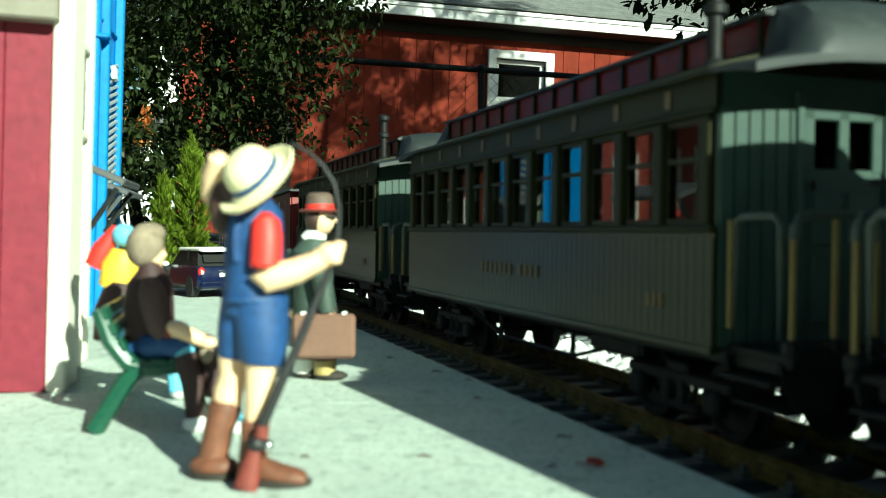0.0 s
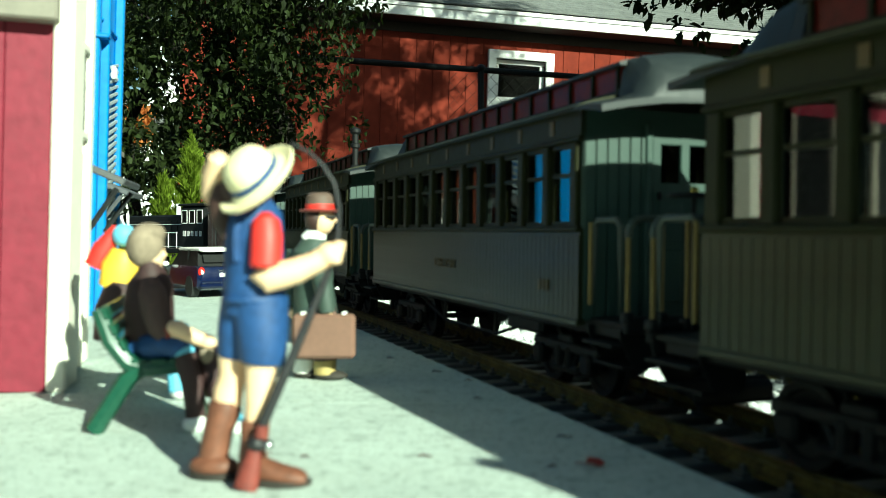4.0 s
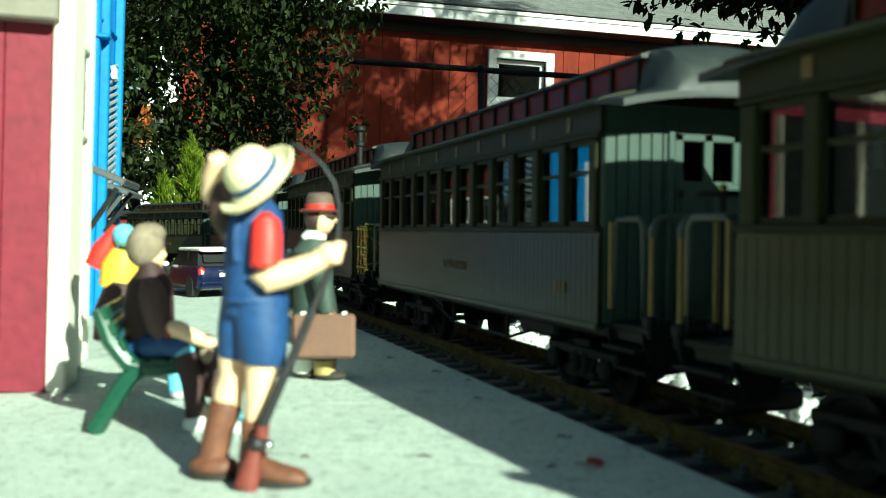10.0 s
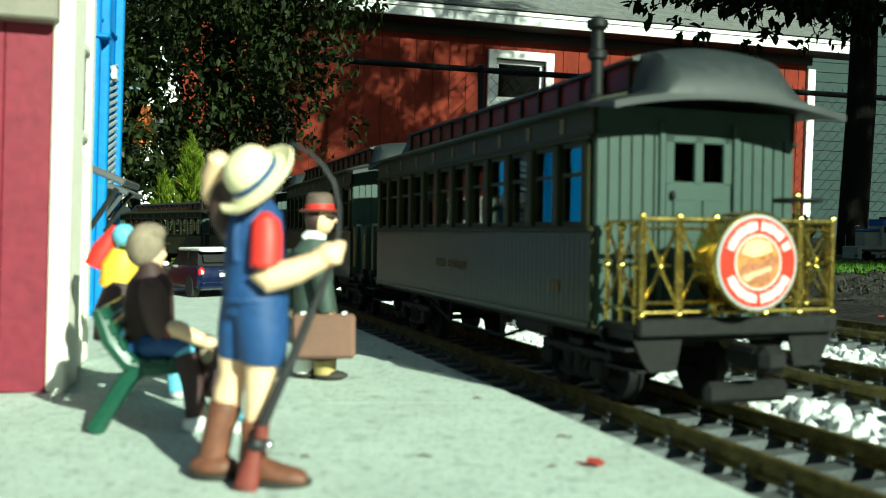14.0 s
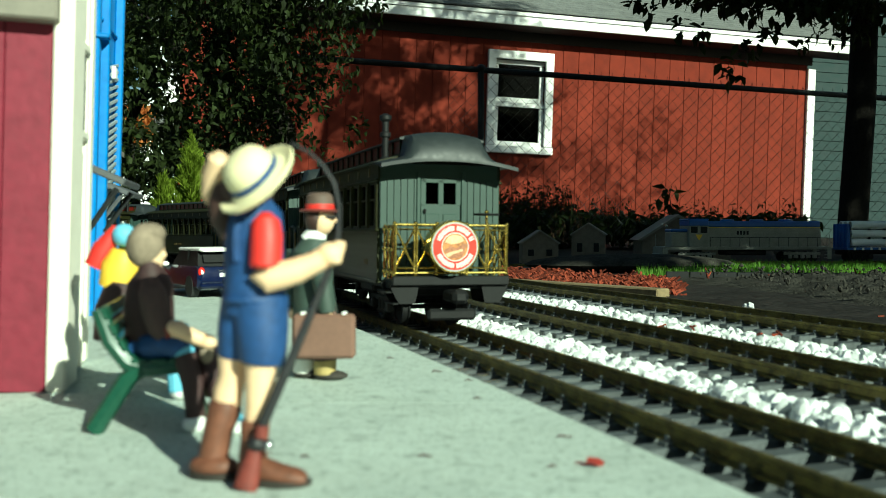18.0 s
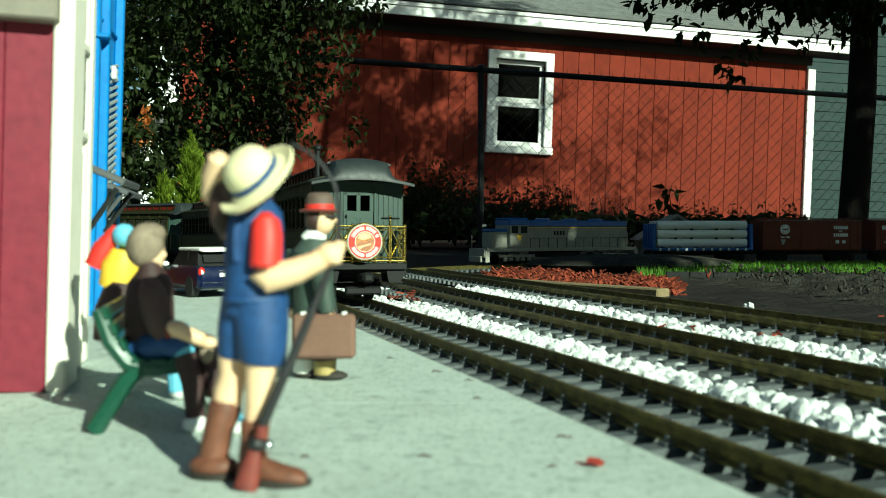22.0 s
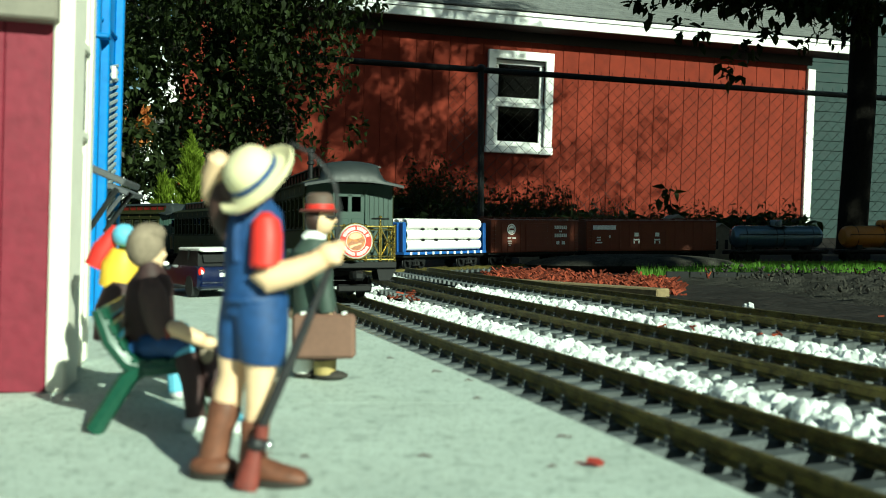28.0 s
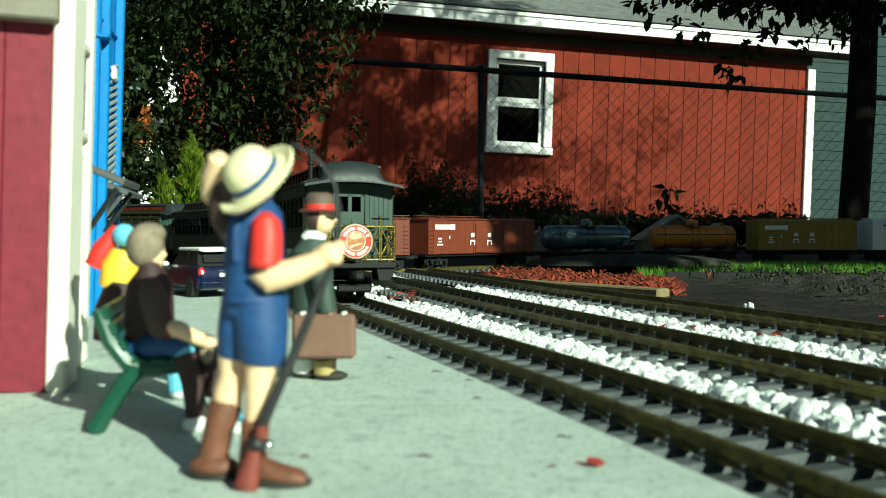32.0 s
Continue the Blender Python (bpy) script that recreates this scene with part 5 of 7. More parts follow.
def road_loco(label, L):
    """A six-axle road switcher in blue over grey."""
    base = thing("diesel_locomotive", label, "locomotive", group="cars of the freight train")
    q = Mesh()
    q.box((0, L / 2, 0.044), (0.090, L - 0.02, 0.010), "locogrey", 0.001)
    q.box((0, L / 2, 0.030), (0.060, 0.14, 0.018), "black", 0.004)
    part("deck", q, base)
    q = Mesh()
    q.box((0, L * 0.40, 0.080), (0.056, L * 0.68, 0.064), "locogrey", 0.002)
    part("hood", q, base)
    q = Mesh()
    q.box((0, L * 0.40, 0.121), (0.057, L * 0.685, 0.020), "locoblue", 0.004)
    part("hood_top", q, base, "blue hood top")
    q = Mesh()
    q.box((0, L * 0.785, 0.082), (0.084, 0.065, 0.068), "locogrey", 0.002)
    part("cab_side", q, base)
    q = Mesh()
    q.box((0, L * 0.785, 0.124), (0.085, 0.066, 0.018), "locoblue", 0.003)
    q.box((0, L * 0.785, 0.135), (0.078, 0.070, 0.006), "locoblue", 0.003)
    part("cab_roof", q, base, "blue cab roof")
    q = Mesh()
    q.box((0, L * 0.885, 0.072), (0.056, 0.060, 0.050), "locogrey", 0.004)
    part("nose", q, base)
    q = Mesh()
    q.box((0, L * 0.885, 0.101), (0.057, 0.062, 0.010), "locoblue", 0.004)
    part("nose_top", q, base)
    for sx in (-1, 1):
        q = Mesh()
        for o in (-0.016, 0.016):
            q = Mesh()
            q.box((sx * 0.0424, L * 0.785 + o, 0.103), (0.001, 0.022, 0.020), "black")
            part("cab_window", q, base, "dark cab window")
        q = Mesh()
        q.add([(sx * 0.0428, L * 0.785 - 0.012, 0.088), (sx * 0.0428, L * 0.785 + 0.012, 0.088), (sx * 0.0428, L * 0.785, 0.068)], [(0, 1, 2)], "locoyellow")
        part("emblem", q, base, "yellow shield")
        q = Mesh()
        q.box((sx * 0.0290, L * 0.40, 0.110), (0.001, L * 0.68, 0.002), "locoyellow")
        for i in range(4):
            q.box((sx * 0.0290, L * 0.55 - i * 0.011, 0.093), (0.001, 0.007, 0.012), "black")
        part("stripe", q, base)
        q = Mesh()
        q.tube([(sx * 0.043, 0.02, 0.078), (sx * 0.043, L * 0.72, 0.078)], 0.0009, "black", 6)
        for i in range(13):
            y = 0.02 + i * (L * 0.72 - 0.02) / 12
            q.tube([(sx * 0.043, y, 0.048), (sx * 0.043, y, 0.078)], 0.0008, "black", 6)
        part("handrail", q, base)
        q = Mesh()
        for i in range(9):
            q = Mesh()
            q.box((sx * 0.0287, 0.05 + i * L * 0.07, 0.075), (0.001, L * 0.06, 0.040), "locogrey", 0.0004)
            part("hood_door", q, base)
        for y in (0.012, L - 0.012):
            q = Mesh()
            for z in (0.034, 0.023, 0.012):
                q.box((sx * 0.036, y, z), (0.018, 0.014, 0.0014), "locogrey")
            q.box((sx * 0.045, y, 0.026), (0.0012, 0.014, 0.034), "locogrey")
            q.tube([(sx * 0.043, y, 0.044), (sx * 0.043, y, 0.088)], 0.0011, "locogrey", 6)
            part("steps", q, base)
    q = Mesh()
    q.box((0, L - 0.004, 0.036), (0.086, 0.004, 0.024), "locogrey", 0.001)
    q.box((0, L + 0.002, 0.018), (0.07, 0.006, 0.018), "locogrey", 0.002)
    part("pilot", q, base, "grey snow pilot")
    q = Mesh()
    for x in (-0.006, 0.006):
        q.tube([(x, L * 0.945, 0.115), (x, L * 0.952, 0.115)], 0.0045, "chrome", 12)
    part("headlight", q, base)
    for y in (0.14, 0.24, 0.34):
        q = Mesh()
        q.lathe([(0.022, 0), (0.022, 0.005), (0.018, 0.006)], "locoblue", (0, y, 0.131), 20)
        part("fan", q, base)
    q = Mesh()
    q.box((0, L * 0.785, 0.141), (0.02, 0.03, 0.008), "black", 0.002)
    part("horn", q, base)
    for y in (0.10, L - 0.12):
        truck = tagged(new("truck"), "grey six-wheeled truck")
        truck.parent = base
        truck.matrix_basis = Matrix.Translation((0, y, 0))
        for dy in (-0.042, 0, 0.042):
            q = Mesh()
            q.tube([(-0.024, dy, 0.0155), (0.024, dy, 0.0155)], 0.002, "black", 6)
            for sx in (-1, 1):
                q.lathe([(0.0168, 0), (0.0160, 0.005), (0.010, 0.0055), (0.002, 0.0055)], "black", (sx * 0.022, dy, 0.0155), 18, Matrix.Rotation(radians(90 * sx), 3, "Y"))
            part("wheelset", q, truck)
        for sx in (-1, 1):
            q = Mesh()
            q.box((sx * 0.034, 0, 0.026), (0.005, 0.125, 0.008), "locogrey", 0.001)
            for dy in (-0.042, 0, 0.042):
                q.box((sx * 0.036, dy, 0.0165), (0.008, 0.013, 0.012), "locogrey", 0.002)
            for dy in (-0.021, 0.021):
                q.box((sx * 0.034, dy, 0.016), (0.005, 0.016, 0.010), "locogrey", 0.002)
            part("side_frame", q, truck)
    return base


# ---- what runs on the rails ----
TAIL = [(0.0, -1.920), (1.0, -1.784), (2.0, -1.650), (3.0, -1.510), (4.0, -1.371), (5.0, -1.225), (6.0, -1.072), (7.0, -0.923), (8.0, -0.772), (9.0, -0.6145), (10.0, -0.489), (11.0, -0.362), (12.0, -0.243), (12.5, -0.183), (13.0, -0.128), (13.5, -0.078), (14.0, -0.032), (14.5, 0.022), (15.5, 0.113), (16.5, 0.204), (17.0, 0.247), (17.5, 0.290), (18.0, 0.325), (18.5, 0.360), (19.0, 0.398), (19.5, 0.435), (20.0, 0.470), (20.5, 0.500), (21.0, 0.535), (21.5, 0.570), (22.0, 0.609), (22.5, 0.640), (23.0, 0.651), (32.0, 0.651)]
TRAIN = []
FREIGHT_CARS = []


def trains():
    names = ["dark olive wooden coach with a brass tail railing and round sign", "dark olive wooden coach with twelve side windows"]
    tail = coach(names[0], (True, False), words="LAKE BENNETT")
    drumhead(tail)
    plain = coach(names[1], (False, False), words="LAKE SPIRIT", pipe=False)
    gated = coach("dark olive wooden coach with brass lattice platform gates", (True, False))
    other = coach(names[1], (False, False))
    line = [tail, plain, gated, copy_thing(plain, Matrix()), other, copy_thing(other, Matrix()), red_car(), narrow_loco()]
    for i, ob in enumerate(line):
        TRAIN.append((ob, i * PITCH, 0.43))
    for ob, u, L in ((road_loco("blue and grey six-axle diesel locomotive", 0.575), 0.265, 0.575),
                     (pipe_flat("blue bulkhead flatcar loaded with white pipes", 0.345), -0.125, 0.345),
                     (boxcar("red-brown boxcar with a white round emblem", 0.36, "boxred", "disc", 1), -0.50, 0.36),
                     (boxcar("long red-brown boxcar with white stencils", 0.465, "boxred", "bars", 2), -0.99, 0.465),
                     (tank_car("blue-grey tank car with a black handrail", 0.345, "tankblue"), -1.375, 0.345),
                     (tank_car("orange tank car with a black handrail", 0.325, "tankorange"), -1.735, 0.325),
                     (boxcar("yellow refrigerator car with a dark door", 0.36, "reeferyellow", "bars", 3), -2.125, 0.36),
                     (boxcar("white refrigerator car with a red round emblem", 0.40, "white", "ball", 4), -2.555, 0.40)):
        FREIGHT_CARS.append((ob, u, L))


def roll(car, shift, times):
    """Turns the wheelsets of a car: rows of (seconds, length run)."""
    for truck in car.children:
        for axle in truck.children:
            if axle.name.startswith("wheelset"):
                rest = axle.matrix_basis.copy()
                walk(axle, [(t, rest @ Matrix.Rotation(-(s + shift) / 0.0155, 4, "X")) for t, s in times])


def motions():
    ts, ss = [t for t, s in TAIL], [s for t, s in TAIL]
    run = [(float(t), float(np.interp(t, ts, ss))) for t in np.arange(0.0, 23.01, 0.125)] + [(32.0, ss[-1])]
    for ob, back, L in TRAIN[:4]:
        roll(ob, back, run)
    for ob, back, L in TRAIN:
        walk(ob, [(t, pose_on(LINE1, s + back, L, RAIL_Z, 0.6)) for t, s in TAIL])
    for ob, u, L in FREIGHT_CARS:
        rows = []
        for i in range(17):
            t = 2.0 * i
            rows.append((t, pose_on(FREIGHT, 0.164 * (t - 24.0) - 0.672 + u, L, FREIGHT_Z)))
        walk(ob, rows)


trains()


# ---- station buildings along the platform ----
LEAN = Matrix.Rotation(radians(1.9), 4, "Y")


def station():
    """The near corner of a model station: red boarded wall, cream corner and side with a window."""
    c = Vector((-0.1838, 0.416, 0.0))
    base = thing("station_building", "model station with red boards, cream trim and grey eaves", "model building", Matrix.Translation(c) @ LEAN @ Matrix.Rotation(radians(13), 4, "Z"))
    q = Mesh()
    # red front: boards from the corner outwards
    for i in range(14):
        q2 = Mesh()
        q2.box((-0.0105 - i * 0.0205, 0.004, 0.088), (0.0203, 0.006, 0.176), "stationred", 0.0005)
        part("board", q2, base)
    q.box((-0.15, 0.05, 0.14), (0.297, 0.084, 0.28), "stationred")
    part("core", q, base)
    q = Mesh()
    q.box((-0.14, -0.003, 0.1765), (0.286, 0.014, 0.014), "greytrim", 0.001)
    q.box((-0.14, -0.001, 0.196), (0.286, 0.010, 0.018), "greytrim", 0.001)
    part("door_lintel", q, base, "grey weathered lintel")
    # glazed shop front further along the red boards
    for i in range(5):
        x = -0.030 - i * 0.046
        q2 = Mesh()
        q2.box((x, -0.001, 0.078), (0.005, 0.006, 0.154), "greytrim", 0.0006)
        part("post", q2, base, "grey painted post")
        if i < 4:
            q2 = Mesh()
            q2.box((x - 0.023, 0.0, 0.103), (0.038, 0.004, 0.104), "black", 0.0005)
            part("pane", q2, base, "dark pane")
            q2 = Mesh()
            q2.box((x - 0.023, -0.0005, 0.027), (0.038, 0.005, 0.046), "timber" if i % 2 else "greytrim", 0.0006)
            part("panel", q2, base, "painted panel below the pane")
    # cream corner board and side wall, set back and running along the platform
    q = Mesh()
    q.box((0.0045, 0.0155, 0.14), (0.009, 0.033, 0.28), "cream", 0.0012)
    part("corner_board", q, base, "cream painted corner board")
    q = Mesh()
    q.box((-0.012, 0.068, 0.14), (0.028, 0.074, 0.28), "cream")
    part("side_wall", q, base, "cream painted side wall")
    # window in the side wall with its frame standing proud
    win = tagged(new("window"), "narrow window in a cream frame")
    win.parent = base
    for y, w in ((0.040, 0.003), (0.078, 0.003)):
        q = Mesh()
        q.box((0.0026, y, 0.12), (0.0022, w, 0.24), "cream", 0.0006)
        part("stile", q, win)
    for z in (0.125, 0.171):
        q = Mesh()
        q.box((0.0034, 0.059, z), (0.0034, 0.035, 0.0042), "cream", 0.0006)
        part("sill", q, win)
    q = Mesh()
    q.box((0.0024, 0.059, 0.148), (0.0008, 0.035, 0.042), "awninggrey")
    part("pane", q, win, "opaque grey pane")
    for z, hgt in ((0.060, 0.112), (0.222, 0.092)):
        q = Mesh()
        q.box((0.0028, 0.059, z), (0.0012, 0.024, hgt), "cream", 0.0005)
        part("panel", q, win)
    # second corner pilaster
    q = Mesh()
    q.box((-0.002, 0.100, 0.14), (0.010, 0.012, 0.28), "cream", 0.001)
    part("pilaster", q, base, "cream pilaster")
    # awning with brackets
    aw = tagged(new("awning"), "dark grey awning on slanted brackets")
    aw.parent = base
    for y in (0.135, 0.215):
        q = Mesh()
        q.tube([(-0.004, y, 0.072), (0.013, y, 0.100)], 0.0019, "steel", 6)
        part("bracket", q, aw)
    q = Mesh()
    q.box((0.0055, 0.176, 0.1085), (0.026, 0.09, 0.0044), "awninggrey", 0.0008, Matrix.Rotation(radians(22), 3, "Y"))
    part("canopy", q, aw)
    # wing set back behind the corner, with doors and windows towards the track
    wing = tagged(new("wing"), "red boarded wing with cream window trim")
    wing.parent = base
    q = Mesh()
    # these boards carry painted-in sunlight, brighter than the front
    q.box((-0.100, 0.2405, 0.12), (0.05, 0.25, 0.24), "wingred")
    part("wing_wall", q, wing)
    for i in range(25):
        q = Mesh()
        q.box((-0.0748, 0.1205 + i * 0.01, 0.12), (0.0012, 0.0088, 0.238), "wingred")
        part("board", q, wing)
    for y, z0, z1, k, w in ((0.150, 0.06, 0.15, "cream", 0.040), (0.205, 0.002, 0.15, "cream", 0.036), (0.262, 0.06, 0.15, "cream", 0.040), (0.325, 0.06, 0.15, "white", 0.040)):
        q = Mesh()
        q.box((-0.0735, y, (z0 + z1) / 2), (0.002, w, z1 - z0), k, 0.0005)
        part("trim", q, wing)
        for dy in (-0.25, 0.25):
            for dz in (-0.22, 0.22):
                q = Mesh()
                q.box((-0.0724, y + dy * w, (z0 + z1) / 2 + dz * (z1 - z0)), (0.001, w * 0.34, (z1 - z0) * 0.34), "greytrim", 0.0003)
                part("pane", q, wing, "opaque grey pane")


def blue_house():
    base = thing("model_shop", "sky-blue model shop with a pale lattice screen", "model building", Matrix.Translation((-0.311, 0.80, 0.0)) @ LEAN @ Matrix.Rotation(radians(11.5), 4, "Z"))
    q = Mesh()
    q.box((-0.10, 0.05, 0.16), (0.20, 0.09, 0.33), "blue", 0.001)
    part("wall", q, base)
    q = Mesh()
    q.box((-0.0035, -0.004, 0.16), (0.011, 0.012, 0.33), "blue", 0.0012)
    part("corner_post", q, base)
    for y in (0.028, 0.070):
        q = Mesh()
        q.box((0.0008, y, 0.092), (0.002, 0.030, 0.088), "lattice", 0.0005)
        part("window_trim", q, base, "pale grey window trim")
        q = Mesh()
        q.box((0.0020, y, 0.092), (0.001, 0.022, 0.078), "black", 0.0003)
        part("pane", q, base)
    for x in (-0.066, -0.118, -0.170):
        q = Mesh()
        q.box((x, 0.0035, 0.100), (0.034, 0.004, 0.105), "white", 0.0006)
        part("window_trim", q, base, "white window trim")
        for dz in (-0.025, 0.025):
            q = Mesh()
            q.box((x, 0.0012, 0.100 + dz), (0.024, 0.002, 0.041), "darkred" if dz < 0 else "black", 0.0004)
            part("pane", q, base)
    q = Mesh()
    q.box((-0.005, -0.005, 0.245), (0.030, 0.014, 0.004), "blue", 0.001)
    q.box((-0.004, 0.05, 0.262), (0.014, 0.10, 0.004), "blue", 0.001)
    part("band", q, base)
    for y in (0.010, 0.090):
        q = Mesh()
        q.box((0.004, y, 0.16), (0.008, 0.009, 0.33), "blue", 0.001)
        part("post", q, base)
    q = Mesh()
    for i in range(22):
        z = 0.085 + i * 0.0068
        q.box((0.0035, 0.05, z), (0.0022, 0.072, 0.0024), "lattice", 0, Matrix.Rotation(radians(12), 3, "X"))
    part("lattice", q, base, "pale louvred screen")
    for y, z in ((0.05, 0.222),):
        q = Mesh()
        q.box((0.006, y, z), (0.004, 0.012, 0.012), "white", 0.0008)
        part("notice", q, base, "small white notice")
    q = Mesh()
    q.box((0.018, 0.05, 0.112), (0.026, 0.07, 0.005), "awninggrey", 0.001, Matrix.Rotation(radians(20), 3, "Y"))
    part("awning", q, base, "small grey awning over the shop window")
    q = Mesh()
    q.tube([(0.004, 0.02, 0.085), (0.020, 0.02, 0.108)], 0.002, "awninggrey", 6)
    part("bracket", q, base)
    q = Mesh()
    q.box((0.004, 0.05, 0.045), (0.004, 0.07, 0.08), "black", 0.001)
    part("shop_window", q, base, "dark shop window")


def red_house():
    """A boarded house beyond the shop, its track side in the sun."""
    base = thing("model_house", "red boarded model house with white window frames", "model building", Matrix.Translation((-0.368, 0.93, 0.0)) @ LEAN @ Matrix.Rotation(radians(14), 4, "Z"))
    q = Mesh()
    q.box((-0.08, 0.11, 0.085), (0.16, 0.22, 0.17), "boxred", 0.001)
    part("wall", q, base)
    for i in range(22):
        q = Mesh()
        q.box((0.0006, 0.005 + i * 0.01, 0.085), (0.0016, 0.0086, 0.168), "boxred")
        part("board", q, base)
    for y in (0.05, 0.11, 0.17):
        q = Mesh()
        for o in (-0.014, 0.014):
            q.box((0.002, y + o, 0.09), (0.002, 0.004, 0.06), "white", 0.0005)
        for z in (0.06, 0.09, 0.12):
            q.box((0.002, y, z), (0.002, 0.024, 0.004), "white", 0.0005)
        win = part("window", q, base, "white window frame")
        q = Mesh()
        q.box((0.0016, y, 0.09), (0.001, 0.024, 0.056), "black")
        part("pane", q, win)
    q = Mesh()
    q.sweep([[(0.012, y, 0.166), (-0.08, y, 0.225), (-0.172, y, 0.166), (-0.172, y, 0.172), (-0.08, y, 0.232), (0.012, y, 0.172)] for y in (-0.008, 0.228)], "greytrim")
    part("roof", q, base)


# ---- bench ----
def bench():
    base = thing("bench", "dark green model park bench with cast ends", "bench", Matrix.Translation((-0.127, 0.333, 0)) @ Matrix.Rotation(radians(13), 4, "Z"))
    # local x: forward, y: along the bench away from the camera
    for y in (0.0, 0.085):
        q = Mesh()
        q.tube([(-0.002, y, 0.001), (0.010, y, 0.020), (0.016, y, 0.0245)], [0.0036, 0.0033, 0.0034], "bench", 8)
        q.tube([(0.038, y, 0.001), (0.034, y, 0.014), (0.030, y, 0.0235)], [0.0032, 0.003, 0.003], "bench", 8)
        q.tube([(0.0, y, 0.046), (0.004, y, 0.034), (0.010, y, 0.026), (0.018, y, 0.0235), (0.034, y, 0.0245)], [0.0030, 0.0032, 0.0034, 0.0034, 0.0028], "bench", 8)
        part("end_frame", q, base, "curved cast end")
    for x, z, a in ((0.014, 0.0265, 0), (0.021, 0.0262, 0), (0.028, 0.0266, 0)):
        q = Mesh()
        q.box((x, 0.0425, z), (0.0058, 0.092, 0.0022), "bench", 0.0007)
        part("seat_slat", q, base)
    for x, z in ((0.0085, 0.0325), (0.0052, 0.0385), (0.0022, 0.0445)):
        q = Mesh()
        q.box((x, 0.0425, z), (0.002, 0.092, 0.0048), "bench", 0.0006, Matrix.Rotation(radians(-26), 3, "Y"))
        part("back_slat", q, base)


# ---- painted figures: each one moulding ----
def mm(x, y, z):
    return Vector((x, y, z)) * 0.001


def girl():
    """A standing figurine in a straw hat, dungarees and boots, with a bent rod."""
    q = Mesh()
    # rear boot, leg leaning back, and the boot that steps forward
    q.tube([mm(-69.8, 274.5, 2), mm(-69.8, 274.5, 7), mm(-68.6, 275, 14), mm(-66.6, 275.5, 21), mm(-66.3, 275.5, 23.2)], [0.0050, 0.0046, 0.0046, 0.0052, 0.0046], "boot", 16)
    q.ball(mm(-69.6, 273, 3.6), (0.0080, 0.0050, 0.0036), "boot", 18, 9, Matrix.Rotation(radians(-12), 3, "Z"))
    q.ball(mm(-68.8, 272.6, 1.4), (0.0090, 0.0056, 0.0020), "sole", 18, 5, Matrix.Rotation(radians(-12), 3, "Z"))
    q.tube([mm(-56.6, 267, 2), mm(-56.4, 267, 8), mm(-56.0, 267.5, 13), mm(-55.9, 268, 17.4), mm(-55.9, 268, 18.6)], [0.0046, 0.0042, 0.0041, 0.0044, 0.0040], "boot", 16)
    q.sweep([[mm(x, 266 - 0.18 * (x + 57) + w * math.cos(a), max(0.6, c + h * math.sin(a))) for a in [k * math.pi / 8 for k in range(16)]] for x, w, c, h in ((-60.2, 2.4, 3.6, 2.4), (-58.5, 4.0, 4.2, 4.0), (-55, 4.4, 4.6, 4.4), (-51.0, 4.6, 4.0, 3.6), (-46.0, 4.8, 3.2, 2.8), (-42.0, 4.2, 2.8, 2.4), (-39.8, 2.6, 2.4, 1.6))], "boot")
    q.ball(mm(-48.8, 264.6, 1.4), (0.0112, 0.0054, 0.0022), "sole", 20, 5, Matrix.Rotation(radians(-10), 3, "Z"))
    # legs
    q.tube([mm(-66.2, 275.5, 20), mm(-65.6, 275.8, 26), mm(-64.4, 276, 31), mm(-64.0, 276, 37)], [0.0044, 0.0046, 0.0041, 0.0050], "skin", 16)
    q.tube([mm(-55.6, 268.5, 15), mm(-55.0, 269, 22), mm(-54.7, 269.5, 29), mm(-54.3, 270, 37)], [0.0037, 0.0040, 0.0045, 0.0052], "skin", 16)
    # short trousers and bib of the dungarees
    q.tube([mm(-63.8, 275.5, 36.2), mm(-63.6, 275.5, 37.2), mm(-62.0, 275, 45), mm(-60.2, 274, 54)], [0.0048, 0.0054, 0.0066, 0.0070], "denim", 18)
    q.tube([mm(-54.0, 270, 35.4), mm(-53.9, 270, 36.6), mm(-54.3, 270.5, 45), mm(-55.2, 271.5, 54.5)], [0.0064, 0.0070, 0.0079, 0.0088], "denim", 20)
    q.tube([mm(-56.6, 272, 50), mm(-56.6, 272, 54), mm(-56.8, 272.2, 62), mm(-56.9, 272.4, 70), mm(-56.8, 272.5, 77), mm(-56.6, 272.5, 81), mm(-56.5, 272.5, 84)], [0.0094, 0.0095, 0.0091, 0.0089, 0.0088, 0.0080, 0.0050], "denim", 24, flat=0.86)
    q.lathe([(0.0096, 0), (0.0099, 0.0006), (0.0099, 0.0012), (0.0096, 0.0018)], "denim", mm(-56.6, 272, 53.6), 24)
    for x in (-60.5, -53.0):
        q.tube([mm(x, 264.3, 66), mm(x, 264.2, 74), mm(x + 0.6, 266, 80), mm(x + 1, 270, 84)], 0.0012, "denim", 6, flat=0.6)
    # near arm: short red sleeve, forearm reaching forward to the rod
    q.tube([mm(-52.4, 266.5, 79.4), mm(-52.0, 265.5, 77.4), mm(-51.6, 264.5, 73.5), mm(-51.6, 263.6, 68), mm(-51.8, 263.3, 64.8), mm(-51.8, 263.3, 64.2)], [0.0022, 0.0042, 0.0047, 0.0047, 0.0047, 0.0040], "redcloth", 18)
    q.tube([mm(-52.0, 263.4, 66), mm(-52.4, 263.2, 62.4), mm(-50.8, 263.2, 60.9), mm(-47.5, 263.4, 61.9), mm(-42.5, 264, 63.3), mm(-37.4, 265, 65.6), mm(-35.4, 265.4, 66.8)], [0.0040, 0.0042, 0.0043, 0.0041, 0.0038, 0.0032, 0.0033], "skin", 16)
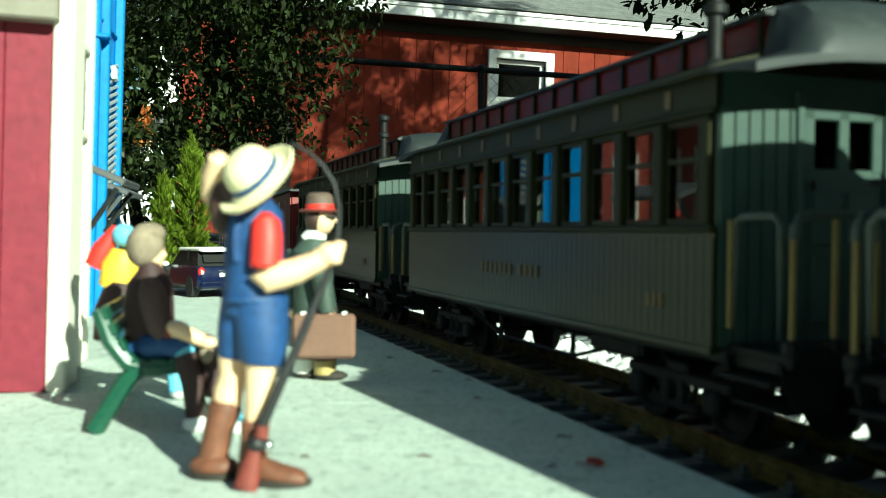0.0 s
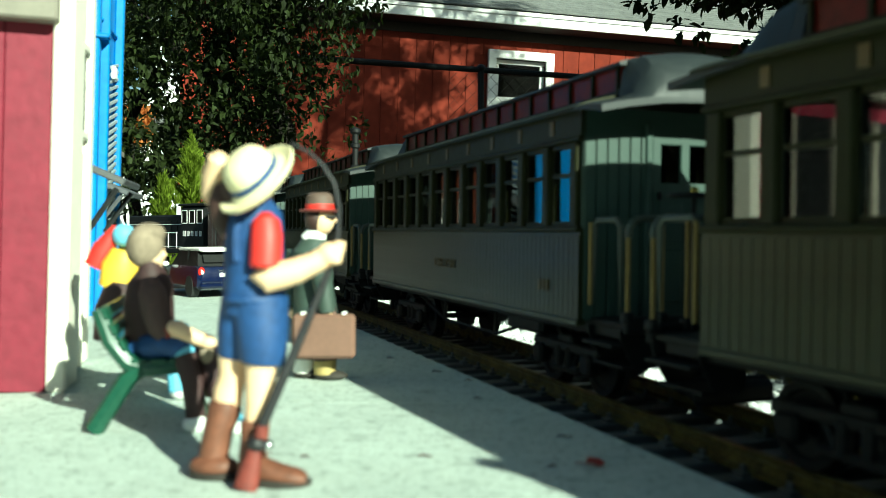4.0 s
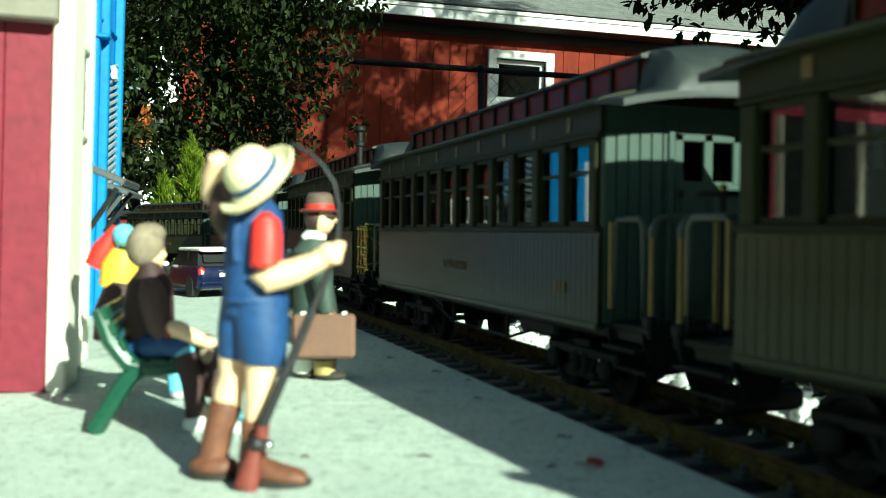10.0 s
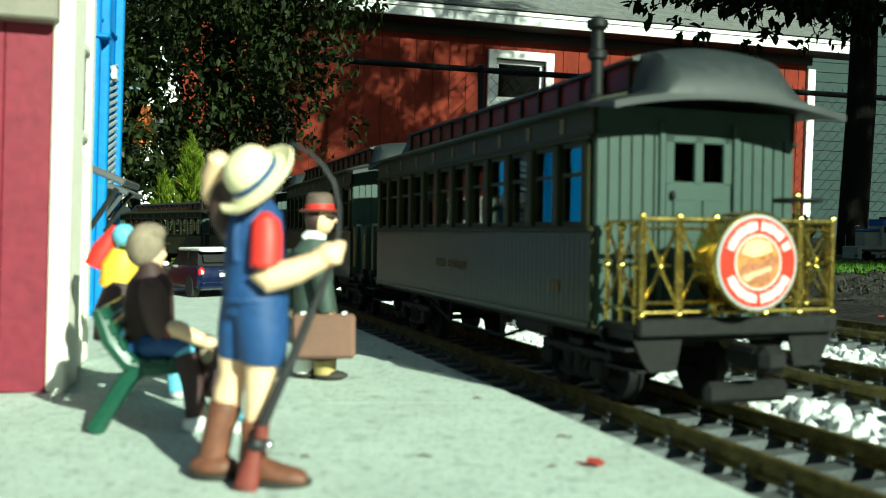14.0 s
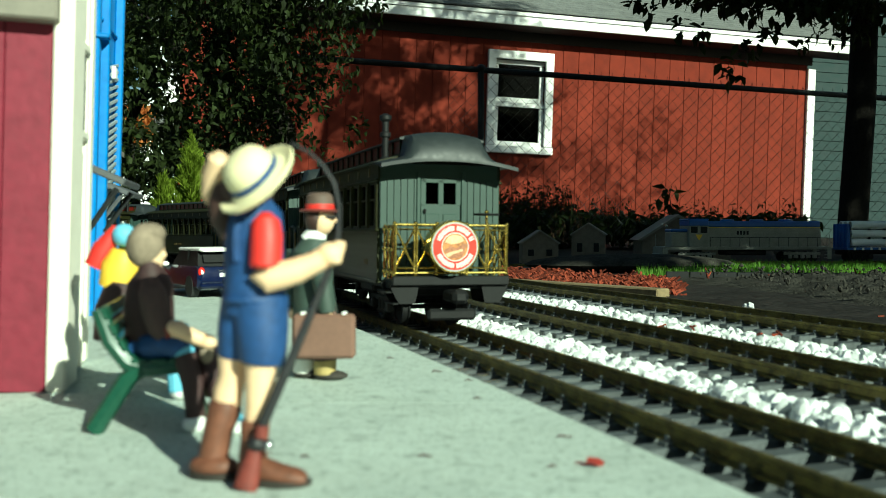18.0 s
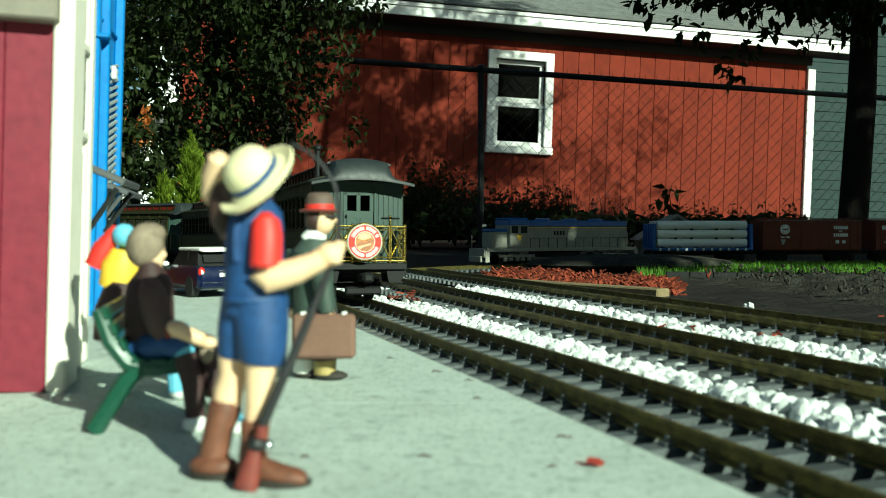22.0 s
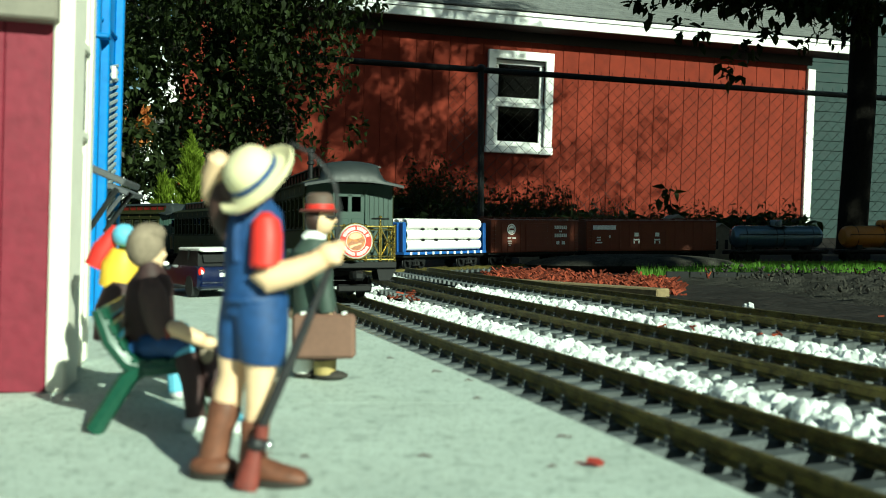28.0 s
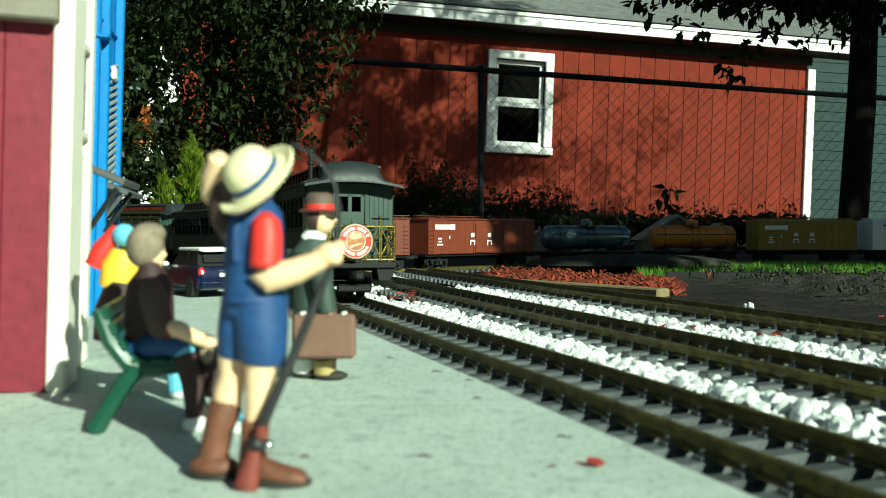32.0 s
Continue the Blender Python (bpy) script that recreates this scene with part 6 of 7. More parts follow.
    q.ball(mm(-33.4, 266, 67.9), (0.0040, 0.0034, 0.0036), "skin", 14, 9)
    for i in range(4):
        q.ball(mm(-31.6 + 0.3 * i, 264.4 + 0.9 * i, 66.2 + 1.5 * i), (0.0022, 0.0016, 0.0013), "skin", 10, 6)
    # far arm: sleeve in shade, hand at the brim
    q.tube([mm(-63.5, 276, 76), mm(-65.8, 277, 80), mm(-67.2, 277, 85.5)], [0.0050, 0.0046, 0.0040], "redcloth", 14)
    q.tube([mm(-68.0, 276.5, 82), mm(-70.0, 275, 86), mm(-68.8, 272, 91.5), mm(-66.6, 270, 96), mm(-65.6, 269.4, 97.4)], [0.0030, 0.0034, 0.0038, 0.0036, 0.0020], "skin", 14)
    # head and hair under a hat tipped far back
    q.ball(mm(-57.4, 272.5, 86.5), (0.0062, 0.0066, 0.0076), "skin", 18, 12)
    q.ball(mm(-59.0, 272, 86.5), (0.0080, 0.0078, 0.0082), "hair", 18, 10)
    q.tube([mm(-64.6, 272, 88), mm(-66.2, 271.5, 83), mm(-65.8, 271, 77.5), mm(-64.2, 271, 72)], [0.0040, 0.0044, 0.0038, 0.0018], "hair", 12)
    axis = Vector((-0.55, -0.52, 0.65)).to_track_quat("Z", "Y").to_matrix()
    hc = mm(-54.6, 266, 90.0)
    q.lathe([(0.0075, 0.0), (0.0104, -0.0014), (0.0126, -0.0012), (0.0137, 0.0002), (0.0134, 0.0008), (0.0104, 0.0000), (0.0081, 0.0011), (0.0080, 0.0036), (0.0074, 0.0064), (0.0058, 0.0086), (0.0032, 0.0098), (0.0010, 0.0101)], "straw", hc, 36, axis)
    q.lathe([(0.0079, 0.0012), (0.0085, 0.0012), (0.0084, 0.0028), (0.0078, 0.0030)], "denim", hc, 36, axis)
    # rod, its dark grip and the orange-brown sheath at the foot
    q.tube([mm(-53.6, 261, 13), mm(-52.0, 261.5, 19.5), mm(-44.5, 264, 37), mm(-37.0, 266.5, 55), mm(-32.4, 268, 67), mm(-31.2, 269, 74), mm(-31.0, 270, 82)], [0.0016, 0.0016, 0.0014, 0.0012, 0.0011, 0.0008, 0.0007], "rod", 10)
    q.tube([mm(-31.0, 270, 82), mm(-32.4, 270.5, 89), mm(-36.0, 271, 94.6), mm(-40.2, 271.5, 98.4), mm(-45.5, 272, 101)], [0.0007, 0.0007, 0.0006, 0.0006, 0.0005], "rod", 8)
    q.ball(mm(-54.0, 260.8, 13.2), (0.0028, 0.0030, 0.0026), "rod", 12, 8)
    q.ball(mm(-50.6, 260.6, 12.2), (0.0014, 0.0014, 0.0022), "chrome", 10, 7)
    q.tube([mm(-52.2, 260.0, 18.5), mm(-52.6, 260.0, 15.2)], [0.0017, 0.0019], "tagred", 10)
    q.tube([mm(-54.4, 259.6, 11.4), mm(-55.6, 259.2, 6), mm(-57.0, 258.8, 0.6)], [0.0020, 0.0030, 0.0036], "tagred", 12, flat=0.6)
    thing("figurine", "painted figurine in a straw hat and blue dungarees holding a rod", "figurine", None, q)


def sitter():
    """A grey-haired seated figurine on the bench."""
    q = Mesh()
    q.tube([mm(-112.5, 349, 28), mm(-113.2, 349, 36), mm(-113.6, 349, 46), mm(-112.8, 348.5, 54), mm(-112.2, 348.5, 58), mm(-112.0, 348.5, 61)], [0.0090, 0.0094, 0.0093, 0.0086, 0.0062, 0.0040], "vest", 20)
    q.ball(mm(-114.2, 348, 29), (0.0094, 0.0105, 0.0068), "denim", 18, 10)
    # thighs, shins and pale shoes
    q.tube([mm(-112, 342, 30), mm(-105, 341, 32), mm(-98.6, 340, 30.5), mm(-96.2, 339, 27)], [0.0062, 0.0058, 0.0048, 0.0038], "denim", 14)
    q.tube([mm(-99.5, 339.5, 31.2), mm(-97.2, 339, 29), mm(-96.4, 338.5, 25)], [0.0030, 0.0043, 0.0030], "teal", 12)
    q.tube([mm(-97, 339, 28), mm(-93.6, 337, 18), mm(-92.4, 336, 8), mm(-92.2, 336, 4)], [0.0044, 0.0042, 0.0038, 0.0036], "vest", 12)
    q.ball(mm(-91.4, 334.5, 3.0), (0.0056, 0.0040, 0.0032), "white", 14, 7)
    q.tube([mm(-110, 354, 30), mm(-100, 351, 32), mm(-92, 347, 31), mm(-88.0, 343, 20), mm(-80.5, 336, 9), mm(-78.5, 334, 5)], [0.0058, 0.0056, 0.0050, 0.0044, 0.0040, 0.0038], "vest", 14)
    q.tube([mm(-79.6, 335, 7.6), mm(-77.6, 333, 4)], [0.0040, 0.0042], "teal", 12)
    q.ball(mm(-76.0, 331.5, 2.2), (0.0072, 0.0042, 0.0024), "white", 14, 7)
    # sleeves and hands resting on the knee
    q.tube([mm(-111.0, 342, 55.5), mm(-109.4, 339.6, 52), mm(-107.8, 338.6, 45), mm(-105.8, 338.4, 38), mm(-103.8, 338.4, 35.5)], [0.0034, 0.0050, 0.0051, 0.0046, 0.0038], "sleeve", 16)
    q.tube([mm(-104.6, 338.4, 37.2), mm(-102.8, 338.4, 38.4)], [0.0040, 0.0038], "tagred", 12)
    q.tube([mm(-104.6, 338.4, 38.4), mm(-99, 338.4, 37.8), mm(-93.6, 338.8, 35.0), mm(-90.0, 339, 33.6)], [0.0033, 0.0034, 0.0028, 0.0027], "skin", 12)
    q.ball(mm(-88.2, 339, 32.8), (0.0034, 0.0026, 0.0024), "skin", 12, 7)
    q.ball(mm(-89.4, 341, 28.6), (0.0028, 0.0030, 0.0042), "greyhair", 12, 8)
    q.ball(mm(-88.6, 342, 15.0), (0.0030, 0.0030, 0.0036), "greyhair", 12, 8)
    # head: hair swept back over the neck, face to the side
    q.ball(mm(-111.6, 349, 66.0), (0.0040, 0.0056, 0.0072), "skin", 16, 10)
    q.ball(mm(-107.8, 348, 65.6), (0.0013, 0.0012, 0.0015), "skin", 8, 6)
    q.ball(mm(-114.4, 347.2, 69.2), (0.0070, 0.0076, 0.0088), "greyhair", 18, 12, Matrix.Rotation(radians(12), 3, "Y"))
    q.ball(mm(-112.4, 348, 73.6), (0.0056, 0.0066, 0.0044), "greyhair", 16, 8)
    q.tube([mm(-113.4, 346.6, 66), mm(-112.4, 346.4, 60), mm(-112.2, 346.4, 56)], [0.0022, 0.0046, 0.0062], "vest", 14)
    thing("figurine", "painted seated figurine with grey hair and a brown waistcoat", "figurine", None, q)


def clown():
    """A seated figurine behind, in a red cap and yellow collar, with a pale blue balloon."""
    q = Mesh()
    c = Vector((-0.1455, 0.405, 0.0))
    q.tube([c + Vector((0, 0, 0.026)), c + Vector((0.001, 0, 0.040)), c + Vector((0.003, 0, 0.052))], [0.011, 0.011, 0.008], "vest", 14)
    q.tube([c + Vector((0, 0.002, 0.051)), c + Vector((0.0015, 0, 0.060)), c + Vector((0.003, 0, 0.066))], [0.0092, 0.0085, 0.0055], "yellow", 14)
    q.tube([c + Vector((-0.0105, 0.001, 0.059)), c + Vector((-0.0065, 0.001, 0.067)), c + Vector((-0.0010, 0.001, 0.0765))], [0.0050, 0.0052, 0.0020], "redcloth", 12)
    q.ball(c + Vector((0.0055, 0.001, 0.0590)), (0.0062, 0.006, 0.007), "yellow", 12, 8)
    q.ball(c + Vector((0.009, 0.014, 0.070)), (0.0062, 0.0062, 0.0065), "teal", 14, 9)
    q.ball(c + Vector((0.0030, -0.001, 0.0728)), (0.0052, 0.0050, 0.0052), "teal", 14, 9)
    for s in (-1, 1):
        q.tube([c + Vector((0.002, s * 0.005, 0.029)), c + Vector((0.018, s * 0.006, 0.031)), c + Vector((0.026, s * 0.006, 0.030)), c + Vector((0.028, s * 0.006, 0.004))], [0.0055, 0.0055, 0.005, 0.004], "teal", 10)
        q.ball(c + Vector((0.031, s * 0.006, 0.003)), (0.007, 0.0036, 0.003), "white", 10, 6)
    thing("figurine", "painted figurine with a red cap, yellow collar and blue balls", "figurine", None, q)


def traveller():
    """A standing figurine in a green suit and red hat with a suitcase."""
    q = Mesh()
    c = Vector((-0.0645, 0.456, 0.0))
    for x, y, s in ((-0.0062, 0.003, -1), (0.0052, -0.003, 1)):
        q.ball(c + Vector((x + 0.003, y - 0.001, 0.0024)), (0.0088, 0.0044, 0.0026), "sole", 14, 7)
        q.tube([c + Vector((x, y, 0.003)), c + Vector((x, y, 0.011))], [0.0056, 0.0058], "tan" if s > 0 else "white", 12)
        q.tube([c + Vector((x, y, 0.010)), c + Vector((x * 0.9, y, 0.020)), c + Vector((x * 0.7, y, 0.036))], [0.0060, 0.0066, 0.0075], "sole" if s < 0 else "vest", 12)
    q.tube([c + Vector((0, 0, 0.024)), c + Vector((0, 0, 0.034)), c + Vector((-0.001, 0, 0.048)), c + Vector((-0.001, 0, 0.064)), c + Vector((0.0, 0, 0.071))], [0.0108, 0.0112, 0.0100, 0.0106, 0.006], "greensuit", 18)
    a = c + Vector((0.003, -0.011, 0.065))
    q.tube([a, a + Vector((0.002, -0.003, -0.012)), a + Vector((0.004, -0.004, -0.024)), a + Vector((0.005, -0.004, -0.030))], [0.0050, 0.0050, 0.0046, 0.0042], "greensuit", 12)
    q.ball(a + Vector((0.0055, -0.004, -0.0335)), (0.0050, 0.0036, 0.0036), "skin", 12, 8)
    b = c + Vector((-0.010, 0.004, 0.064))
    q.tube([b, b + Vector((-0.004, 0.002, -0.014)), b + Vector((-0.002, 0.002, -0.028))], [0.0052, 0.0050, 0.0044], "greensuit", 12)
    q.ball(b + Vector((-0.001, 0.002, -0.031)), 0.0040, "skin", 10, 7)
    q.tube([c + Vector((-0.002, 0, 0.069)), c + Vector((0.001, 0, 0.0735)), c + Vector((0.002, 0, 0.077))], [0.0062, 0.0054, 0.0038], "white", 12)
    hd = c + Vector((0.0035, -0.001, 0.0805))
    q.ball(hd, (0.0066, 0.0062, 0.0080), "skin", 14, 10)
    q.ball(hd + Vector((0.0066, 0, -0.0005)), (0.0016, 0.0011, 0.0013), "skin", 8, 6)
    q.ball(hd + Vector((-0.0030, 0, 0.0005)), (0.0058, 0.0068, 0.0078), "hair", 12, 8)
    q.box(hd + Vector((0.0045, -0.003, 0.0012)), (0.0055, 0.005, 0.0018), "sole", 0.0004)
    hc = hd + Vector((-0.001, 0, 0.0042))
    q.lathe([(0.0070, 0.0), (0.0100, -0.0006), (0.0106, 0.0002), (0.0098, 0.0008), (0.0072, 0.001)], "hatred", hc, 24)
    q.lathe([(0.0074, 0.0008), (0.0073, 0.0034)], "redcloth", hc, 24)
    q.lathe([(0.0072, 0.0034), (0.0066, 0.0076), (0.0048, 0.0092), (0.0015, 0.0086)], "hatgrey", hc, 24)
    # suitcase
    s = c + Vector((0.0065, -0.016, 0.0235))
    q.box(s, (0.0305, 0.0085, 0.0215), "case", 0.0016)
    for dx in (-0.010, 0.010):
        q.box(s + Vector((dx, -0.0002, 0.0112)), (0.0022, 0.007, 0.0012), "white", 0.0003)
    q.tube([s + Vector((-0.005, 0, 0.0105)), s + Vector((-0.004, 0, 0.0145)), s + Vector((0.004, 0, 0.0145)), s + Vector((0.005, 0, 0.0105))], 0.0010, "case", 6)
    thing("figurine", "painted figurine in green suit and red hat with brown suitcase", "figurine", None, q)


# ---- model car ----
def car():
    """A small hatchback with its back to the camera; local y is ahead."""
    base = thing("model_car", "dark blue model hatchback with a white roof", "car", Matrix.Translation((-0.241, 1.008, 0)) @ Matrix.Rotation(radians(35), 4, "Z"))
    W, L = 0.034, 0.145
    q = Mesh()

    def ring(y, w, z0, zb, inset=0.0):
        return [(-w + inset, y, z0), (-w, y, z0 + 0.004), (-w, y, zb - 0.006), (-w * 0.95, y, zb), (w * 0.95, y, zb), (w, y, zb - 0.006), (w, y, z0 + 0.004), (w - inset, y, z0)]
    q.sweep([ring(0.0, W * 0.86, 0.011, 0.026, 0.003), ring(0.004, W * 0.97, 0.009, 0.034, 0.003), ring(0.012, W, 0.009, 0.0355, 0.003), ring(0.07, W, 0.009, 0.035, 0.003), ring(0.105, W, 0.009, 0.0345, 0.003), ring(0.135, W * 0.95, 0.009, 0.032, 0.003), ring(0.145, W * 0.80, 0.012, 0.024, 0.003)], "carblue")
    part("body", q, base)
    q = Mesh()
    q.sweep([[(-W * 0.88, 0.010, 0.034), (W * 0.88, 0.010, 0.034), (W * 0.88, 0.098, 0.034), (-W * 0.88, 0.098, 0.034)], [(-W * 0.76, 0.020, 0.0525), (W * 0.76, 0.020, 0.0525), (W * 0.76, 0.078, 0.0525), (-W * 0.76, 0.078, 0.0525)]], "black")
    part("cabin", q, base, "dark tinted windows")
    q = Mesh()
    q.box((0, 0.047, 0.0535), (W * 1.60, 0.072, 0.0038), "white", 0.0016)
    part("roof", q, base, "white roof")
    q = Mesh()
    q.box((0, 0.0120, 0.0520), (W * 1.45, 0.008, 0.002), "white", 0.0008)
    part("spoiler", q, base)
    for sx in (-1, 1):
        q = Mesh()
        q.ball((sx * W * 0.82, 0.0035, 0.0285), (0.0042, 0.0028, 0.0062), "lampred", 10, 8)
        part("tail_lamp", q, base, "red tail lamp")
        q = Mesh()
        q.ball((sx * W * 0.82, 0.0012, 0.0285), (0.0018, 0.0014, 0.0026), "white", 8, 6)
        part("lamp_lens", q, base)
        q = Mesh()
        q.ball((sx * (W + 0.004), 0.095, 0.036), (0.0045, 0.003, 0.003), "white", 10, 6)
        part("mirror", q, base)
        q = Mesh()
        q.box((sx * W * 0.80, 0.046, 0.0435), (0.003, 0.004, 0.018), "black", 0.001)
        part("pillar", q, base)
        for y in (0.026, 0.118):
            wh = tagged(new("wheel"))
            wh.parent = base
            wh.matrix_basis = Matrix.Translation((sx * (W - 0.004), y, 0.0125))
            rot = Matrix.Rotation(radians(90 * sx), 3, "Y")
            q = Mesh()
            q.lathe([(0.009, -0.004), (0.0122, -0.004), (0.0125, -0.002), (0.0125, 0.003), (0.0118, 0.0045), (0.009, 0.0045)], "tyre", (0, 0, 0), 22, rot)
            part("tyre", q, wh)
            q = Mesh()
            q.lathe([(0.009, 0.001), (0.009, 0.0042), (0.0078, 0.0042), (0.007, 0.002)], "chrome", (0, 0, 0), 22, rot)
            for i in range(7):
                a = i * 2 * math.pi / 7
                q.tube([(sx * 0.0035, 0, 0), (sx * 0.0035, 0.0082 * math.cos(a), 0.0082 * math.sin(a))], 0.0009, "chrome", 5)
            part("rim", q, wh, "spoked silver rim")
    q = Mesh()
    q.box((0, -0.0005, 0.0145), (W * 1.86, 0.006, 0.0075), "carblue", 0.0025)
    part("bumper", q, base)
    q = Mesh()
    q.box((0, -0.0032, 0.0175), (W * 1.75, 0.001, 0.0014), "chrome", 0.0004)
    q.box((0, 0.0015, 0.0305), (0.020, 0.002, 0.0016), "chrome", 0.0004)
    part("chrome_strip", q, base)
    q = Mesh()
    q.box((0, 0.0005, 0.0255), (0.017, 0.002, 0.0045), "white", 0.0004)
    part("licence_plate", q, base, "blank white plate")
    q = Mesh()
    q.box((0, 0.012, 0.0435), (W * 1.35, 0.0008, 0.010), "black", 0.0003, Matrix.Rotation(radians(-28), 3, "X"))
    part("rear_window", q, base)


# ---- the garden beyond the tracks ----
def garden_bits():
    rng = random.Random(21)
    # timber edging
    base = thing("edging_timber", "weathered wooden edging beam along the bed", "timber")
    q = Mesh()
    a, b = at(890, 492, 1.62), at(1178, 514, 1.33)
    d = (b - a)
    q.box((a + b) / 2 + Vector((0, 0.01, -0.012)), (d.length, 0.03, 0.024), "timber", 0.002, Matrix.Rotation(math.atan2(d.y, d.x), 3, "Z"))
    part("beam", q, base)
    # red mulch
    q = Mesh()
    for _ in range(2200):
        px = rng.uniform(865, 1200)
        y = 1.64 - (px - 890) / 288 * 0.29 + rng.uniform(0.02, 0.42)
        hump = (max(0.0, 1 - ((px - 955) / 120) ** 2) * 0.020 + max(0.0, 1 - ((px - 1110) / 90) ** 2) * 0.010) * (0.6 + 0.6 * noise.noise((px * 0.03, y * 9, 0)))
        p = at(px, 470, y)
        z = -0.030 + hump * rng.uniform(0.3, 1.0) + rng.uniform(0, 0.007)
        e = Euler((rng.uniform(-0.7, 0.7), rng.uniform(-0.7, 0.7), rng.uniform(0, 6.28))).to_matrix()
        q.box((p.x, p.y, z), (rng.uniform(0.010, 0.045), rng.uniform(0.002, 0.005), rng.uniform(0.0015, 0.004)), "mulch", 0, e)
    thing("mulch", "heap of red-dyed wood mulch", "mulch", None, q, kind="stuff", smooth=0, fix=False)
    q = Mesh()
    spots = [(rng.gauss(715, 14), rng.gauss(524, 4), 0.92) for _ in range(20)] + [(px, py, y) for px, py, y in ((1228, 578, 0.70), (1172, 577, 0.74), (1226, 581, 0.70), (1345, 592, 0.66), (1380, 590, 0.66), (1372, 593, 0.65), (988, 545, 0.95), (1560, 560, 0.9))]
    for px, py, y in spots:
        p = at(px, py, y)
        e = Euler((rng.uniform(-0.6, 0.6), rng.uniform(-0.6, 0.6), rng.uniform(0, 6.28))).to_matrix()
        q.box((p.x, p.y, max(p.z, -0.022)), (rng.uniform(0.004, 0.009), rng.uniform(0.001, 0.002), 0.0012), "mulch", 0, e)
    thing("mulch_chips", "stray red mulch chips among the white stones", "mulch", None, q, kind="stuff", smooth=0, fix=False)
    base = thing("lawn_edging", "black plastic edging strip along the lawn", "edging")
    for i in range(12):
        a, b = at(1178 + i * 42, 487 + 0.5 * i, 1.99), at(1178 + (i + 1) * 42, 487.5 + 0.5 * i, 1.99)
        q = Mesh()
        q.box(((a.x + b.x) / 2, a.y, a.z - 0.004), (b.x - a.x - 0.001, 0.006, 0.024), "black", 0.0015)
        part("strip", q, base)
    for px, py in ((1248, 474), (1512, 474), (1360, 486), (1556, 488), (1455, 494)):
        p = at(px, py, 1.90)
        q = Mesh()
        q.tube([(p.x + 0.012, p.y, p.z - 0.055), (p.x + 0.006, p.y, p.z - 0.02), (p.x, p.y, p.z)], [0.003, 0.0026, 0.0014], "mulch", 6)
        q.tube([(p.x + 0.006, p.y, p.z - 0.02), (p.x + 0.013, p.y, p.z - 0.008)], [0.002, 0.001], "mulch", 6)
        thing("twig", "short red-brown twig stuck in the soil", "twig", None, q)
    # grass strip
    q = Mesh()
    for _ in range(9000):
        px = rng.uniform(1130, 1700)
        y = rng.uniform(2.02, 2.75)
        if px < 1200 and rng.random() < 0.4:
            continue
        p = at(px, 470, y)
        h, w, l = rng.uniform(0.008, 0.030), rng.uniform(0.0010, 0.0022), rng.uniform(-0.010, 0.010)
        a = rng.uniform(0, 3.14)
        dx, dy = math.cos(a) * w, math.sin(a) * w
        z = -0.038
        q.add([(p.x - dx, p.y - dy, z), (p.x + dx, p.y + dy, z), (p.x + l * 0.5 + dx * 0.6, p.y + dy * 0.6, z + h * 0.6), (p.x + l, p.y, z + h)], [(0, 1, 2), (0, 2, 3)], "grass")
    thing("lawn", "strip of bright green lawn grass", "grass", None, q, kind="stuff", smooth=0, fix=False)
    # dark stone edging behind the lawn's front
    q = Mesh()
    vs, fs = [], []
    n, m = 300, 130
    for i in range(n + 1):
        for j in range(m + 1):
            x, y = 0.42 + 1.9 * i / n, 1.16 + 0.80 * j / m
            z = -0.024 + 0.026 * math.sin(math.pi * j / m) ** 0.8 * (0.55 + 0.6 * noise.noise((x * 2.6, y * 4 - x, 1))) + 0.009 * noise.noise((x * 9, y * 14 + x * 4, 5)) + 0.0075 * noise.noise((x * 34, y * 34, 2)) + 0.0045 * noise.noise((x * 75, y * 75, 3))
            e = min(1, i / 44)
            vs.append((x, y, -0.03 + (z + 0.03) * e))
    for i in range(n):
        for j in range(m):
            k = i * (m + 1) + j
            fs.append((k, k + 1, k + m + 2, k + m + 1))
    q.add(vs, fs, "dirt")
    thing("soil_bed", "low mound of dark crumbly soil", "soil", None, q, kind="structure", smooth=60)
    pts = [(Vector((rng.uniform(0.5, 2.0), rng.uniform(1.15, 1.9), -0.004)), rng.uniform(-0.006, 0.006)) for _ in range(1100)]
    stones("soil_clods", "small clods and grit on the soil", pts, 0.0014, 0.0050, "dirt")
    pts = [(Vector((rng.uniform(0.5, 2.0), rng.uniform(1.17, 1.9), -0.004)), rng.uniform(-0.006, 0.006)) for _ in range(260)]
    stones("pale_grit", "pale grit scattered over the dark soil", pts, 0.0006, 0.0016, "grit")
    stones("white_stone", "one white stone on the soil", [(at(1328, 540, 1.10), -0.0045), (at(1322, 541, 1.105), -0.006)], 0.0060, 0.0070)
    # green-grey mound behind the mulch
    q = Mesh()
    q.ball(at(1115, 468, 2.55), (0.30, 0.14, 0.030), "dirt", 24, 8)
    thing("planted_mound", "low mossy mound behind the mulch", "mound", None, q)
    # model houses behind the far track
    for px, py, y, w, h in ((953, 440, 3.25, 0.13, 0.075), (1042, 438, 3.35, 0.12, 0.105), (1190, 425, 3.4, 0.26, 0.085), (1270, 420, 3.5, 0.08, 0.12)):
        p = at(px, py, y)
        base = thing("model_house", "small dark wooden model house in the shade", "model building", Matrix.Translation((p.x, p.y, -0.045)) @ Matrix.Rotation(rng.uniform(-0.4, 0.4), 4, "Z"))
        q = Mesh()
        q.box((0, 0, h * 0.5), (w, w * 0.8, h), "modelhouse", 0.002)
        part("wall", q, base)
        q = Mesh()
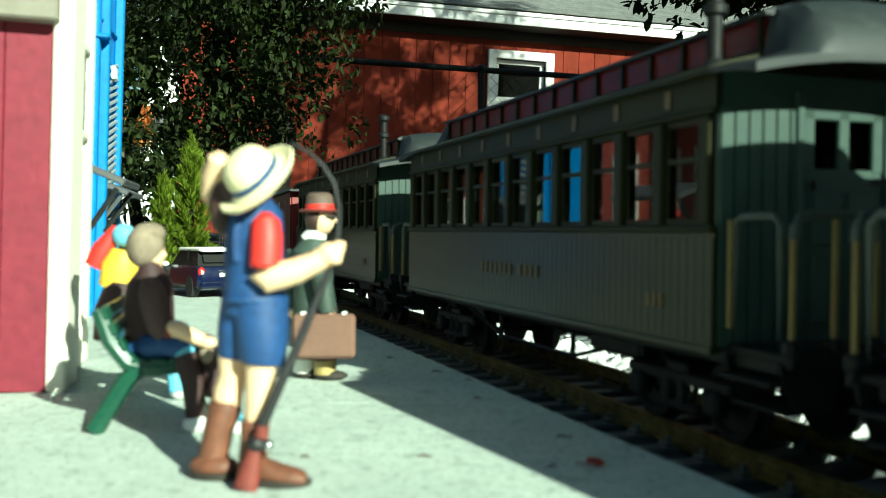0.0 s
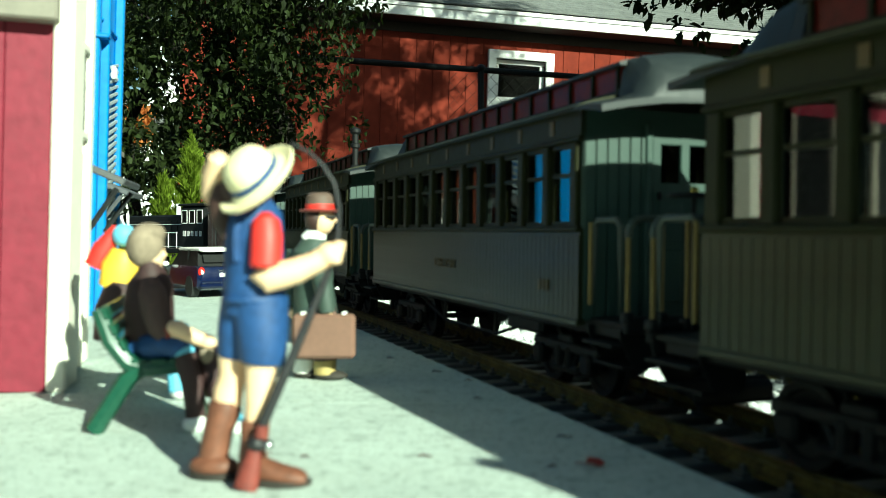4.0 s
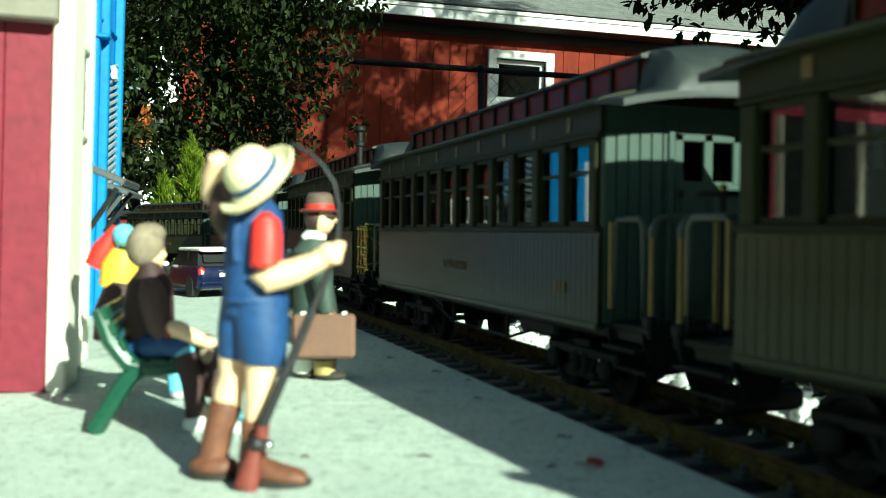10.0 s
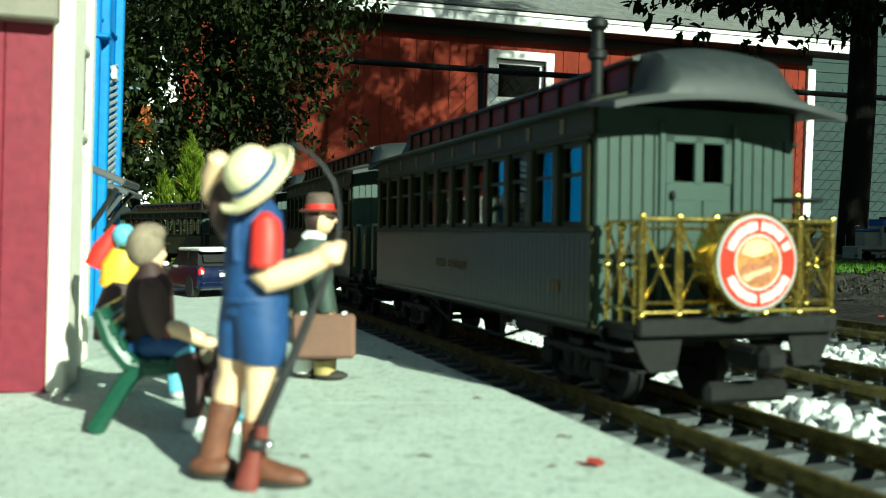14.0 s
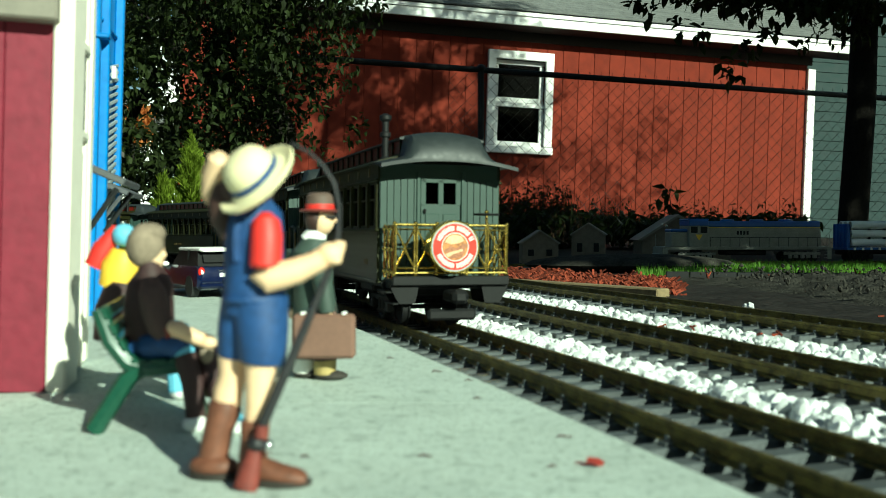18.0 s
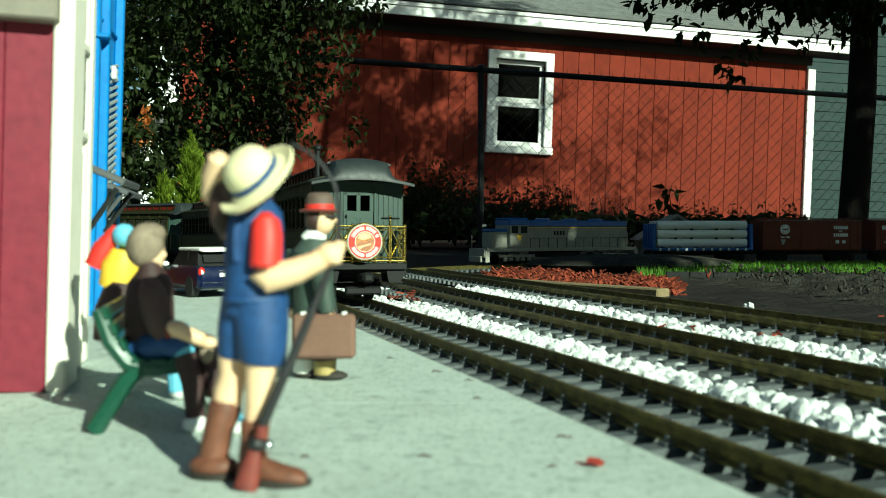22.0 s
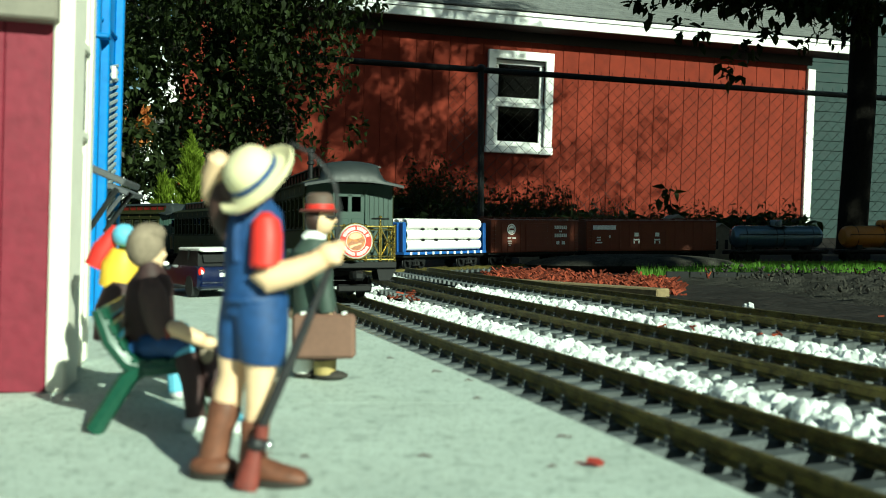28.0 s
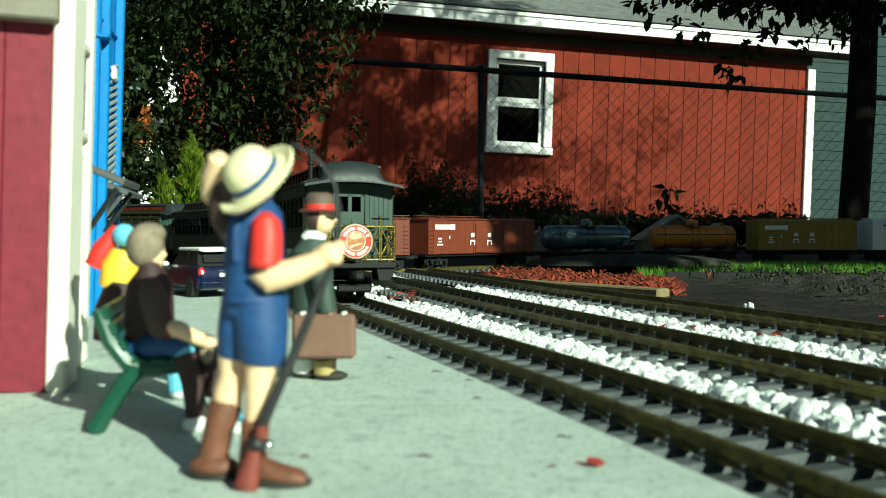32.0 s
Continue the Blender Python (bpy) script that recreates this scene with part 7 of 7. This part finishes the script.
        q.sweep([[(-w * 0.56, y2, h), (0, y2, h + w * 0.36), (w * 0.56, y2, h), (w * 0.52, y2, h - 0.004), (0, y2, h + w * 0.32), (-w * 0.52, y2, h - 0.004)] for y2 in (-w * 0.46, w * 0.46)], "greytrim")
        q.sweep([[(-w * 0.5, y2, h - 0.002), (0, y2, h + w * 0.33), (w * 0.5, y2, h - 0.002)] for y2 in (-w * 0.4, w * 0.4)], "modelhouse")
        part("roof", q, base)
        for sx in (-0.25, 0.25):
            q = Mesh()
            q.box((w * sx, -w * 0.4, h * 0.55), (w * 0.16, 0.004, h * 0.3), "black", 0.001)
            part("window", q, base)
    # fallen leaf and crumbs on the platform
    q = Mesh()
    c = at(1054, 831, 0.2855)
    L = 0.0030
    pts = [(-L, 0, 0.0004), (-L * 0.5, -L * 0.8, 0.0012), (L * 0.5, -L * 0.9, 0.0003), (L * 1.1, 0.0, 0.0010), (L * 0.6, L * 0.8, 0.0018), (-L * 0.6, L * 0.8, 0.0022), (0, 0, 0.0014)]
    q.add([(c.x + a, c.y + b, 0.0004 + z) for a, b, z in pts], [(0, 1, 6), (1, 2, 6), (2, 3, 6), (3, 4, 6), (4, 5, 6), (5, 0, 6)], "leafred")
    q.tube([(c.x - L, c.y, 0.001), (c.x - L * 2.1, c.y + 0.001, 0.0012)], 0.0002, "leafred", 5)
    thing("fallen_leaf", "curled red fallen leaf on the concrete", "leaf", None, q)
    for px, py in ((995, 777), (980, 831), (750, 812), (540, 813), (845, 708), (830, 676), (770, 660), (690, 636)):
        y = 0.075 * 1600 / (py - 408)
        c = at(px, py, y)
        q = Mesh()
        q.tube([(c.x - 0.002, c.y, 0.0005), (c.x, c.y + 0.0006, 0.0009), (c.x + rng.uniform(0.001, 0.004), c.y - 0.0004, 0.0005)], [0.0002, 0.0004, 0.0002], "sleeve", 5)
        thing("plant_crumb", "dry brown plant crumb on the concrete", "debris", None, q)


# ---- trees behind and beside the camera that shade the garden, and the distance ----
def shade_and_distance():
    rng = random.Random(31)
    cl = []
    # tree out of view, added with its crown placed to cast the shade
    for _ in range(340):
        cl.append((Vector((rng.uniform(1.92, 5.2), rng.uniform(0.2, 0.8), rng.uniform(1.28, 2.1))), (0.16, 0.16, 0.10), 42))
    for _ in range(420):
        cl.append((Vector((rng.uniform(2.7, 6.8), rng.uniform(-0.2, 1.2), rng.uniform(2.4, 4.2))), (0.22, 0.2, 0.2), 36))
    for _ in range(170):
        cl.append((Vector((rng.uniform(-2.8, 3.2), rng.uniform(-4.2, 0.9), rng.uniform(3.9, 5.4))), (0.28, 0.28, 0.2), 34))
    tree("overhanging_tree", "unseen leafy tree added beside the garden to shade the far track", (3.6, -1.6, -0.05), (3.2, -1.4, 4.6), 0.12, [((3.4, -1.5, 1.4), (2.9, 0.4, 1.8), 0.03), ((3.3, -1.45, 3.2), (1.0, -1.0, 4.5), 0.05), ((3.3, -1.45, 2.4), (3.6, 0.4, 3.2), 0.04)], cl, 0.10, "leaf", 12)
    # unseen hedge added behind the camera: closes the garden, blocks low sky light
    base = thing("hedge", "tall dark unseen hedge, added to block low sky light", "hedge")
    q = Mesh()
    for _ in range(420):
        u = rng.uniform(0, 1)
        p = Vector((-4 + 22 * u, -9.5 + 7.5 * max(0.0, u - 0.45) ** 1.2 + rng.uniform(-0.7, 0.7), rng.uniform(0.0, 3.9)))
        leaves(q, rng, p, (0.6, 0.6, 0.5), 46, 0.34, "leafdark")
    part("foliage", q, base, smooth=0)
    for i in range(10):
        q = Mesh()
        u = (i + 0.5) / 10
        limb(q, rng, (-4 + 22 * u, -9.5 + 7.5 * max(0.0, u - 0.45) ** 1.2, -0.1), (-4 + 22 * u, -9.5 + 7.5 * max(0.0, u - 0.45) ** 1.2, 3.6), 0.09, 0.03)
        part("stem", q, base)
    # hedge far behind on the left
    base = thing("hedge", "tall dark hedge and woods behind the garden", "hedge")
    q = Mesh()
    for _ in range(230):
        p = Vector((rng.uniform(-12, -3.0), rng.uniform(10, 14), rng.uniform(0, 4.8)))
        side, up = p.x / p.y, (p.z - 0.075) / p.y
        if (-0.362 < side < -0.318 and 0.062 < up < 0.138) or (-0.310 < side < -0.284 and up > 0.05):
            continue
        leaves(q, rng, p, (0.5, 0.5, 0.45), 60, 0.22, "leafdark")
    part("foliage", q, base, smooth=0)
    q = Mesh()
    for i in range(9):
        q = Mesh()
        limb(q, rng, (-12 + i, 12, -0.1), (-12 + i, 12, 4.5), 0.09, 0.03)
        part("stem", q, base)
    # shrubs and weeds before the barn wall
    base = thing("weeds", "dark weeds and shrubs along the fence", "shrubs", kind="stuff")
    q = Mesh()
    for _ in range(190):
        px = rng.uniform(640, 1420)
        y = rng.uniform(5.4, 6.6)
        hi = 355 if px < 900 else 380 if px < 1100 else 396
        leaves(q, rng, at(px, rng.uniform(hi, 410), y), (0.12, 0.12, 0.07), 26, 0.07, "leafdark")
    part("foliage", q, base, smooth=0)
    q = Mesh()
    for _ in range(3600):
        px = rng.uniform(620, 1425)
        y = rng.uniform(5.6, 6.5)
        hi = (300 if px < 860 else 305 if px < 1020 else 325) + rng.uniform(0, 1) ** 0.4 * 88
        if px > 1100:
            hi += 22
        a, b = at(px, 425, y), at(px + rng.uniform(-22, 22), hi, y)
        w = Vector((rng.uniform(0.0015, 0.0042), 0, 0))
        mid = a.lerp(b, 0.55) + Vector((rng.uniform(-0.03, 0.03), 0, 0))
        q.add([a - w, a + w, mid + w * 0.8, mid - w * 0.8, b], [(0, 1, 2, 3), (3, 2, 4)], rng.choice(("leafdark", "stalk", "stalk")))
    # feathery tops, tallest beside the coach line
    for _ in range(230):
        px = rng.uniform(650, 1010) if rng.random() < 0.72 else rng.uniform(1010, 1400)
        hi = (270 if 720 < px < 850 else 318) + rng.uniform(0, 1) ** 0.6 * 70 if px < 1010 else rng.uniform(352, 400)
        y = rng.uniform(5.7, 6.4)
        for j in range(7):
            leaves(q, rng, at(px + rng.uniform(-9, 9), hi + j * 11, y), (0.03 + 0.012 * j, 0.04, 0.03), 5, 0.026 + 0.003 * j, "leafdark")
    part("stalks", q, base, smooth=0)
    q = Mesh()
    for px, py in ((1175, 345), (1190, 335), (1180, 365)):
        leaves(q, rng, at(px, py, 4.2), (0.035, 0.04, 0.03), 7, 0.05, "leafdark")
    limb(q, rng, at(1182, 440, 4.2), at(1188, 330, 4.2), 0.004, 0.002)
    part("sprig", q, base, smooth=0)
    # pale houses far away seen between the leaves
    b = thing("autumn_tree", "orange autumn tree far beyond the garden", "tree")
    q = Mesh()
    limb(q, rng, (-13.0, 38, -0.1), (-13.0, 38, 4.0), 0.2, 0.08)
    part("trunk", q, b)
    q = Mesh()
    for _ in range(40):
        leaves(q, rng, (rng.uniform(-13.9, -12.2), rng.uniform(37.5, 38.5), rng.uniform(3.9, 5.4)), (0.3, 0.3, 0.25), 22, 0.3, "autumn")
    part("crown", q, b, smooth=0)
    for x, y, w, h, k in ((-14.5, 42, 6, 4.2, "barnwhite"), (-12.6, 43, 1.8, 9, "barnwhite")):
        b = thing("far_house", "pale house far beyond the trees", "house")
        q = Mesh()
        q.box((x, y, h / 2 - 0.1), (w, 5, h), k)
        part("wall", q, b)
        q = Mesh()
        q.sweep([[(x - w * 0.55, y2, h), (x, y2, h + w * 0.4), (x + w * 0.55, y2, h)] for y2 in (y - 2.8, y + 2.8)], "shingle")
        part("roof", q, b)


station()
blue_house()
red_house()
bench()
girl()
sitter()
clown()
traveller()
car()
garden_bits()
shade_and_distance()
motions()
